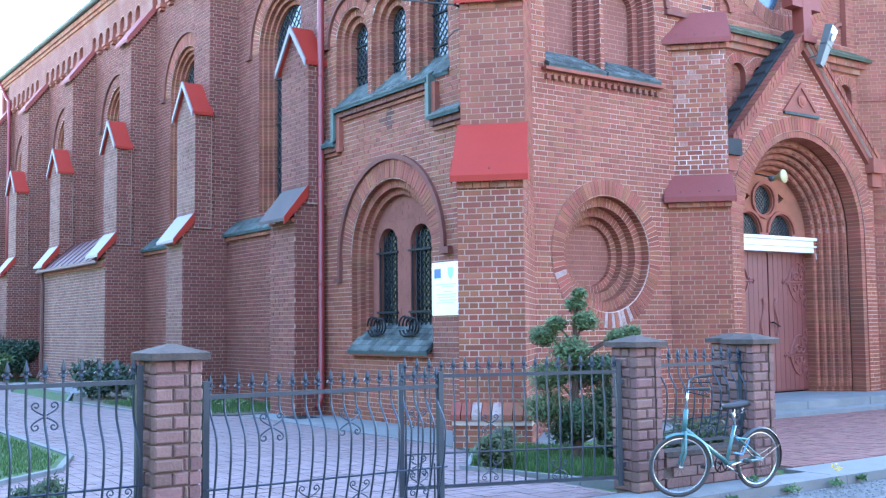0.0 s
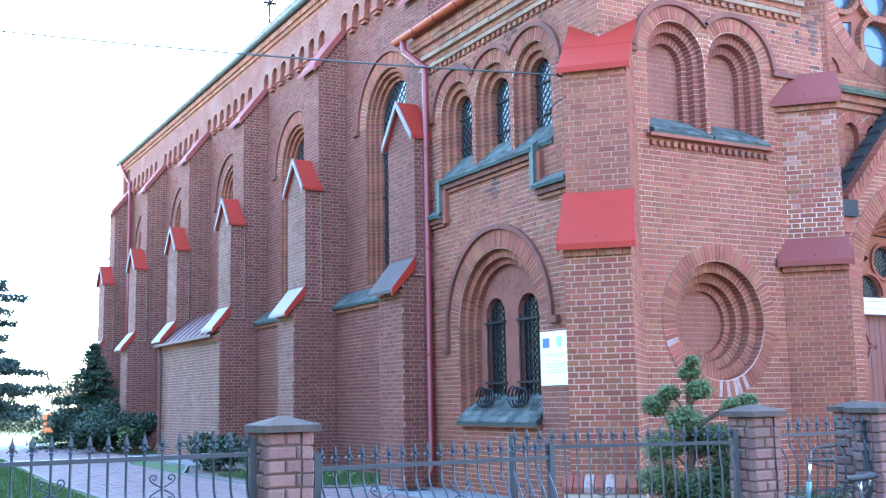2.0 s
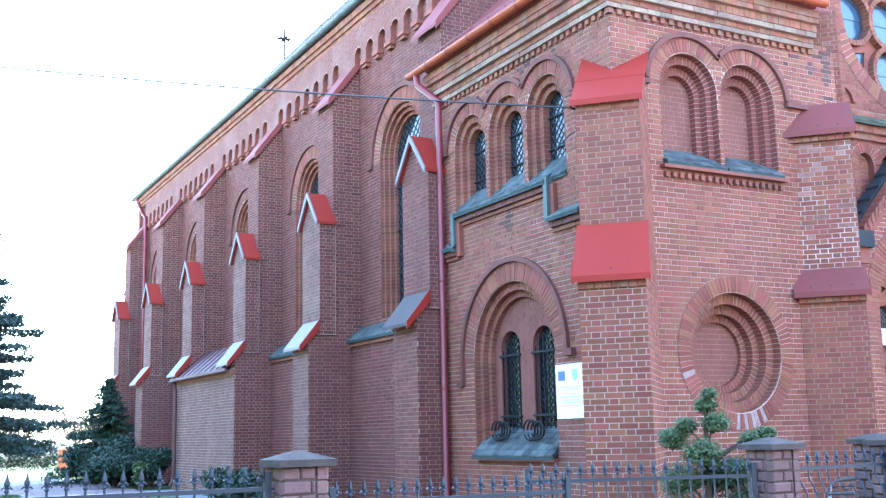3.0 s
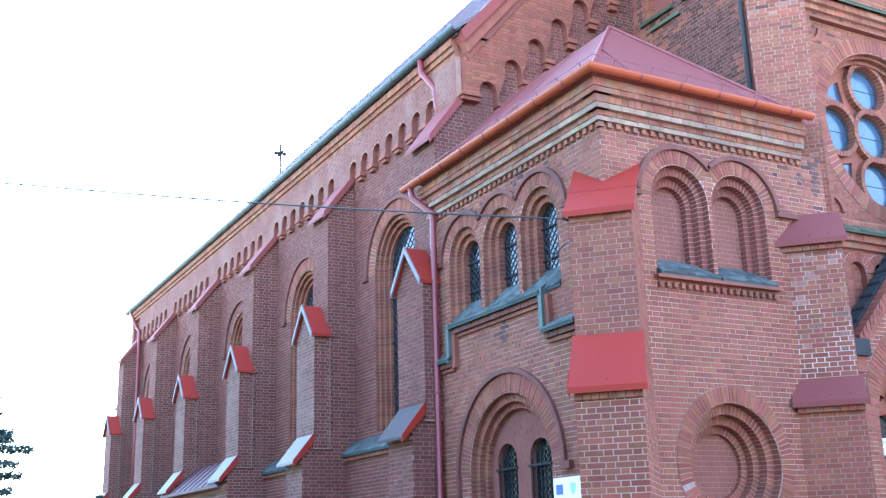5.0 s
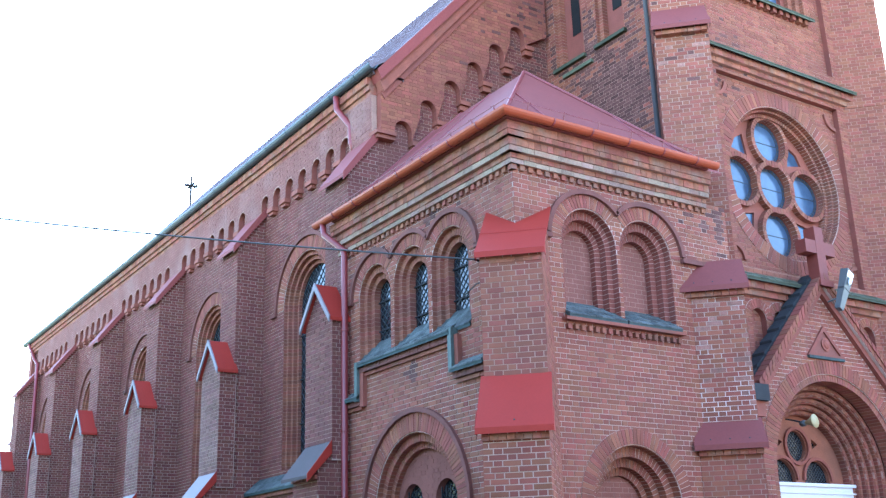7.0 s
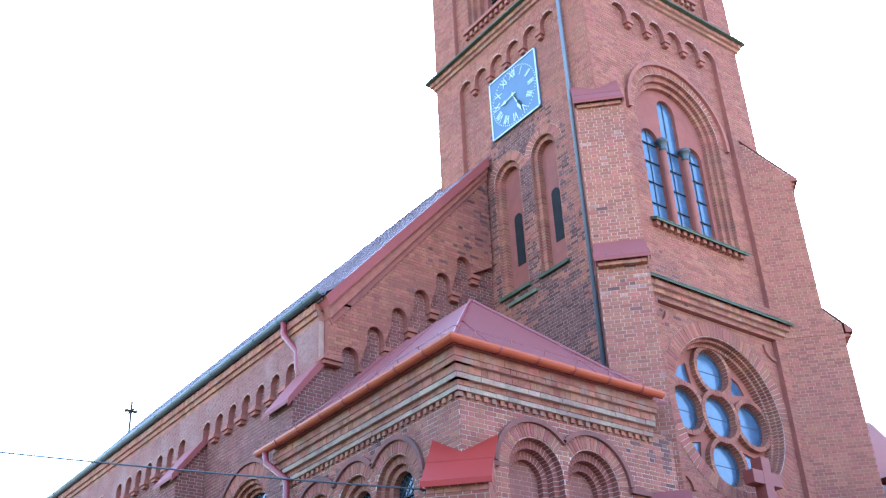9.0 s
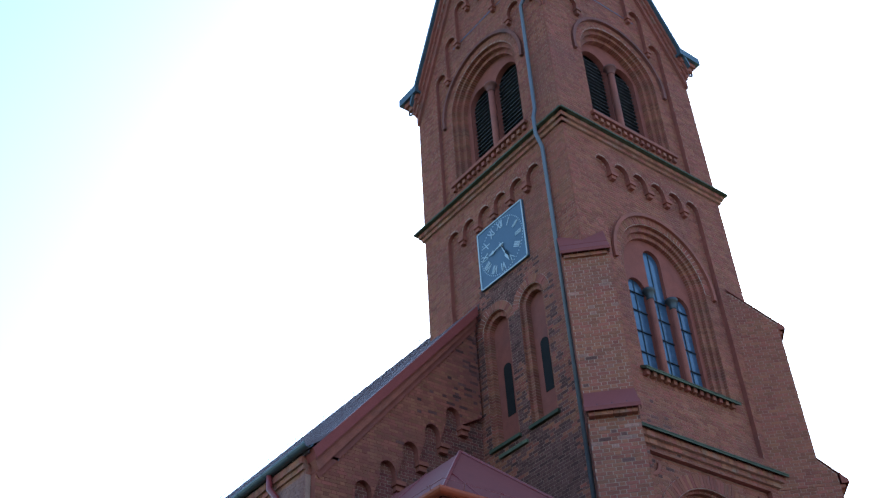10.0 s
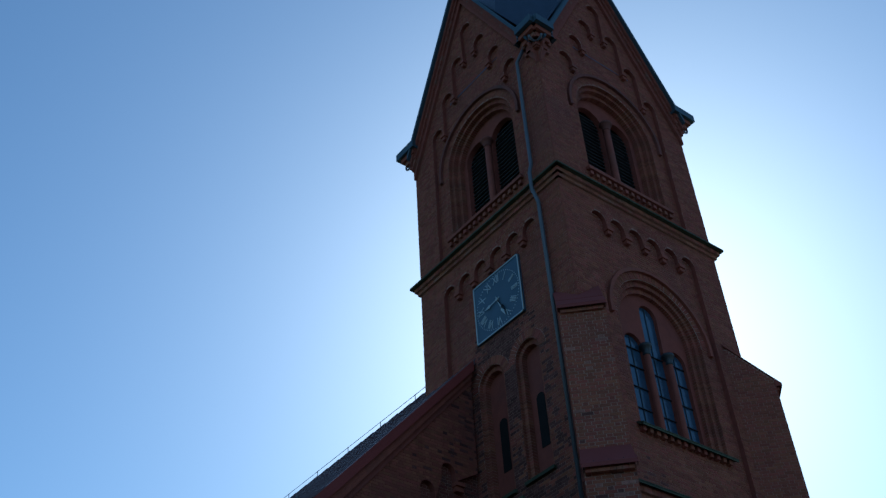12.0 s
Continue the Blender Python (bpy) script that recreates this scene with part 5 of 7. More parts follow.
            # frame ornaments of the rose field
            for s in (-1, 1):
                for q in (1, -1):
                    part("spandrel_roll", Mesh().arc(back, c + s * 1.95, z + q * 1.95, 0.28, 0.36, 180 if q > 0 else 90, 0 if False else (270 if q > 0 else 180), 0, 0.06, 8) if s > 0 else
                         Mesh().arc(back, c + s * 1.95, z + q * 1.95, 0.28, 0.36, 270 if q > 0 else 0, 360 if q > 0 else 90, 0, 0.06, 8), MOULD)
    front = front_plane(YT)
    for v in (11.82, 6.86):
        cornice(front, XT + 0.2, XT + ST - 0.2, ((v, v + 0.12, 0.08, 0.25, False), (v + 0.12, v + 0.26, 0.16, 0.13, False)), "string_course")
        tiles(front, XT + 0.2, XT + ST - 0.2, v + 0.3, 0.26, v + 0.48, 0.0, 2, 0.22, MOSS_TILE, None, "string_course_tiling")
    part("tower_core", Mesh().box(XT + 0.95, XT + ST, YT + 0.95, YT + ST, 0, 27.4), DARK_VOID)
    part("tower_back_wall", Mesh().box(XT + 0.6, XT + ST, YT + ST - 0.4, YT + ST, 0, 26.4), BRICK_PLAIN)
    part("tower_far_wall", Mesh().box(XT + ST - 0.4, XT + ST, YT + 0.1, YT + ST - 0.42, 0, 26.4), BRICK_PLAIN)
    # corner pier head with its little gables
    part("pier_head", Mesh().box(XT - 0.1, XT + 0.42, YT - 0.1, YT + 0.42, 25.9, 26.2), CORNICE)
    part("pier_head", Mesh().box(XT - 0.16, XT + 0.46, YT - 0.16, YT + 0.46, 26.2, 26.5), CORNICE)
    part("pier_cap", Mesh().prism([(XT - 0.3, YT - 0.3, 26.5), (XT + 0.5, YT - 0.3, 26.5), (XT + 0.1, YT - 0.3, 27.1)], (0, 0.9, 0)), COPPER_DARK)
    part("pier_cap", Mesh().prism([(XT - 0.28, YT - 0.28, 26.5), (XT - 0.28, YT + 0.52, 26.5), (XT - 0.28, YT + 0.12, 27.1)], (0.9, 0, 0)), COPPER_DARK)
    # spire and the roofs behind the gables
    sp = Mesh()
    n = 8
    sp.v = [(XC + 3.1 * math.cos(radians(22.5 + 45 * k)), YC + 3.1 * math.sin(radians(22.5 + 45 * k)), 27.4) for k in range(n)] + [(XC, YC, 49)]
    sp.f = [(k, (k + 1) % n, n) for k in range(n)]
    part("spire", sp, SPIRE)
    gr = Mesh()
    z0, z1 = 26.5, 32.2
    x0, x1, y0, y1 = XT, XT + ST, YT, YT + ST
    gr.v = [(x0, y0, z0), (x1, y0, z0), (x1, y1, z0), (x0, y1, z0), (XC, y0 + 0.02, z1), (x1 - 0.02, YC, z1), (XC, y1 - 0.02, z1), (x0 + 0.02, YC, z1), (XC, YC, z1)]
    gr.f = [(0, 4, 8), (1, 8, 4), (1, 5, 8), (2, 8, 5), (2, 6, 8), (3, 8, 6), (3, 7, 8), (0, 8, 7)]
    part("gable_roofs", gr, SPIRE, None, "dark slate roofs behind the gables")
    dp = part("downpipe", Mesh().tube([(14.82, 13.62, 26.3), (14.78, 13.95, 25.9), (14.8, 14.0, 21.75), (14.68, 13.98, 21.35), (14.68, 13.98, 20.75), (14.82, 13.95, 20.35), (14.83, 13.95, 9.2)], 0.055, 10), PIPE_GREY, None, "grey zinc downpipe", True)
    # tower buttresses
    for sx, cx in ((1, XT), (-1, XT + ST)):
        buttress_diag(cx, YT, sx, [(0, 3.84, 2.05, 4.02, 1.93, 0.98), (3.65, 6.42, 1.93, 6.84, 1.68, 0.98), (6.3, 12.04, 0.88, 12.44, 0.53, 1.03), (11.78, 16.22, 0.53, 17.3, -0.43, 1.06)])
        for z0, z1, d0, d1, w in ((3.68, 4.12, 2.2, 1.9, 1.14), (6.34, 6.88, 2.09, 1.68, 1.14)):
            diag_cap(cx, YT, sx, z0, z1, d0, d1, w, ROOF_TIN)
        upper = ROOF_TIN if sx > 0 else BRICK_PLAIN
        diag_cap(cx, YT, sx, 11.88, 12.52, 1.08, 0.52, 1.1, upper)
        diag_cap(cx, YT, sx, 16.12, 16.87, 0.67, 0.0, 1.09, upper, True)


def portal():
    XD = 17.72
    pl = front_plane(12.85)
    r0 = 1.96
    op = arch(XD, r0, 0.15, 3.4, 30)
    outer = [(XD - 2.3, 0.15), (XD + 2.3, 0.15), (XD + 2.3, 4.66), (XD, 6.98), (XD - 2.3, 4.66)]
    wall(pl, outer, [op], 0.39, church, "portal_wall")
    voussoirs(pl, XD, 3.4, r0 + 0.005, 2.24, 0, 180, None, 0.09, 0.021)
    rs = (1.96, 1.84, 1.72, 1.60, 1.49, 1.39, 1.3)
    for i in range(6):
        d = 0.02 if i == 0 else 0.26 + 0.11 * i
        shp = [arch(XD, r + (0.02 if k == 0 else 0), 0.15, 3.4, 30) for k, r in enumerate((rs[i], rs[i + 1]))]
        od = part("portal_order", Mesh().slab(pl, shp[0], [shp[1]], -d - 0.3, -d), JOINT_SOFT)
        stuff("order_bricks", round_bricks(pl, shp[0], shp[1], -d - 0.29, -d + 0.006), MOULD, od)
        if i == 0:
            continue
        rr = (rs[i] + rs[i + 1]) / 2
        path = [pl(XD + rr, 0.3 + 0.08 * k, -d + 0.01) for k in range(39)]
        path += [pl(XD + rr * math.cos(math.pi * k / 62), 3.4 + rr * math.sin(math.pi * k / 62), -d + 0.01) for k in range(63)] + [pl(XD - rr, 3.34 - 0.08 * k, -d + 0.01) for k in range(39)]
        roll = part("portal_roll", Mesh().tube(path[::3] + path[-1:], 0.044, 8), JOINT_SOFT, None, "", True)
        seg = Mesh()
        for a, b in zip(path, path[1:]):
            a, b = Vector(a), Vector(b)
            seg.tube([a.lerp(b, 0.04), a.lerp(b, 0.96)], 0.047, 8)
        stuff("roll_bricks", seg, MOULD, roll)
    # raking coping
    for s in (1, -1):
        f = lambda d: [(XD + s * 2.3, 4.62 + d), (XD, 6.98 + d)]
        a, b, c2, d2 = f(0.0), f(0.16), f(0.30), f(0.42)
        part("gable_coping", Mesh().slab(pl, [a[0], a[1], b[1], b[0]], [], -0.35, 0.1), MOULD)
        cop = part("gable_coping", Mesh().slab(pl, [b[0], b[1], c2[1], c2[0]], [], -0.35, 0.16), MORTAR)
        for k in range(26):
            t0, t1 = k / 26 + 0.003, (k + 1) / 26 - 0.003
            q = lambda t, o: (b[0][0] + (b[1][0] - b[0][0]) * t, b[0][1] + (b[1][1] - b[0][1]) * t + o)
            make("brick", Mesh().slab(pl, [q(t0, 0.01), q(t1, 0.01), q(t1, 0.15), q(t0, 0.15)], [], 0.1, 0.172 + random.uniform(-0.004, 0.004)), BRICK_OB, cop)
        tl = part("coping_tiles", Mesh().slab(pl, [c2[0], c2[1], d2[1], d2[0]], [], -0.3, 0.0), DARK_TILE)
        for k in range(22):
            t0, t1 = k / 22 + 0.004, (k + 1) / 22 - 0.004
            q = lambda t, o: (c2[0][0] + (c2[1][0] - c2[0][0]) * t, c2[0][1] + (c2[1][1] - c2[0][1]) * t + o)
            make("brick", Mesh().slab(pl, [q(t0, 0.0), q(t1, 0.0), q(t1, 0.12), q(t0, 0.12)], [], -0.02, 0.2 + random.uniform(-0.006, 0.006)), BRICK_OB, cop)
        for k in range(9):
            t0, t1 = k / 9, (k + 1.1) / 9
            q = lambda t, o: (c2[0][0] + (c2[1][0] - c2[0][0]) * min(t, 1), c2[0][1] + (c2[1][1] - c2[0][1]) * min(t, 1) + o)
            make("tile", Mesh().slab(pl, [q(t0, 0.1), q(t1, 0.1), q(t1, 0.15), q(t0, 0.21)], [], -0.32, -0.03), DARK_TILE, tl)
        part("coping_foot", Mesh().pbox(pl, XD + s * 2.28 - 0.22, XD + s * 2.28 + 0.22, 4.68, 4.98, -0.35, 0.2), DARK_TILE if s < 0 else MOULD)
        part("coping_foot", Mesh().pbox(pl, XD + s * 2.28 - 0.16, XD + s * 2.28 + 0.16, 4.4, 4.678, -0.35, 0.12), MOULD)
    # triangle relief in the gable
    part("triangle_relief", Mesh().slab(pl, [(XD - 0.6, 5.7), (XD + 0.55, 5.7), (XD - 0.03, 6.32)], [[(XD - 0.45, 5.76), (XD + 0.4, 5.76), (XD - 0.03, 6.22)]], -0.02, 0.05), MOULD)
    part("triangle_ground", Mesh().slab(pl, [(XD - 0.46, 5.75), (XD + 0.41, 5.75), (XD - 0.03, 6.24)], [], -0.02, 0.014), PLASTER)
    part("relief_boss", Mesh().lathe(pl(XD, 5.96, 0.02), [(0.13, -0.02), (0.12, 0.0), (0.07, -0.045), (0.02, -0.06)], 16, "y"), MOULD)
    part("triangle_sill", Mesh().pbox(pl, XD - 0.58, XD + 0.5, 5.65, 5.705, -0.02, 0.06), SLATE)
    # bowed heads of the small niches of the wall beside the gable
    tf = front_plane(YT)
    for u in NICHES:
        voussoirs(tf, u, 6.42, 0.215, 0.4, 0, 180, None, 0.1)
    # tympanum
    ty = front_plane(13.8)
    t_holes = [ring(XD - 0.05, 4.1, 0.3, 24), arch(XD - 0.56, 0.38, 3.38, 3.44, 12), arch(XD + 0.48, 0.38, 3.38, 3.44, 12), ring(XD - 0.57, 4.16, 0.12, 3), ring(XD + 0.5, 4.16, 0.12, 3)]
    part("tympanum", Mesh().slab(ty, arch(XD, 1.4, 3.3, 3.4, 24), t_holes, -0.1, 0.0), MOULD)
    for c, v, r, a0, a1 in ((XD - 0.05, 4.1, 0.32, 0, 360), (XD - 0.56, 3.44, 0.395, 0, 180), (XD + 0.48, 3.44, 0.395, 0, 180)):
        part("tracery_ring", Mesh().arc(ty, c, v, r, r + 0.06, a0, a1, -0.05, 0.05, 20), MOULD)
    for h in t_holes:
        window(ty, h, 0.06, GLASS, 0.09)
    # door
    dy = front_plane(13.86)
    door = tagged(new("door_1"), "double plank door painted oxblood red with iron straps", "door", kind="structure")
    lint = make("lintel", Mesh().pbox(dy, XD - 1.5, XD + 1.43, 3.05, 3.32, -0.1, 0.24), WHITE_PAINT, door, "white painted wooden lintel")
    make("lintel_ledge", Mesh().pbox(dy, XD - 1.55, XD + 1.46, 3.3, 3.36, -0.1, 0.28), WHITE_PAINT, door)
    make("lintel_ledge", Mesh().pbox(dy, XD - 1.5, XD + 1.44, 3.16, 3.19, -0.1, 0.265), WHITE_PAINT, door)
    make("lintel_drop", Mesh().pbox(dy, XD + 1.36, XD + 1.45, 2.92, 3.05, -0.1, 0.25), WHITE_PAINT, door)
    for s in (-1, 1):
        leaf = make("door_leaf", Mesh().pbox(dy, XD + 0.09 + min(0, s * 1.36) + (0.018 if s > 0 else 0), XD + 0.09 + max(0, s * 1.36) - (0.018 if s < 0 else 0), 0.22, 3.05, -0.08, -0.01), DOOR_RED, door)
        for k in range(9):
            a = XD + 0.09 + s * (0.022 + 0.149 * k)
            b = XD + 0.09 + s * (0.022 + 0.149 * k + 0.14)
            make("plank", Mesh().pbox(dy, min(a, b), max(a, b), 0.24, 3.03, -0.02, 0.012 + 0.002 * (k % 2)), DOOR_RED, leaf)
        for z in (0.95, 2.45):
            hx = XD + 0.09 + s * 1.3
            strap = [[(hx - s * t, z) for t in (0.0, 0.4, 0.8)], [(hx - s * 0.72, z - 0.07), (hx - s * 0.72, z + 0.07)], [(hx - s * 0.82, z - 0.035), (hx - s * 0.86, z), (hx - s * 0.82, z + 0.035)]]
            for q in (1, -1):
                # heart-shaped outer scroll, inner curl, leaf tip and the small rings between
                strap.append([(hx - s * (0.68 - 0.52 * t + 0.04 * math.sin(math.pi * t)), z + q * (0.02 + 0.38 * math.sin(2.36 * t))) for t in np.linspace(0, 1, 12)])
                strap.append([(hx - s * (0.2 + 0.1 * math.cos(t) * (1 - t / 9)), z + q * (0.27 + 0.1 * math.sin(t) * (1 - t / 9))) for t in np.linspace(-1.6, 4.4, 14)])
                strap.append([(hx - s * (0.06 + 0.1 * t * t), z + q * (0.04 + 0.46 * t)) for t in np.linspace(0, 1, 8)])
                strap.append([(hx - s * (0.1 + 0.07 * math.sin(t)), z + q * (0.47 - 0.05 * math.cos(t))) for t in np.linspace(0, 5.5, 10)])
                strap.append([(hx - s * (0.42 + 0.075 * math.cos(t)), z + q * (0.12 + 0.075 * math.sin(t))) for t in np.linspace(0, 5.8, 12)])
                strap.append([(hx - s * (0.28 + 0.06 * math.cos(t)), z + q * (0.1 + 0.06 * math.sin(t))) for t in np.linspace(1, 6.3, 12)])
            for st in strap:
                make("strap", Mesh().tube([dy(u, v, 0.022) for u, v in st], 0.02, 5), STRAP, leaf)
        pc = [(XD + 0.09 + s * (0.22 + 0.05 * math.sin(6 * t)), 1.35 + 0.75 * t) for t in np.linspace(0, 1, 12)]
        make("lock_strap", Mesh().tube([dy(u, v, 0.022) for u, v in pc], 0.026, 5), STRAP, leaf)
        if s > 0:
            make("door_handle", Mesh().tube([dy(XD + 0.16, 1.62, 0.02), dy(XD + 0.16, 1.62, 0.08), dy(XD + 0.34, 1.54, 0.08)], 0.016, 6), IRON, leaf)
            for z in (0.9, 2.4):
                make("hinge", Mesh().pbox(dy, XD + 1.38, XD + 1.43, z - 0.12, z + 0.12, -0.02, 0.05), IRON, leaf)
        make("jamb", Mesh().pbox(dy, XD + s * 1.44 - 0.035, XD + s * 1.44 + 0.035, 0.2, 3.05, -0.1, 0.04), DOOR_FRAME, door)


def right_pavilion():
    """The twin of the stair pavilion on the far side of the tower."""
    x0, x1 = 2 * XC - 14.4, 2 * XC - XP
    fp = front_plane(YP)
    wall(fp, rect(x0, x1, 0, 8.0), [], 0.5, church, "far_pavilion_wall")
    part("far_pavilion_core", Mesh().box(x0, x1, YP + 0.5, YB, 0, 8.4), MORTAR)
    cornice(fp, x0, x1 + 0.2, ((7.88, 8.1, 0.09, 0.25, False), (8.1, 8.34, 0.18, 0.25, False), (8.34, 8.5, 0.26, 0.25, False)))
    m = Mesh()
    cx = 2 * XC - 11.48
    m.v = [(x0 + 0.6, YP - 0.33, 8.6), (x1 + 0.33, YP - 0.33, 8.6), (cx, 14.03, 10.8), (cx, YB, 10.8), (x1 + 0.33, YB, 8.6), (x0 + 0.6, YB, 8.6)]
    m.f = [(0, 1, 2), (1, 4, 3, 2), (0, 2, 3, 5), (0, 5, 4, 1)]
    part("far_pavilion_roof", m, ROOF_TIN)
    part("gutter", half_pipe([(x0 + 0.5, YP - 0.4, 8.6), (x1 + 0.4, YP - 0.4, 8.6)], 0.1), GUTTER_RED)


pavilion()
buttress_diag(XP, YP, 1, [(0.0, 0.36, 1.34, 0, 0, 1.04), (0.34, 3.77, 1.22, 4.36, 0.84, 0.89), (3.55, 6.24, 0.84, 7.2, -0.42, 0.89)], near=250)
foot = Plane(Vector((XP, YP, 0)) - Vector((1, 1, 0)).normalized() * 1.22, (1, -1, 0), (-1, -1, 0))
plinth = part("plinth_slope", Mesh().pbox(foot, -0.53, 0.53, 0.3, 0.36, -0.6, 0.15), MORTAR)
for i in range(8):
    a, b = -0.55 + 1.1 * i / 8, -0.55 + 1.1 * (i + 1) / 8
    make("brick", Mesh().quad_box([foot(a + 0.006, 0.365, 0.0), foot(b - 0.006, 0.365, 0.0), foot(b - 0.006, 0.365, 0.17), foot(a + 0.006, 0.365, 0.17),
                                   foot(a + 0.006, 0.6, 0.0), foot(b - 0.006, 0.6, 0.0), foot(b - 0.006, 0.44, 0.17), foot(a + 0.006, 0.44, 0.17)]), SALT_WHITE if i in (2, 4) else BRICK_OB, plinth)
diag_cap(XP, YP, 1, 3.63, 4.42, 1.34, 0.84, 1.04, RED_TIN)
diag_cap(XP, YP, 1, 6.21, 6.93, 0.93, 0.0, 1.0, RED_TIN, True)
nave()
tower()
portal()
right_pavilion()


def stain_bricks(patches, slot_mat, rng):
    """Salt, soot and a plain darker tone on single bricks round a few places."""
    for ob in church.children_recursive:
        me = ob.data
        if me is None or not ob.name.startswith("brickwork") or me.materials[0] not in (BRICK, BRICK_NAVE):
            continue
        n = len(me.vertices)
        co = np.empty(n * 3)
        me.vertices.foreach_get("co", co)
        mid = co.reshape(-1, 8, 3).mean(axis=1)
        chance = np.zeros(len(mid))
        for x, y, z, rx, rz, p in patches:
            d = ((mid[:, 0] - x) ** 2 + (mid[:, 1] - y) ** 2) / rx ** 2 + (mid[:, 2] - z) ** 2 / rz ** 2
            chance = np.maximum(chance, p * np.exp(-d))
        pick = rng.random(len(mid)) < np.where(chance > 0.02, chance, 0)
        if not pick.any():
            continue
        me.materials.append(slot_mat)
        idx = np.zeros(len(me.polygons), dtype=np.int32)
        me.polygons.foreach_get("material_index", idx)
        idx = idx.reshape(-1, 5)
        idx[pick] = len(me.materials) - 1
        me.polygons.foreach_set("material_index", idx.ravel())


grain_rng = np.random.default_rng(4)
stain_bricks([(13.5, 11.95, 5.95, 0.18, 0.35, 0.4), (13.82, 11.62, 6.1, 0.22, 0.25, 0.6), (13.85, 11.6, 5.0, 0.12, 0.7, 0.4), (13.45, 12.0, 5.2, 0.1, 0.6, 0.35),
              (8.75, 11.3, 0.55, 0.7, 0.4, 0.35), (8.75, 11.3, 3.3, 0.6, 0.25, 0.25), (14.3, 12.6, 11.3, 0.7, 0.3, 0.3), (14.3, 12.6, 8.6, 0.7, 1.0, 0.08),
              (14.5, 12.8, 15.0, 0.7, 0.6, 0.14), (14.5, 12.8, 13.0, 0.7, 0.4, 0.12)], SALT_BRICK, grain_rng)
# soot streaks; the wider patches only darken the tower's side and below the cornice
stain_bricks([(14.2, 12.15, 8.3, 0.14, 0.4, 1.0), (14.18, 12.15, 7.6, 0.12, 0.5, 1.0), (14.93, 16.3, 17.2, 0.9, 0.55, 1.3), (14.93, 15.95, 16.0, 0.33, 1.3, 1.6), (14.93, 17.3, 15.8, 0.3, 1.3, 0.9), (14.93, 14.75, 15.8, 0.3, 1.2, 0.7),
              (14.93, 15.4, 11.6, 1.8, 1.3, 1.3), (14.93, 15.9, 13.2, 1.5, 1.1, 0.9), (13.5, 12.2, 7.7, 0.6, 0.15, 0.4), (9.6, 15.2, 5.15, 0.1, 0.25, 1.3), (9.6, 16.6, 7.6, 0.9, 0.25, 0.35), (9.6, 14.5, 7.65, 0.9, 0.2, 0.3)], SOOT_AND_DARK_BRICK, grain_rng)

# ---- ground ----
class Floor:
    """A level plane: u is x, v is y, w is up."""

    def __init__(self, z):
        self.z = z

    def __call__(self, u, v, w=0.0):
        return (u, v, self.z + w)


tagged(make("ground", Mesh().box(-400, 500, 7.0, 700, -0.6, -0.05), TURF), "flat grassy ground reaching to the horizon", "ground", kind="structure")
tagged(make("road", Mesh().box(-400, 500, -300, 6.86, -0.6, -0.1), ASPHALT), "worn grey asphalt road with loose grit", "road", kind="structure")


# added out of view: holds back low skylight from the church front
wl = thing("street_wall", (0, 0, 0), "unseen plain wall added to block low sky from the street side", "wall", kind="structure")
make("wall_face", Mesh().box(-70, 90, -15.5, -15, -0.1, 12.5), STREET_BLOCKER, wl)
# invented dark slab, never in view, that shades the nave and pavilion side
hw = thing("hedge_wall", (0, 0, 0), "unseen tall dark slab added to block sky from the yard side", "hedge", kind="structure")
make("hedge_face", Mesh().box(-14.5, -13.5, -14.9, 70, -0.1, 11.0), YARD_BLOCKER, hw)


def sheet(name, poly, z, mat, label, cat, bed=0.3):
    return tagged(make(name, Mesh().slab(Floor(z), poly, [], -bed, 0), mat), label, cat, kind="structure")


def paving(name, poly, mat, piece_mat, label, near, limit=300):
    """Concrete blocks laid in rows; the ones beside the fence are pieces of their own."""
    ob = sheet(name, poly, -0.012, SAND, label, "paving")
    cells = []

    def keep(p, q, a, b, d):
        if near(p, a) and len(cells) < limit and q - p > 0.17:
            cells.append(((p + q) / 2, (a + b) / 2, d))
            return True
        return False
    m = Mesh().bricks(Floor(-0.012), poly, [], 0.0, 0.105, 0.008, (0.205, 0.2049), 0.012, None, keep)
    tagged(make("paving_blocks", m, mat, ob), kind="stuff")
    unit = Mesh().box(-0.098, 0.098, -0.0485, 0.0485, -0.02, 0.0)
    me = bpy.data.meshes.new("paving_block")
    me.from_pydata(unit.v, [], unit.f)
    me.materials.append(piece_mat)
    for x, y, d in cells:
        o = new("paving_block", me)
        o.parent = ob
        o.location = (x, y, d - 0.012 + random.uniform(-0.002, 0.002))


lawn_l = [(-9, 11.6), (2.6, 11.8), (3.5, 12.6), (3.9, 13.8), (3.95, 17.0), (3.9, 24.0), (4.4, 35.0), (-9, 36.0)]
yard = [(-3, 7.5), (7.3, 7.5), (7.3, 9.7), (8.2, 10.9), (8.35, 12.2), (8.35, 18.4), (7.3, 19.2), (6.9, 24.5), (7.0, 30), (8.2, 34.6), (8.0, 44), (-3, 44)]
sheet("lawn", lawn_l, 0.03, TURF, "clipped green lawn edged with pale kerbstones", "lawn")
paving("yard_paving", yard, PAVER, PAVER_OB, "pinkish grey concrete block paving of the churchyard", lambda x, y: 3.2 < x < 6.8 and 8.6 < y < 12.5)
sheet("driveway", [(-20, 44), (8.0, 44), (7.0, 60), (-30, 90)], 0.0, CONCRETE, "pale sunlit gravel drive", "driveway")
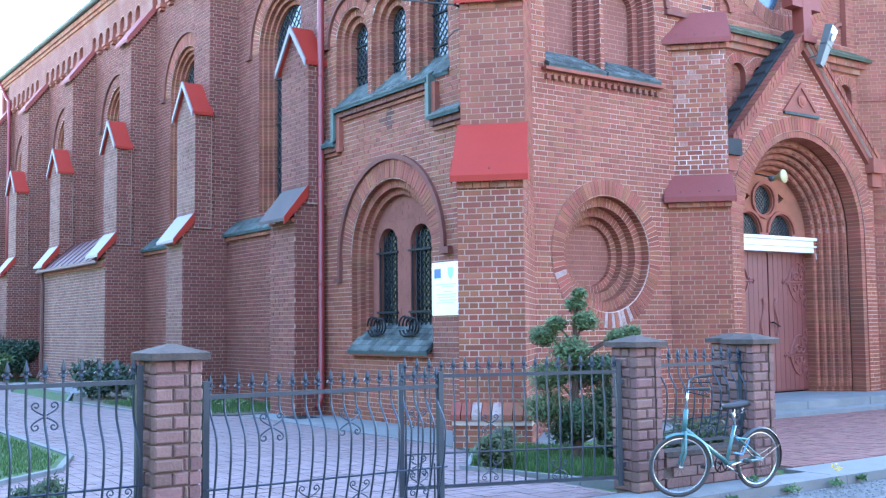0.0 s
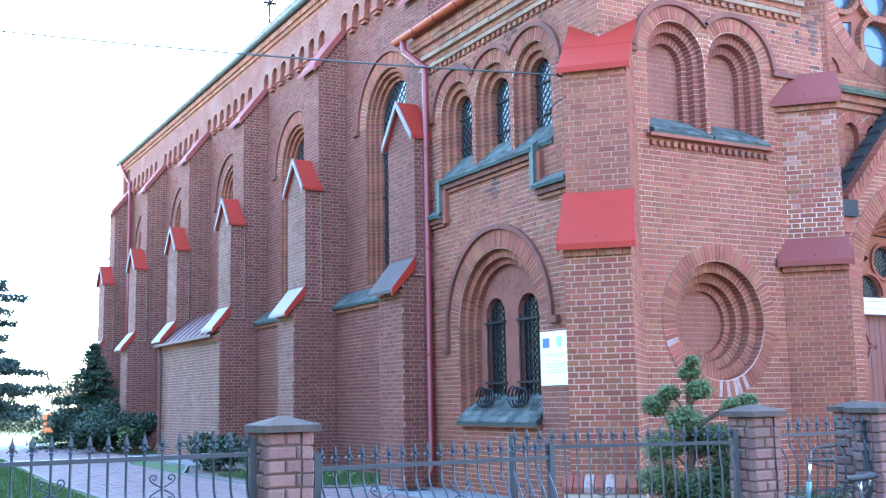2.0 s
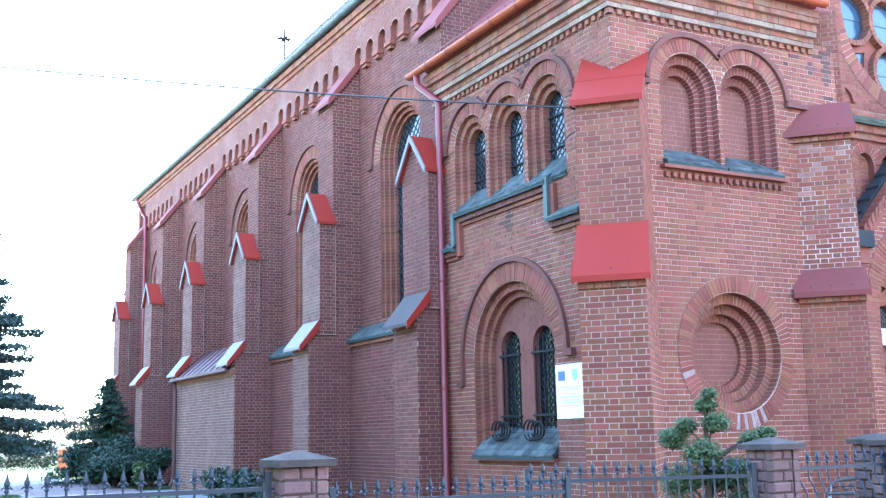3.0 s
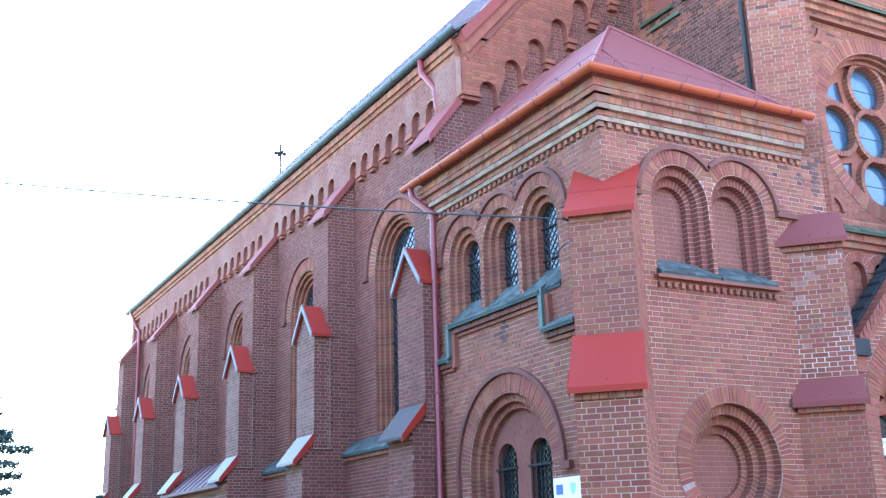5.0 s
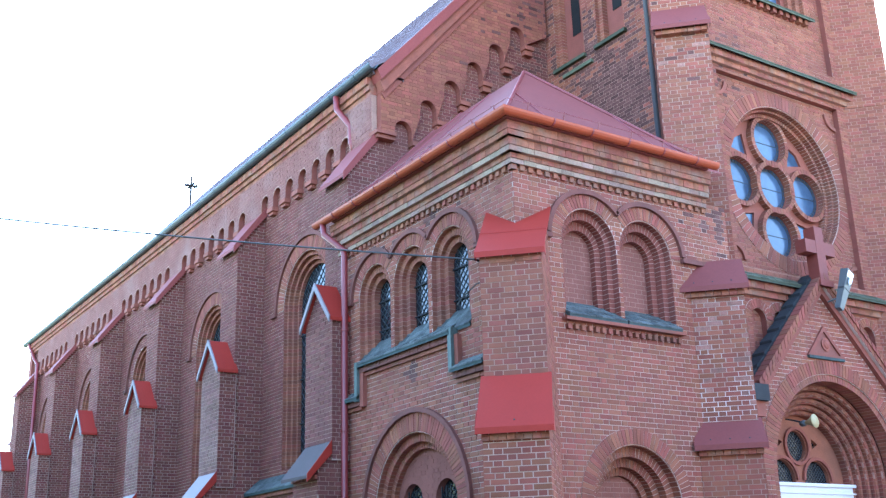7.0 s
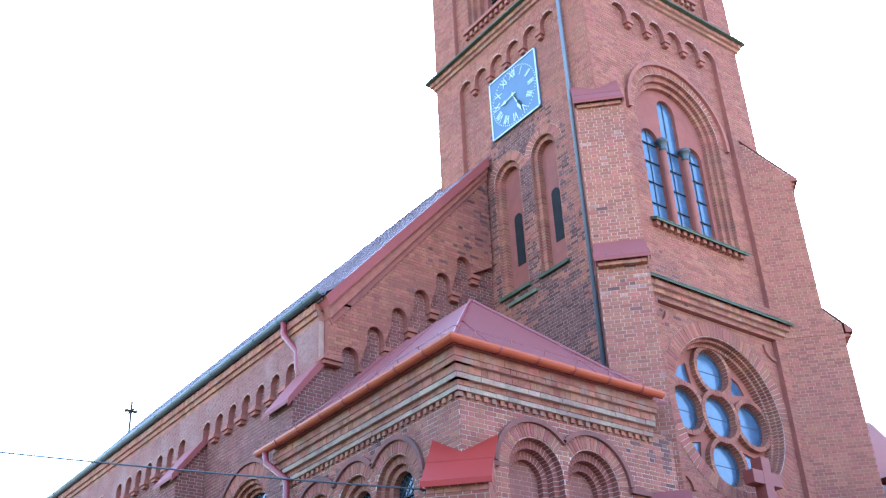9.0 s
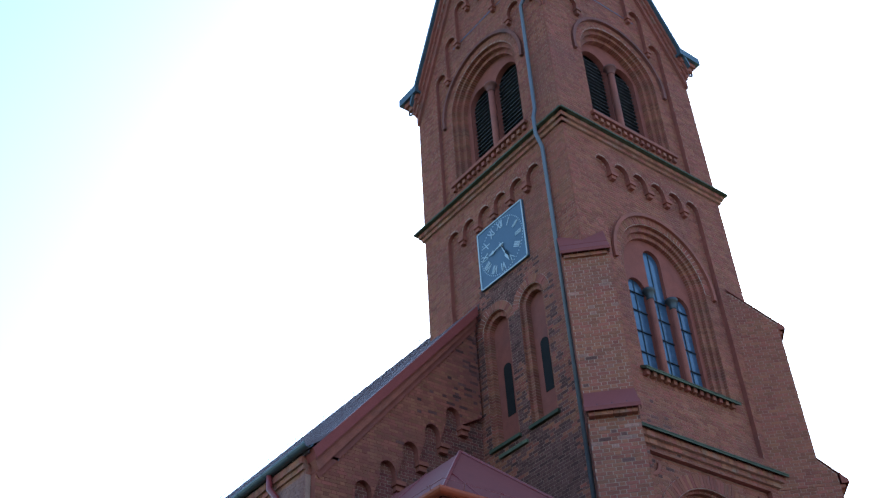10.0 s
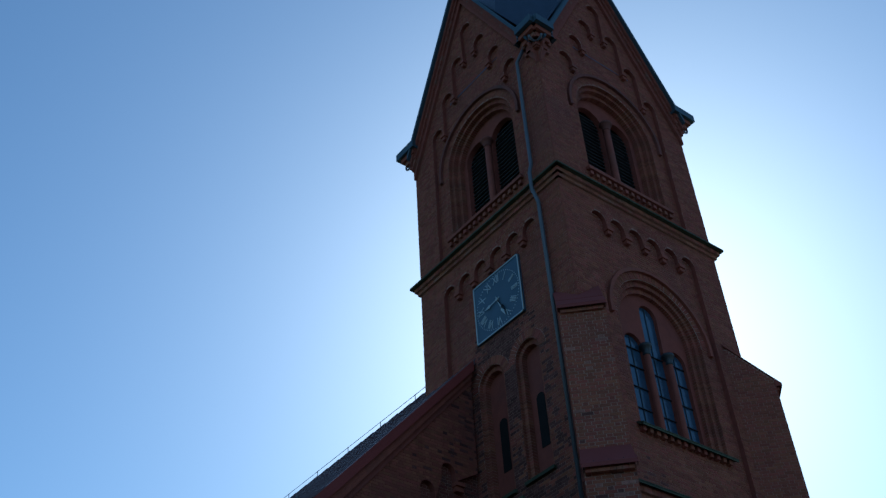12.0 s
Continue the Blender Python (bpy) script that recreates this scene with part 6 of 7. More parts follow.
# concrete apron along the walls
sheet("apron", [(8.36, 11.4), (9.6, 12.2), (9.6, 17.6), (9.1, 18.4), (8.36, 18.4)], 0.012, CONCRETE, "pale concrete apron along the church wall", "pavement")
sheet("apron", [(9.64, 10.72), (10.5, 11.0), (13.0, 11.35), (12.9, 12.14), (9.62, 12.14), (9.2, 11.0)], 0.03, CONCRETE, "pale concrete apron along the church wall", "pavement")
sheet("apron", [(8.05, 27.8), (9.0, 27.8), (9.0, 35.0), (8.05, 35.0)], 0.012, CONCRETE, "pale concrete apron along the church wall", "pavement")
sheet("flower_bed", [(7.35, 19.2), (8.4, 18.45), (9.1, 18.45), (10.2, 18.5), (10.2, 28.4), (8.0, 27.8), (7.05, 24.5)], 0.02, SOIL, "planted bed of dark soil along the nave", "flower bed")
bed_r = [(7.25, 9.85), (7.78, 7.75), (9.6, 7.9), (9.9, 9.2), (12.8, 11.2), (10.2, 12.1), (9.2, 11.0), (8.35, 11.3)]
sheet("flower_bed", bed_r, 0.02, TURF, "grassy bed with shrubs before the church wall", "flower bed")


def kerb_run(pts, w, h, z0, label, name="kerbstone", piece=1.0):
    """Kerbstones laid end to end along a line."""
    grp = tagged(new("kerb"), label, "kerb", kind="structure")
    for a, b in zip(pts, pts[1:]):
        a, b = Vector((*a, 0)), Vector((*b, 0))
        d = b - a
        n = max(1, round(d.length / piece))
        s = Vector((-d.y, d.x, 0)).normalized() * w
        for i in range(n):
            p, q = a + d * (i / n) + d.normalized() * 0.004, a + d * ((i + 1) / n) - d.normalized() * 0.004
            e = 0.012
            up = lambda v, z: (v.x, v.y, z)
            make(name, Mesh().quad_box([up(p, z0), up(q, z0), up(q + s, z0), up(p + s, z0), up(p + s * (e / w), h), up(q + s * (e / w), h), up(q + s * (1 - e / w), h), up(p + s * (1 - e / w), h)]), CONCRETE, grp)
    return grp


kerb_run([(-4, 6.84), (24, 6.84)], 0.14, 0.0, -0.3, "worn concrete kerb between road and pavement")
kerb_run([(-3, 11.62), (2.55, 11.72), (3.5, 12.5), (4.0, 13.8), (4.05, 17.0), (4.0, 24.0), (4.5, 35.0), (-3, 36.1)], 0.1, 0.05, -0.2, "pale kerbstones round the lawn", piece=0.5)
kerb_run([(7.12, 9.85), (7.65, 7.75)], 0.08, 0.04, -0.2, "pale edging stones of the bed", piece=0.5)
kerb_run([(8.38, 11.25), (7.2, 9.85)], 0.08, 0.04, -0.2, "pale edging stones of the bed", piece=0.5)
kerb_run([(7.3, 19.15), (6.95, 24.5), (8.0, 27.75)], 0.08, 0.04, -0.2, "pale edging stones of the bed", piece=0.5)
sheet("pavement", [(-4, 6.99), (9.9, 6.99), (9.9, 7.28), (7.3, 7.49), (-4, 7.49)], -0.005, CONCRETE, "cracked concrete pavement strip", "pavement")
paving("entrance_paving", [(10.1, 7.6), (24, 7.6), (24, 11.55), (13.4, 11.55), (13.0, 11.3), (10.2, 8.9)], PAVER_RED, PAVER_RED_OB, "brick-red concrete block paving before the portal", lambda x, y: 10.0 < x < 14 and 7.7 < y < 10.2)
sheet("pavement", [(9.92, 6.99), (24, 6.99), (24, 7.58), (9.92, 7.58)], -0.005, CONCRETE, "pale concrete edging strip before the portal", "pavement")
sheet("pavement", [(13.42, 11.57), (24, 11.57), (24, 12.0), (14.0, 12.0)], 0.0, CONCRETE, "pale concrete edging strip before the portal", "pavement")
st = tagged(new("entrance_step"), "pale worn concrete entrance step", "step", kind="structure")
for a, b in ((14.75, 16.4), (16.42, 18.3), (18.32, 21.2)):
    make("step_slab", Mesh().box(a, b, 11.98, 12.86, -0.2, 0.2), CONCRETE, st)
make("lower_slab", Mesh().box(14.0, 23.9, 11.6, 11.976, -0.2, 0.06), CONCRETE, st)
make("landing", Mesh().box(15.4, 20.2, 12.86, 13.9, -0.2, 0.196), CONCRETE, st)


def grass(poly, count, h, name="grass"):
    m = Mesh()
    us, vs = [p[0] for p in poly], [p[1] for p in poly]
    rng = random.Random(5)
    k = 0
    while k < count:
        x, y = rng.uniform(min(us), max(us)), rng.uniform(min(vs), max(vs))
        c = crossings(poly, y)
        if not any(c[i] < x < c[i + 1] for i in range(0, len(c) - 1, 2)):
            continue
        a, hh = rng.uniform(0, 6.28), h * rng.uniform(0.5, 1.2)
        dx, dy = math.cos(a) * 0.008, math.sin(a) * 0.008
        lx, ly = rng.uniform(-0.03, 0.03), rng.uniform(-0.03, 0.03)
        j = len(m.v)
        m.v += [(x - dx, y - dy, 0.01), (x + dx, y + dy, 0.01), (x + lx, y + ly, hh)]
        m.f.append((j, j + 1, j + 2))
        k += 1
    return tagged(make(name, m, GRASS), "short bright green grass", "grass", kind="stuff")


grass([(-2, 11.9), (2.5, 12.0), (3.4, 12.7), (3.8, 13.8), (3.85, 17.0), (-1, 17.0)], 26000, 0.09)
grass([(1.5, 17.0), (3.85, 17.0), (3.8, 24.0), (4.3, 34.8), (2.5, 34.8)], 26000, 0.1)
grass([(7.3, 9.85), (7.82, 7.8), (9.5, 8.0), (9.8, 9.2), (9.2, 10.6), (8.4, 11.2)], 16000, 0.11)
grass([(7.6, 19.2), (9.0, 18.6), (9.9, 19.5), (9.9, 23), (7.3, 23.5)], 5000, 0.14)


# ---- plants ----
def leaf_cloud(rng, m, c, r, n, size, flat=1.0):
    for _ in range(n):
        while True:
            p = Vector((rng.uniform(-1, 1), rng.uniform(-1, 1), rng.uniform(-1, 1)))
            if 0.25 < p.length < 1:
                break
        p = p * (0.55 + 0.45 * rng.random())
        q = Vector(c) + Vector((p.x * r, p.y * r, p.z * r * flat))
        d = Vector((rng.gauss(0, 1), rng.gauss(0, 1), rng.gauss(0.5, 1))).normalized() * size * rng.uniform(0.6, 1.5)
        s = d.orthogonal().normalized() * size * 0.32
        j = len(m.v)
        m.v += [tuple(q - s), tuple(q + s), tuple(q + d + s * 0.4), tuple(q + d - s * 0.4)]
        m.f.append((j, j + 1, j + 2, j + 3))


def shrub(name, at, r, h, n, mat, label, size=0.04, seed=1, clumps=9, cat="shrub"):
    rng = random.Random(seed)
    t = thing(name, at, label, cat)
    m = Mesh()
    for _ in range(clumps):
        a, k = rng.uniform(0, 6.28), rng.random() ** 0.5 * 0.62
        z = rng.uniform(0.3, 0.75) * h
        rr = r * rng.uniform(0.36, 0.55)
        leaf_cloud(rng, m, (r * k * math.cos(a), r * k * math.sin(a), z), rr, n // clumps, size, min(1.0, h / r * 0.7))
    tagged(make("foliage", m, mat, t), kind="stuff")
    for _ in range(4):
        a = rng.uniform(0, 6.28)
        make("stem", Mesh().tube([(0.03 * math.cos(a), 0.03 * math.sin(a), -0.05), (r * 0.4 * math.cos(a), r * 0.4 * math.sin(a), h * 0.6)], 0.018, 5, taper=0.4), BARK, t)
    return t


def topiary(at):
    """A cloud-pruned juniper: bent trunk, limbs and separate pads."""
    rng = random.Random(11)
    t = thing("juniper_tree", at, "cloud-pruned juniper with a bare twisted trunk and green pads", "tree")
    make("trunk", Mesh().tube([(0, 0, -0.05), (0.04, 0.02, 0.4), (-0.02, 0.0, 0.8), (0.05, 0, 1.2), (0.0, 0.0, 1.55), (0.03, 0, 1.85)], 0.06, 8, taper=0.35), BARK, t)
    pads = [(-0.35, 0.1, 0.62, 0.34), (0.1, -0.1, 0.55, 0.36), (0.4, 0.0, 0.75, 0.34), (-0.3, 0.0, 1.0, 0.3), (0.12, 0.1, 1.05, 0.33), (0.31, -0.1, 1.1, 0.28), (-0.05, -0.1, 1.3, 0.28),
            (-0.38, 0.05, 1.48, 0.2), (-0.22, 0.0, 1.62, 0.15), (0.12, 0, 1.66, 0.2), (0.02, 0.05, 1.85, 0.15), (0.06, 0, 1.98, 0.1), (0.5, -0.1, 1.45, 0.17), (0.66, -0.05, 1.52, 0.13), (-0.1, 0.1, 0.35, 0.3), (0.35, 0.05, 0.4, 0.28)]
    ux, uy = 0.74, -0.67
    for i, (a, b, z, r) in enumerate(pads):
        c = (a * ux + b * 0.67, a * uy + b * 0.74, z)
        m = Mesh()
        leaf_cloud(rng, m, c, r * 1.05, int(9500 * r), 0.03, 0.72)
        tagged(make("foliage_pad", m, LEAF_LIGHT if z > 1.4 or i % 3 == 0 else LEAF, t), kind="stuff")
        make("limb", Mesh().tube([(0.0, 0, max(0.2, z - 0.3)), (c[0] * 0.5, c[1] * 0.5, z - 0.12), c], 0.02, 5, taper=0.5), BARK, t)


def spruce(at, h, r, seed, label, mat, z=0.25, needles=22, size=0.075):
    """A fir with whorls of drooping boughs."""
    rng = random.Random(seed)
    t = thing("spruce_tree", at, label, "tree")
    make("trunk", Mesh().tube([(0, 0, -0.1), (0, 0, h)], 0.022 * h, 8, taper=0.15), BARK, t)
    m = Mesh()
    while z < h * 0.98:
        rr = r * (1 - z / h) + 0.1
        for k in range(9):
            a = rng.uniform(0, 6.28)
            L, dz = rr * rng.uniform(0.7, 1.12), rng.uniform(-0.16, 0.16)
            for i in range(int(3 + L * 5)):
                f = (i + 0.6) / int(3 + L * 5)
                leaf_cloud(rng, m, (math.cos(a) * L * f, math.sin(a) * L * f, z + dz - 0.25 * L * f + 0.12 * L * f * f), 0.16 + 0.1 * (1 - f), needles, size, 0.45)
        z += 0.13 + 0.03 * h / 4
    tagged(make("foliage", m, mat, t), kind="stuff")


topiary((8.6, 9.5, 0.0))
shrub("box_shrub", (7.5, 9.56, 0), 0.38, 0.5, 5200, LEAF_YELLOW, "small round shrub with yellowish tips", 0.035, 3)
shrub("low_juniper", (8.9, 9.1, 0), 0.42, 0.42, 2600, LEAF, "low spreading juniper in the bed", 0.045, 4)
shrub("low_juniper", (9.12, 8.2, 0), 0.48, 0.66, 3400, LEAF_YELLOW, "low olive-green shrub behind the fence", 0.045, 6)
shrub("box_shrub", (2.3, 8.55, 0), 0.34, 0.5, 5200, LEAF, "round dark box shrub behind the fence", 0.03, 7)
shrub("low_juniper", (7.9, 25.2, 0), 0.95, 0.95, 4200, LEAF_DARK, "spreading dark juniper beside the nave", 0.09, 8)
shrub("low_juniper", (8.6, 23.6, 0), 0.7, 0.75, 3000, LEAF_DARK, "spreading dark juniper beside the nave", 0.09, 9)
for i, (x, y, r, h) in enumerate(((7.9, 38.2, 1.25, 1.15), (8.3, 40.2, 1.3, 1.9), (7.9, 42.0, 1.3, 1.7), (8.7, 36.6, 0.8, 1.5))):
    shrub("evergreen_shrub", (x, y, 0), r, h, 11000, LEAF_DARK, "dense dark evergreen shrub beside the nave", 0.085, 20 + i, 16)
shrub("thuja", (8.1, 35.6, 0), 0.28, 1.1, 1200, LEAF_LIGHT, "small pale green pointed conifer", 0.07, 30)
spruce((8.45, 42.6, 0), 3.9, 2.5, 41, "dark spruce at the far end of the nave", LEAF_DARK)
spruce((0.95, 17.6, 0), 6.4, 2.6, 42, "blue-green spruce on the lawn", LEAF_BLUE, 1.7, 85, 0.056)
for i in range(7):
    rng = random.Random(60 + i)
    m = Mesh()
    for k in range(5):
        a = rng.uniform(-0.25, 0.25)
        leaf_cloud(rng, m, (8.2 + rng.uniform(-0.5, 1.2), 20 + 0.5 * i + rng.uniform(-0.2, 0.2), 0.14), 0.12, 16, 0.06)
    tagged(make("bedding_plant", m, LEAF_LIGHT), "low leafy bedding plants along the church wall", "plant", "bedding plants", "stuff")

# far woods beyond the churchyard, bare and pale
def bare_tree(at, h, seed):
    rng = random.Random(seed)
    m = Mesh()

    def grow(p, d, L, r, depth):
        q = p + d * L
        m.tube([p, q], r, 4, taper=0.6)
        if depth == 0:
            return
        for _ in range(4 if depth > 1 else 5):
            e = (d + Vector((rng.gauss(0, 0.55), rng.gauss(0, 0.55), rng.gauss(0.12, 0.3)))).normalized()
            grow(p + d * L * rng.uniform(0.45, 1.0), e, L * rng.uniform(0.55, 0.75), r * 0.5, depth - 1)
    grow(Vector((0, 0, -0.2)), Vector((0, 0, 1)), h * 0.36, 0.1, 4)
    t = thing("bare_tree", at, "bare pale spring tree with fine twigs", "tree", "far bare trees")
    tagged(make("branchwork", m, TWIG, t), kind="stuff")
    return t


base_trees = [bare_tree((6, 76, 0), 5.5, 71), bare_tree((10, 80, 0), 5.0, 72), bare_tree((13, 74, 0), 4.6, 73)]
rng = random.Random(4)
for i in range(44):
    copy_thing(base_trees[i % 3], pose(-3 + 0.5 * i + rng.uniform(-0.6, 0.6), 70 + rng.uniform(0, 18), 0, 0, 0, rng.uniform(0, 360)))
hedge = Mesh()
for i in range(34):
    leaf_cloud(rng, hedge, (-12 + 0.95 * i, 67 + rng.uniform(-0.5, 0.5), 0.75), 1.0, 1500, 0.13, 0.9)
tagged(make("far_hedge", hedge, LEAF_DARK), "dark evergreen hedge at the end of the drive", "hedge", kind="stuff")
gp = thing("gate_post", (10.4, 64.5, 0), "orange brick gate post at the end of the drive", "gate post")
make("post_shaft", Mesh().box(-0.26, 0.26, -0.26, 0.26, -0.1, 1.15), ORANGE, gp)
make("post_cap", Mesh().quad_box([(-0.31, -0.31, 1.15), (0.31, -0.31, 1.15), (0.31, 0.31, 1.15), (-0.31, 0.31, 1.15), (-0.1, -0.1, 1.32), (0.1, -0.1, 1.32), (0.1, 0.1, 1.32), (-0.1, 0.1, 1.32)]), ORANGE, gp)

# ---- fence, gate, pillars ----
def pillar(at, h=1.385, w=0.35):
    """A pillar of split concrete blocks under a shallow pyramid cap."""
    t = thing("fence_pillar", (*at, 0), "pinkish split-block pillar with a concrete cap", "pillar", "fence pillars")
    make("core", Mesh().box(-w / 2 + 0.02, w / 2 - 0.02, -w / 2 + 0.02, w / 2 - 0.02, -0.1, h - 0.02), MORTAR_DARK, t)
    n = round(h / 0.102)
    c = h / n
    for r in range(n):
        z0, z1 = r * c + 0.006, (r + 1) * c - 0.006
        a = -w / 2 + w * (0.38 if r % 2 else 0.62)
        for side in range(4):
            for p, q in ((-w / 2, a - 0.006), (a + 0.006, w / 2 - 0.1)):
                j = random.uniform(-0.004, 0.008)
                o = w / 2 + j
                b = 0.012
                blk = Mesh()
                pts = [(p, -o + 0.09, z0), (q, -o + 0.09, z0), (q, -o + 0.09, z1), (p, -o + 0.09, z1), (p + b, -o, z0 + b), (q - b, -o, z0 + b), (q - b, -o, z1 - b), (p + b, -o, z1 - b)]
                # an outer rim between the joint and the rough face
                blk.v = [(p, -o + 0.09, z0), (q, -o + 0.09, z0), (q, -o + 0.09, z1), (p, -o + 0.09, z1), (p, -o + b, z0), (q, -o + b, z0), (q, -o + b, z1), (p, -o + b, z1)] + pts[4:]
                blk.f = [(0, 1, 5, 4), (1, 2, 6, 5), (2, 3, 7, 6), (3, 0, 4, 7), (4, 5, 9, 8), (5, 6, 10, 9), (6, 7, 11, 10), (7, 4, 8, 11), (8, 9, 10, 11)]
                ca, sa = math.cos(side * math.pi / 2), math.sin(side * math.pi / 2)
                blk.v = [(x * ca - y * sa, x * sa + y * ca, z) for x, y, z in blk.v]
                make("block", blk, BLOCK, t)
    e = w / 2 + 0.045
    make("cap", Mesh().quad_box([(-e, -e, h), (e, -e, h), (e, e, h), (-e, e, h), (-e, -e, h + 0.05), (e, -e, h + 0.05), (e, e, h + 0.05), (-e, e, h + 0.05)])
         .quad_box([(-e, -e, h + 0.05), (e, -e, h + 0.05), (e, e, h + 0.05), (-e, e, h + 0.05), (-0.03, -0.03, h + 0.112), (0.03, -0.03, h + 0.112), (0.03, 0.03, h + 0.112), (-0.03, 0.03, h + 0.112)]), CAPSTONE, t, "weathered concrete cap")
    return t


def spear():
    """A forged spearhead with two side barbs."""
    m = Mesh().lathe((0, 0, 0), [(0.008, 0.0), (0.022, 0.012), (0.01, 0.03), (0.023, 0.062), (0.019, 0.085), (0.0012, 0.145)], 6)
    m.tube([(0.0, 0, 0.03), (0.026, 0, 0.042), (0.04, 0, 0.026)], 0.009, 4)
    m.tube([(0.0, 0, 0.03), (-0.026, 0, 0.042), (-0.04, 0, 0.026)], 0.009, 4)
    return m


SPEAR = bpy.data.meshes.new("spearhead")
_s = spear()
SPEAR.from_pydata(_s.v, [], _s.f)
SPEAR.materials.append(FENCE)


def bulge(s, top):
    """How far a bar swells out at the share s of its height: straight down to top, a quick curve, then a long belly."""
    u = max(0.0, min(1.0, (top - s) / 0.26))
    return u * u * (3 - 2 * u) * math.sin(math.pi / 2 * min(1.0, s / (top - 0.3)))


def panel(name, p, q, z0, ztop, bars, bow, label, cat, group="", posts=True, scrolls=(), twist=True):
    """An iron fence panel from p to q: posts, rails, bowed bars with spearheads, scrolls."""
    p, q = Vector((*p, 0)), Vector((*q, 0))
    L = (q - p).length
    t = thing(name, p, label, cat, group)
    t.rotation_euler = (0, 0, math.atan2(q.y - p.y, q.x - p.x))
    make("top_rail", Mesh().box(0, L, -0.016, 0.016, ztop - 0.016, ztop + 0.016), FENCE, t)
    make("bottom_rail", Mesh().box(0, L, -0.016, 0.016, z0 - 0.016, z0 + 0.016), FENCE, t)
    if name == "gate_leaf":
        for z in (z0 + 0.12, ztop - 0.1):
            make("hinge", Mesh().box(-0.11, 0.03, -0.012, 0.012, z - 0.02, z + 0.02), FENCE, t)
        make("drop_bolt", Mesh().tube([(L - 0.06, 0.03, 0.45), (L - 0.06, 0.03, -0.02)], 0.008, 6), FENCE, t)
    else:
        for z in (z0 + 0.1, ztop):
            make("wall_tie", Mesh().box(-0.07, L + 0.07, -0.008, 0.008, z - 0.008, z + 0.008), FENCE, t)
    if posts:
        for x in (0.02, L - 0.02):
            make("post", Mesh().box(x - 0.024, x + 0.024, -0.024, 0.024, max(0.02, z0 - 0.08), ztop + 0.12), FENCE, t)
    make("mid_rail", Mesh().tube([(0, -0.0 - bow * 0.55, z0 + (ztop - z0) * 0.3), (L, -bow * 0.55, z0 + (ztop - z0) * 0.3)], 0.009, 6), FENCE, t)
    H = ztop - z0
    top = 0.8 if z0 == 0.2 else 0.92
    for i in range(bars):
        x = L * (i + 0.5) / bars
        zs = np.linspace(0, 1, 21)
        prof = []
        for s in zs:
            b = bow * bulge(s, top)
            prof.append((x, -b, z0 + H * s))
        prof.append((x, 0, ztop + 0.05))
        make("bar", Mesh().tube(prof, 0.009, 5), FENCE, t)
        o = new("spearhead", SPEAR)
        o.parent = t
        o.location = (x, 0, ztop + 0.045)
        o.scale = (0.85, 0.85, 0.9)
    for fx, fz, size in scrolls:
        x = L * (math.floor(fx * bars) + 0.5) / bars
        b = bow * bulge(fz, top)
        for flip in (1, -1):
            for s in (1, -1):
                pts = [(x + flip * size * (0.12 + 0.75 * math.sin(u * 1.6)), -b - 0.012, z0 + H * fz + s * size * (0.08 + 0.62 * u)) for u in np.linspace(0, 1, 7)]
                c = (pts[-1][0] - flip * size * 0.28, pts[-1][2])
                pts += [(c[0] + flip * size * 0.28 * math.cos(k * 0.55) * (1 - k / 14), -b - 0.012, c[1] + s * size * 0.28 * math.sin(k * 0.55) * (1 - k / 14)) for k in range(1, 12)]
                make("scroll", Mesh().tube(pts, 0.006, 5), FENCE, t)
    return t


P1, P2, P3, P4 = (2.85, 7.5), (7.59, 7.5), (9.31, 7.5), (9.98, 8.3)
for p in (P1, P2, P3, P4):
    pillar(p)
panel("fence_panel", (-2.0, 7.5), (0.3, 7.5), 0.2, 1.232, 19, 0.13, "grey-blue iron fence panel with bowed bars and spearheads", "fence", "fence panels", True, ((0.3, 0.8, 0.1), (0.7, 0.2, 0.1)))
panel("fence_panel", (0.32, 7.5), (2.64, 7.5), 0.2, 1.232, 19, 0.13, "grey-blue iron fence panel with bowed bars and spearheads", "fence", "fence panels", True, ((0.72, 0.8, 0.1), (0.6, 0.2, 0.1), (0.9, 0.2, 0.1), (0.4, 0.8, 0.1)))
panel("gate_leaf", (3.1, 7.5), (5.24, 7.48), 0.14, 1.1, 19, 0.13, "grey-blue iron gate leaf with bowed bars, closed", "gate", "gate leaves", True, ((0.24, 0.75, 0.11), (0.56, 0.75, 0.11), (0.4, 0.16, 0.1), (0.62, 0.16, 0.1), (0.85, 0.18, 0.1)))
panel("gate_leaf", (7.38, 7.52), (5.3, 8.25), 0.14, 1.15, 19, -0.03, "grey-blue iron gate leaf standing ajar", "gate", "gate leaves", True, ((0.3, 0.1, 0.09), (0.6, 0.55, 0.09), (0.62, 0.12, 0.09), (0.9, 0.62, 0.09), (0.9, 0.2, 0.09)))
panel("fence_panel", (7.85, 7.5), (9.17, 7.5), 0.42, 1.195, 10, 0.09, "grey-blue iron fence panel on a low block wall", "fence", "fence panels", True, ((0.45, 0.7, 0.08), (0.55, 0.2, 0.08), (0.85, 0.2, 0.08)))
lw = thing("low_wall", (7.83, 7.5, 0), "low wall of pinkish split blocks under the fence", "wall")
make("core", Mesh().box(0, 1.36, -0.1, 0.1, -0.1, 0.3), MORTAR_DARK, lw)
for r in range(3):
    for i in range(4):
        a = 0.004 + 0.34 * i + (0.1 if r % 2 else 0)
        make("block", Mesh().box(a + 0.004, min(a + 0.33, 1.355), -0.135 - random.uniform(0, 0.008), -0.09, 0.1 * r + 0.006, 0.1 * r + 0.094), BLOCK, lw)
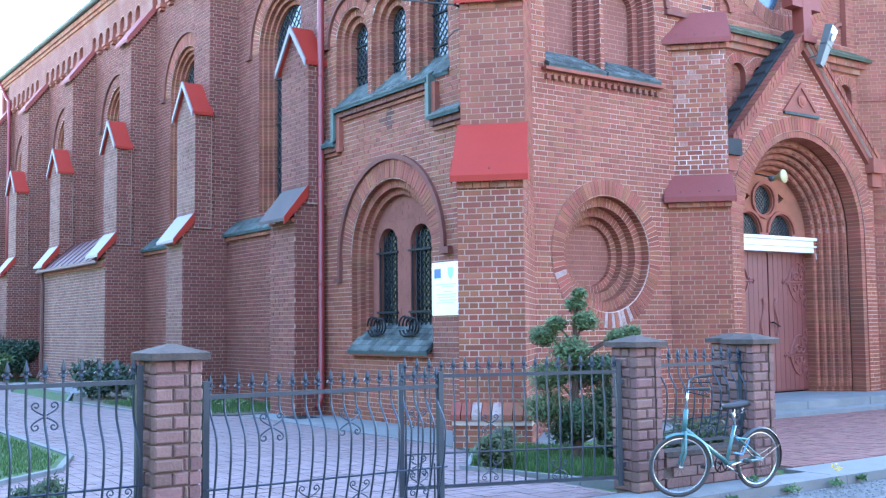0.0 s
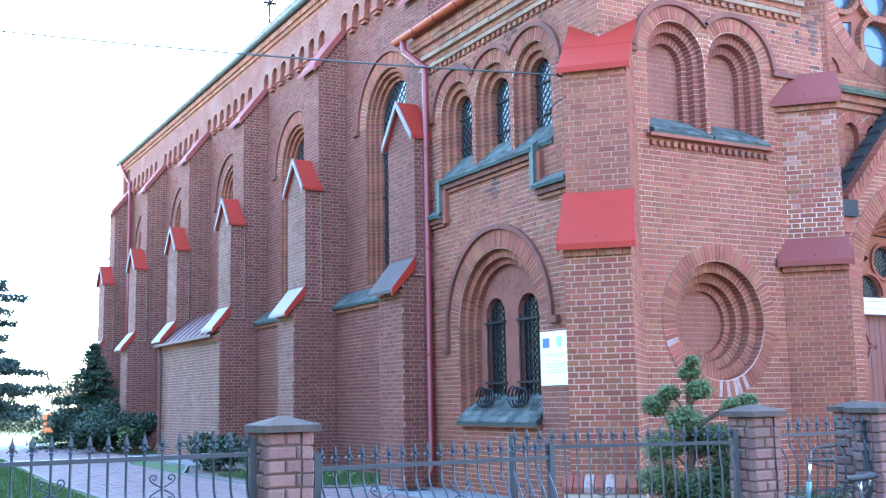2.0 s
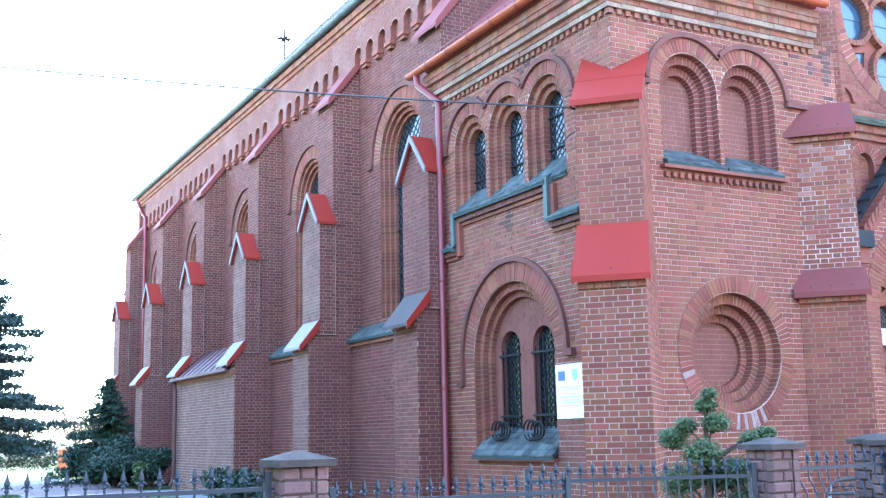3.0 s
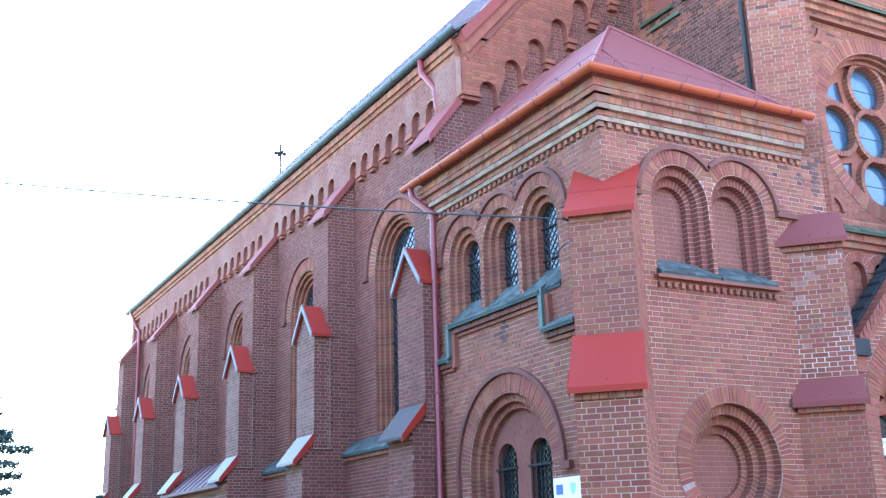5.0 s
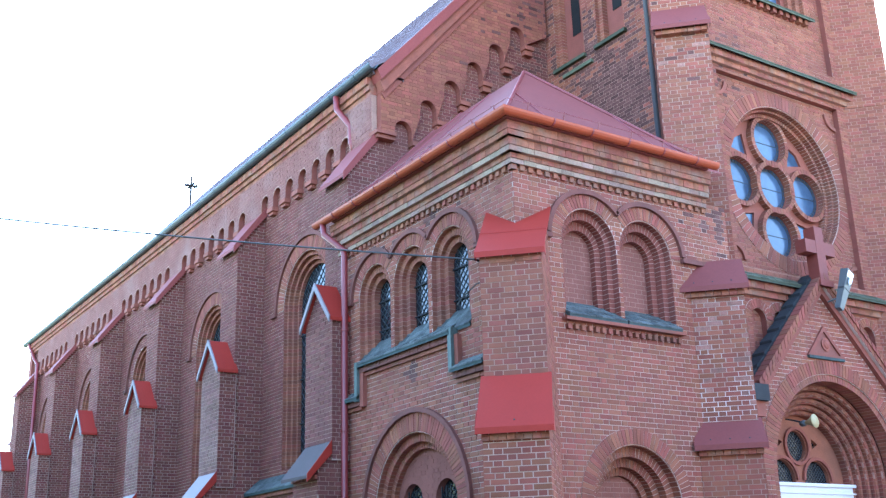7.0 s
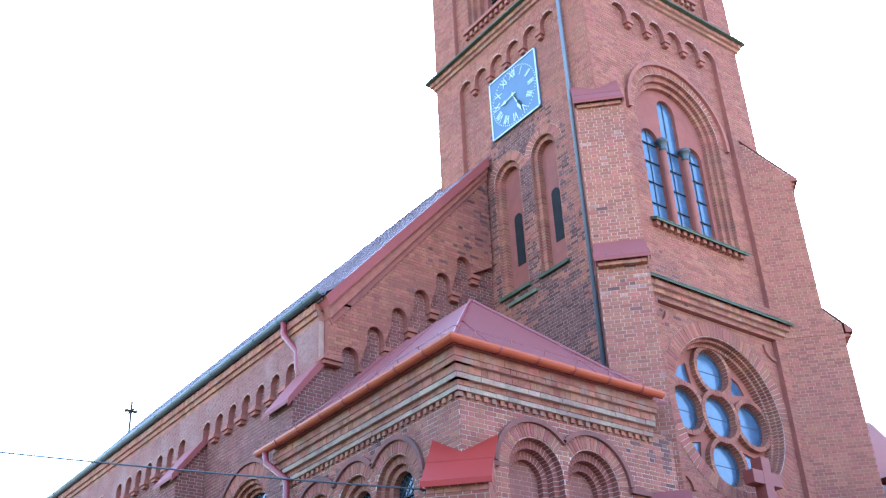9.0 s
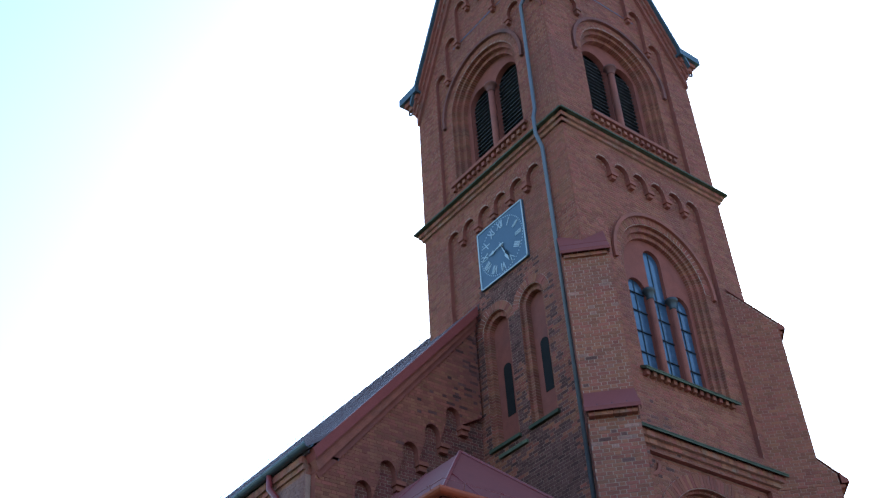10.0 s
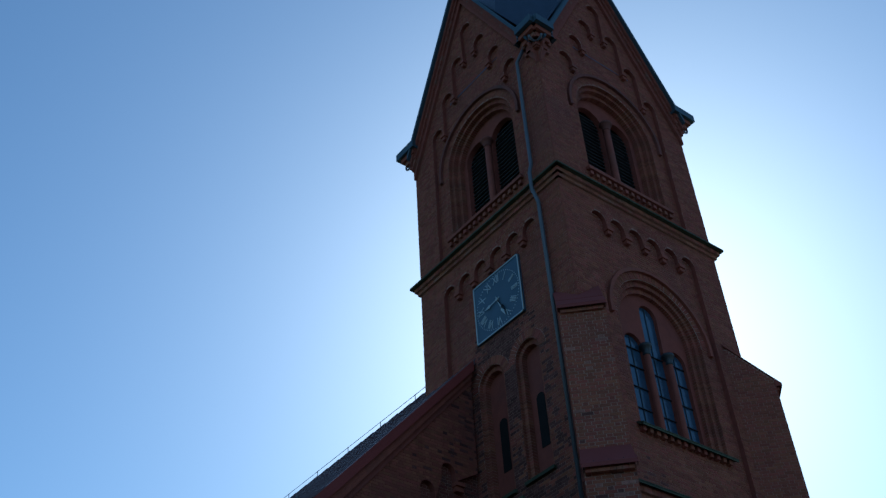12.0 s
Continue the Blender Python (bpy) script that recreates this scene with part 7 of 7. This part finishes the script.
make("coping", Mesh().box(0, 1.36, -0.15, 0.12, 0.302, 0.35), CAPSTONE, lw)


# ---- bicycle ----
def bicycle(front, rear):
    f, r = Vector((*front, 0)), Vector((*rear, 0))
    d = (f - r)
    base = d.length
    t = thing("bicycle", ((f + r) / 2 - Vector((0, 0, 0.008))), "turquoise city bicycle with a black saddle, leaning on the fence", "bicycle")
    t.rotation_euler = (radians(0), 0, math.atan2(d.y, d.x))
    lean = -0.10    # towards the fence

    def P(x, z, y=0.0):
        return Vector((x, y * math.cos(lean) - z * math.sin(lean) * 1.0, z * math.cos(lean)))
    R = 0.287
    fx, rx = base / 2, -base / 2
    ax = (P(0, 0, 1) - P(0, 0, 0)).normalized()
    up = (P(0, 1) - P(0, 0)).normalized()
    fw = Vector((1, 0, 0))
    steer = Matrix.Rotation(radians(-26), 3, "Z")
    fax, ffw = steer @ ax, steer @ fw

    def wheel(x, name, ax=ax, fw=fw):
        c = P(x, R + 0.012)
        circ = lambda rr, n: [c + (up * math.cos(6.283185 * k / n) + fw * math.sin(6.283185 * k / n)) * rr for k in range(n)]
        w = make(name, Mesh().tube([c - ax * 0.05, c + ax * 0.05], 0.02, 10), CHROME, t)
        make("tyre", Mesh().tube(circ(R - 0.012, 40), 0.019, 8, True), RUBBER, w)
        make("rim", Mesh().tube(circ(R - 0.034, 40), 0.008, 6, True), CHROME, w)
        for k in range(28):
            a = 6.283185 * k / 28
            e = c + (up * math.cos(a) + fw * math.sin(a)) * (R - 0.04)
            s = c + ax * (0.03 if k % 2 else -0.03)
            make("spoke", Mesh().tube([s, e], 0.0013, 3), LEAD, w)
        return c

    cf, cr = wheel(fx, "front_wheel", fax, ffw), wheel(rx, "rear_wheel")

    def fender(x, a0, a1, name, ax=ax, fw=fw, mat=BIKE):
        c = P(x, R + 0.012)
        n = 16
        m = Mesh()
        for k in range(n + 1):
            a = radians(a0 + (a1 - a0) * k / n)
            o = c + (up * math.cos(a) + fw * math.sin(a)) * (R + 0.022)
            i = c + (up * math.cos(a) + fw * math.sin(a)) * (R + 0.006)
            m.v += [tuple(i - ax * 0.03), tuple(o - ax * 0.012), tuple(o + ax * 0.012), tuple(i + ax * 0.03)]
        for k in range(n):
            j = 4 * k
            m.f += [(j + q, j + q + 1, j + q + 5, j + q + 4) for q in range(3)]
        make(name, m, mat, t)
    fender(fx, -95, 30, "front_mudguard", fax, ffw)
    fender(rx, -110, 60, "rear_mudguard", mat=LEAD)
    bb = P(rx + 0.42, 0.27)
    head_lo, head_hi = P(fx - 0.04, 0.62), P(fx - 0.05, 0.82)
    seat_lo, seat_hi = bb, P(rx + 0.33, 0.64)
    make("main_tube", Mesh().tube([head_lo + up * 0.02, bb + up * 0.02], 0.024, 10), BIKE, t, "", True)
    make("seat_tube", Mesh().tube([bb, seat_hi], 0.018, 8), BIKE, t, "", True)
    make("head_tube", Mesh().tube([head_lo, head_hi], 0.023, 10), BIKE, t, "", True)
    for s in (-1, 1):
        make("chain_stay", Mesh().tube([bb + ax * 0.03 * s, cr + ax * 0.055 * s], 0.011, 6), BIKE, t, "", True)
        make("seat_stay", Mesh().tube([seat_hi + ax * 0.02 * s - up * 0.1, cr + ax * 0.055 * s], 0.009, 6), BIKE, t, "", True)
        make("fork_blade", Mesh().tube([head_lo + fax * 0.045 * s, P(fx - 0.05, 0.42) + fax * 0.05 * s, cf + fax * 0.05 * s], 0.013, 6), BIKE, t, "", True)
    make("seat_post", Mesh().tube([seat_hi, P(rx + 0.36, 0.8)], 0.013, 8), CHROME, t, "", True)
    make("handlebar_stem", Mesh().tube([head_hi, P(fx - 0.06, 1.0)], 0.013, 8), CHROME, t, "", True)
    hb = P(fx - 0.06, 1.0)
    turn = Matrix.Rotation(radians(-44), 3, "Z")
    bax, bfw = turn @ ax, turn @ fw
    rise = {1: 0.03, -1: 0.13}    # the bars stand askew
    ends = {g: [hb + bax * 0.06 * g, hb + bax * 0.2 * g + up * rise[g] * 0.6, hb + bax * 0.25 * g - bfw * 0.05 + up * rise[g] * 0.85, hb + bax * 0.27 * g - bfw * 0.2 + up * rise[g]] for g in (1, -1)}
    make("handlebar", Mesh().tube(ends[1][::-1] + ends[-1], 0.011, 8), LEAD, t, "", True)
    for s in (-1, 1):
        g0, g1 = ends[s][2], ends[s][3]
        make("grip", Mesh().tube([g0 + (g1 - g0) * 0.35, g1 + (g1 - g0) * 0.06], 0.017, 8), RUBBER, t)
        make("brake_lever", Mesh().tube([ends[s][1] - up * 0.02, g1 - up * 0.07], 0.006, 5), IRON, t)
    make("brake_cable", Mesh().tube([hb + fax * 0.24 + up * 0.05, hb + fax * 0.12 + ffw * 0.14 + up * 0.02, head_lo + ffw * 0.1, P(fx - 0.02, 0.63)], 0.004, 5), RUBBER, t)
    sc = P(rx + 0.36, 0.83)
    m = Mesh()
    ns = 10
    for k in range(ns + 1):
        u = k / ns
        w = 0.105 * (1 - u) ** 0.8 + 0.022
        c = sc + fw * (0.27 * u - 0.11) + up * (0.035 * (1 - u) ** 2)
        m.v += [tuple(c - ax * w - up * 0.03), tuple(c - ax * w * 0.7 + up * 0.012), tuple(c + up * 0.02), tuple(c + ax * w * 0.7 + up * 0.012), tuple(c + ax * w - up * 0.03)]
    for k in range(ns):
        j = 5 * k
        m.f += [(j + q, j + q + 1, j + q + 6, j + q + 5) for q in range(4)] + [(j, j + 5, j + 9, j + 4)]
    m.f += [(0, 1, 2, 3, 4), (5 * ns + 4, 5 * ns + 3, 5 * ns + 2, 5 * ns + 1, 5 * ns)]
    make("saddle", m, SADDLE, t, "black saddle", True)
    for s in (-1, 1):
        make("saddle_spring", Mesh().tube([sc - fw * 0.08 + ax * 0.05 * s - up * (0.02 + 0.008 * k) + (fw * math.cos(k * 2.0) + ax * math.sin(k * 2.0)) * 0.014 for k in range(9)], 0.004, 4), CHROME, t)
    cw = make("chainwheel", Mesh().tube([bb + ax * -0.06 + (up * math.cos(6.283185 * k / 24) + fw * math.sin(6.283185 * k / 24)) * 0.085 for k in range(24)], 0.007, 5, True), IRON, t)
    for k in range(5):
        a = 6.283185 * k / 5
        make("chainwheel_arm", Mesh().tube([bb - ax * 0.06, bb - ax * 0.06 + (up * math.cos(a) + fw * math.sin(a)) * 0.085], 0.006, 4), IRON, cw)
    make("chain", Mesh().tube([bb - ax * 0.06 + up * 0.085, cr - ax * 0.06 + up * 0.04], 0.005, 4).tube([bb - ax * 0.06 - up * 0.085, cr - ax * 0.06 - up * 0.04], 0.005, 4), IRON, t)
    for s, a in ((1, 1.75), (-1, 1.75 + math.pi)):
        e = bb + ax * 0.075 * s + (up * math.cos(a) + fw * math.sin(a)) * -0.16
        cr_ = make("crank", Mesh().tube([bb + ax * 0.07 * s, e], 0.01, 6), CHROME, t)
        make("pedal", Mesh().tube([e, e + ax * 0.09 * s], 0.018, 6), RUBBER, cr_)
    make("lock_cable", Mesh().tube([seat_hi - up * 0.12 + ax * 0.03, P(rx + 0.18, 0.5) + ax * 0.05, P(rx + 0.26, 0.36) + ax * 0.05, P(rx + 0.36, 0.38) + ax * 0.04], 0.01, 6), LOCK_BLUE, t, "pale blue lock cable")
    for s in (-1, 1):
        make("mudguard_stay", Mesh().tube([cr + ax * 0.05 * s, P(rx - 0.26, 0.42) + ax * 0.03 * s], 0.003, 4), CHROME, t)
    make("kickstand", Mesh().tube([bb - up * 0.01, bb - fw * 0.16 - up * 0.1], 0.008, 5), CHROME, t)
    make("brake_block", Mesh().tube([P(fx - 0.07, 0.62), P(fx - 0.05, 0.58)], 0.02, 6), BIKE, t)


bicycle((7.56, 6.97), (8.56, 6.87))

# ---- things on the church ----
side, front = left_plane(XP), front_plane(YP)
sb = thing("sign_board", side(13.53, 2.195, 0.03), "white information board with a blue flag and a pale shield", "sign")


def at_side(u0, u1, v0, v1, w0, w1):
    m = Mesh().pbox(side, u0, u1, v0, v1, w0, w1)
    o = Vector(sb.location)
    m.v = [tuple(Vector(p) - o) for p in m.v]
    return m


make("board", at_side(13.17, 13.89, 1.78, 2.61, 0.012, 0.035), SIGN_WHITE, sb)
make("flag_panel", at_side(13.64, 13.82, 2.36, 2.51, 0.035, 0.039), SIGN_BLUE, sb)
sh = Mesh().slab(side, [(13.31, 2.52), (13.45, 2.52), (13.45, 2.43), (13.42, 2.37), (13.38, 2.34), (13.34, 2.37), (13.31, 2.43)], [], 0.035, 0.039)
sh.v = [tuple(Vector(p) - Vector(sb.location)) for p in sh.v]
make("shield", sh, SIGN_LIGHT, sb)
for k, (v, a, b) in enumerate(((2.26, 13.24, 13.8), (2.225, 13.3, 13.62), (2.15, 13.36, 13.56), (2.105, 13.22, 13.76), (2.06, 13.26, 13.72), (2.015, 13.22, 13.68), (1.975, 13.3, 13.76))):
    make("text_bar", at_side(a, b, v - 0.008, v + 0.008, 0.035, 0.038), SIGN_TEXT, sb)
for u in (13.21, 13.85):
    for v in (1.82, 2.57):
        make("screw", at_side(u - 0.006, u + 0.006, v - 0.006, v + 0.006, 0.035, 0.041), LEAD, sb)


def tower_clock():
    pl = left_plane(XT + 0.08)
    cu, cv, h = 16.05, 18.57, 0.93
    t = thing("tower_clock", pl(cu, cv, 0.0), "square blue-grey clock face with pale Roman numerals", "clock")
    o = Vector(t.location)

    def put(name, m, mat, label=""):
        m.v = [tuple(Vector(p) - o) for p in m.v]
        return make(name, m, mat, t, label)
    put("dial", Mesh().pbox(pl, cu - h, cu + h, cv - h, cv + h, -0.05, 0.02), CLOCK_FACE)
    for a, b, c, d in ((-h, h, h - 0.035, h), (-h, h, -h, -h + 0.035), (-h, -h + 0.035, -h, h), (h - 0.035, h, -h, h)):
        put("frame", Mesh().pbox(pl, cu + a, cu + b, cv + c, cv + d, 0.015, 0.04), CLOCK_MARK, "pale frame strip")
    for k in range(60):
        a = radians(6 * k)
        u, v = cu - 0.84 * math.sin(a), cv + 0.84 * math.cos(a)
        put("minute_dot", Mesh().pbox(pl, u - 0.014, u + 0.014, v - 0.014, v + 0.014, 0.018, 0.026), CLOCK_MARK)
    for k, s in enumerate(("XII", "I", "II", "III", "IIII", "V", "VI", "VII", "VIII", "IX", "X", "XI")):
        a = radians(30 * k)
        cvx = bpy.data.curves.new("numeral", "FONT")
        cvx.body, cvx.size, cvx.extrude = s, 0.3, 0.004
        cvx.align_x, cvx.align_y = "CENTER", "CENTER"
        cvx.space_character = 0.85
        cvx.materials.append(CLOCK_MARK)
        ob = new("numeral", cvx)
        ob.parent = t
        ob.matrix_local = Matrix.Translation(Vector(pl(cu - 0.66 * math.sin(a), cv + 0.66 * math.cos(a), 0.028)) - o) @ Matrix(((0, 0, -1, 0), (-1, 0, 0, 0), (0, 1, 0, 0), (0, 0, 0, 1))) @ Matrix.Rotation(-a, 4, "Z") @ Matrix.Diagonal((0.8, 1.15, 1, 1))

    def hand(deg, L, w, mat, name):
        a = radians(deg)
        du, dv = -math.sin(a), math.cos(a)
        q = lambda along, across: (cu + du * along + dv * across, cv + dv * along - du * across)
        pts = [q(-0.1, w * 0.5), q(L * 0.55, w * 0.4), q(L * 0.62, w * 1.6), q(L, 0.0), q(L * 0.62, -w * 1.6), q(L * 0.55, -w * 0.4), q(-0.1, -w * 0.5)]
        put(name, Mesh().slab(pl, pts, [], 0.05, 0.062), mat)
    hand(262, 0.5, 0.035, CLOCK_MARK, "hour_hand")
    hand(158, 0.72, 0.035, CLOCK_MARK, "minute_hand")
    hand(152, 0.6, 0.03, IRON, "hand_counterpart")
    put("hub", Mesh().lathe(pl(cu, cv, 0.04), [(0.045, -0.03), (0.045, 0.03)], 12, "x"), CLOCK_MARK)


tower_clock()


def gable_cross():
    t = thing("gable_cross", (17.75, 12.78, 7.1), "red stone cross on the portal gable", "cross")
    make("cross_shaft", Mesh().box(-0.13, 0.13, -0.13, 0.13, 0.0, 1.25), CROSS_PAINT, t)
    make("cross_arm", Mesh().box(-0.45, 0.45, -0.125, 0.125, 0.68, 0.95), CROSS_PAINT, t)
    make("cross_foot", Mesh().box(-0.2, 0.2, -0.18, 0.18, 0.0, 0.12), CROSS_PAINT, t)


gable_cross()


def floodlight():
    t = thing("floodlight", (17.98, 12.42, 7.02), "grey street-lamp floodlight fixed to the portal gable", "lamp")
    t.rotation_euler = (radians(10), radians(20), radians(12))
    t.scale = (0.8, 0.8, 0.9)
    make("housing", Mesh().quad_box([(-0.09, -0.06, -0.5), (0.09, -0.06, -0.5), (0.09, 0.08, -0.5), (-0.09, 0.08, -0.5), (-0.17, -0.1, 0.45), (0.17, -0.1, 0.45), (0.17, 0.1, 0.45), (-0.17, 0.1, 0.45)]), LAMP_GREY, t)
    make("reflector", Mesh().quad_box([(-0.1, -0.07, 0.02), (0.1, -0.07, 0.02), (0.1, -0.05, 0.02), (-0.1, -0.05, 0.02), (-0.14, -0.105, 0.42), (0.14, -0.105, 0.42), (0.14, -0.08, 0.42), (-0.14, -0.08, 0.42)]), CHROME, t)
    make("bulb", Mesh().lathe((0, -0.13, 0.1), [(0.01, 0), (0.04, 0.03), (0.05, 0.1), (0.035, 0.17), (0.01, 0.2)], 10), SIGN_WHITE, t, "", True)
    make("seam", Mesh().box(-0.15, 0.15, -0.09, 0.09, -0.015, 0.0), LEAD, t)
    make("bracket", Mesh().tube([(0, 0.08, -0.2), (0, 0.35, -0.3)], 0.02, 6), LAMP_GREY, t)


floodlight()


def horn():
    t = thing("horn_loudspeaker", (17.2, 13.05, 4.44), "cream horn loudspeaker in the portal arch", "loudspeaker")
    t.rotation_euler = (radians(-4), radians(0), radians(8))
    t.scale = (0.78, 0.78, 0.78)
    make("horn", Mesh().lathe((0, 0, 0), [(0.17, -0.16), (0.175, -0.15), (0.12, -0.08), (0.06, 0.04), (0.05, 0.1)], 20, "y"), HORN, t, "", True)
    make("driver", Mesh().lathe((0, 0.1, 0), [(0.06, 0), (0.075, 0.03), (0.075, 0.12), (0.05, 0.15)], 16, "y"), LAMP_GREY, t, "", True)
    make("bracket", Mesh().tube([(0, 0.12, 0), (-0.1, 0.3, 0.08), (-0.22, 0.5, 0.16)], 0.02, 6), IRON, t)


horn()
cab = thing("overhead_cable", (0, 0, 0), "thin dark overhead cable fixed to the church wall", "cable")
A, B = Vector((2.61, 19.83, 8.3)), Vector((9.45, 13.05, 6.56))
pts = [A + (B - A) * k / 30 - Vector((0, 0, 0.06 * (1 - (2 * k / 30 - 1) ** 2))) for k in range(31)]
make("cable", Mesh().tube([A + (A - B) * k / 10 + Vector((0, 0, 0.0018 * k * k * 3.0 + 0.012 * k)) for k in range(12, 0, -1)] + pts, 0.015, 6), CABLE, cab)
make("cable_hook", Mesh().tube([(9.6, 13.05, 6.54), (9.45, 13.05, 6.56)], 0.02, 6), IRON, cab)
make("cable_tail", Mesh().tube([(9.57, 13.02, 6.2), (9.5, 13.1, 6.17), (9.45, 13.4, 6.02), (9.5, 13.62, 5.96), (9.62, 13.75, 5.97)], 0.012, 6), CABLE, cab)
gr = thing("drain_grate", (8.95, 17.2, 0.012), "dark iron drain grate in the apron", "drain")
make("frame", Mesh().box(-0.25, 0.25, -0.3, 0.3, -0.1, 0.004), IRON, gr)
for k in range(6):
    make("slot_bar", Mesh().box(-0.22 + 0.08 * k, -0.19 + 0.08 * k, -0.26, 0.26, 0.004, 0.012), IRON, gr)

# weeds along the kerb
rng = random.Random(9)
for x, y, s in ((9.0, 6.8, 0.14), (9.7, 6.78, 0.13), (10.2, 6.8, 0.1), (8.05, 6.75, 0.1), (8.9, 7.2, 0.14)):
    m = Mesh()
    leaf_cloud(rng, m, (0, 0, 0.02), s * 0.7, 60, 0.035, 0.45)
    w = thing("weed", (x, y, -0.06 if y < 6.85 else 0.0), "small green weed growing at the kerb", "weed", "weeds at the kerb")
    tagged(make("leaves", m, GRASS, w), kind="stuff")
fl = Mesh()
leaf_cloud(rng, fl, (9.75, 6.8, 0.1), 0.07, 26, 0.03, 0.7)
tagged(make("dandelion", fl, YELLOW), "yellow dandelions at the kerb", "flower", kind="stuff")
grit = Mesh()
for _ in range(900):
    x, y = rng.uniform(8.2, 13.0), rng.uniform(5.6, 6.82)
    s = rng.uniform(0.006, 0.022)
    grit.lathe((x, y, -0.1), [(s, 0), (s * 0.8, s * 0.6), (s * 0.3, s * 0.9)], 5)
tagged(make("grit", grit, CONCRETE), "loose pale grit along the kerb", "grit", kind="stuff")
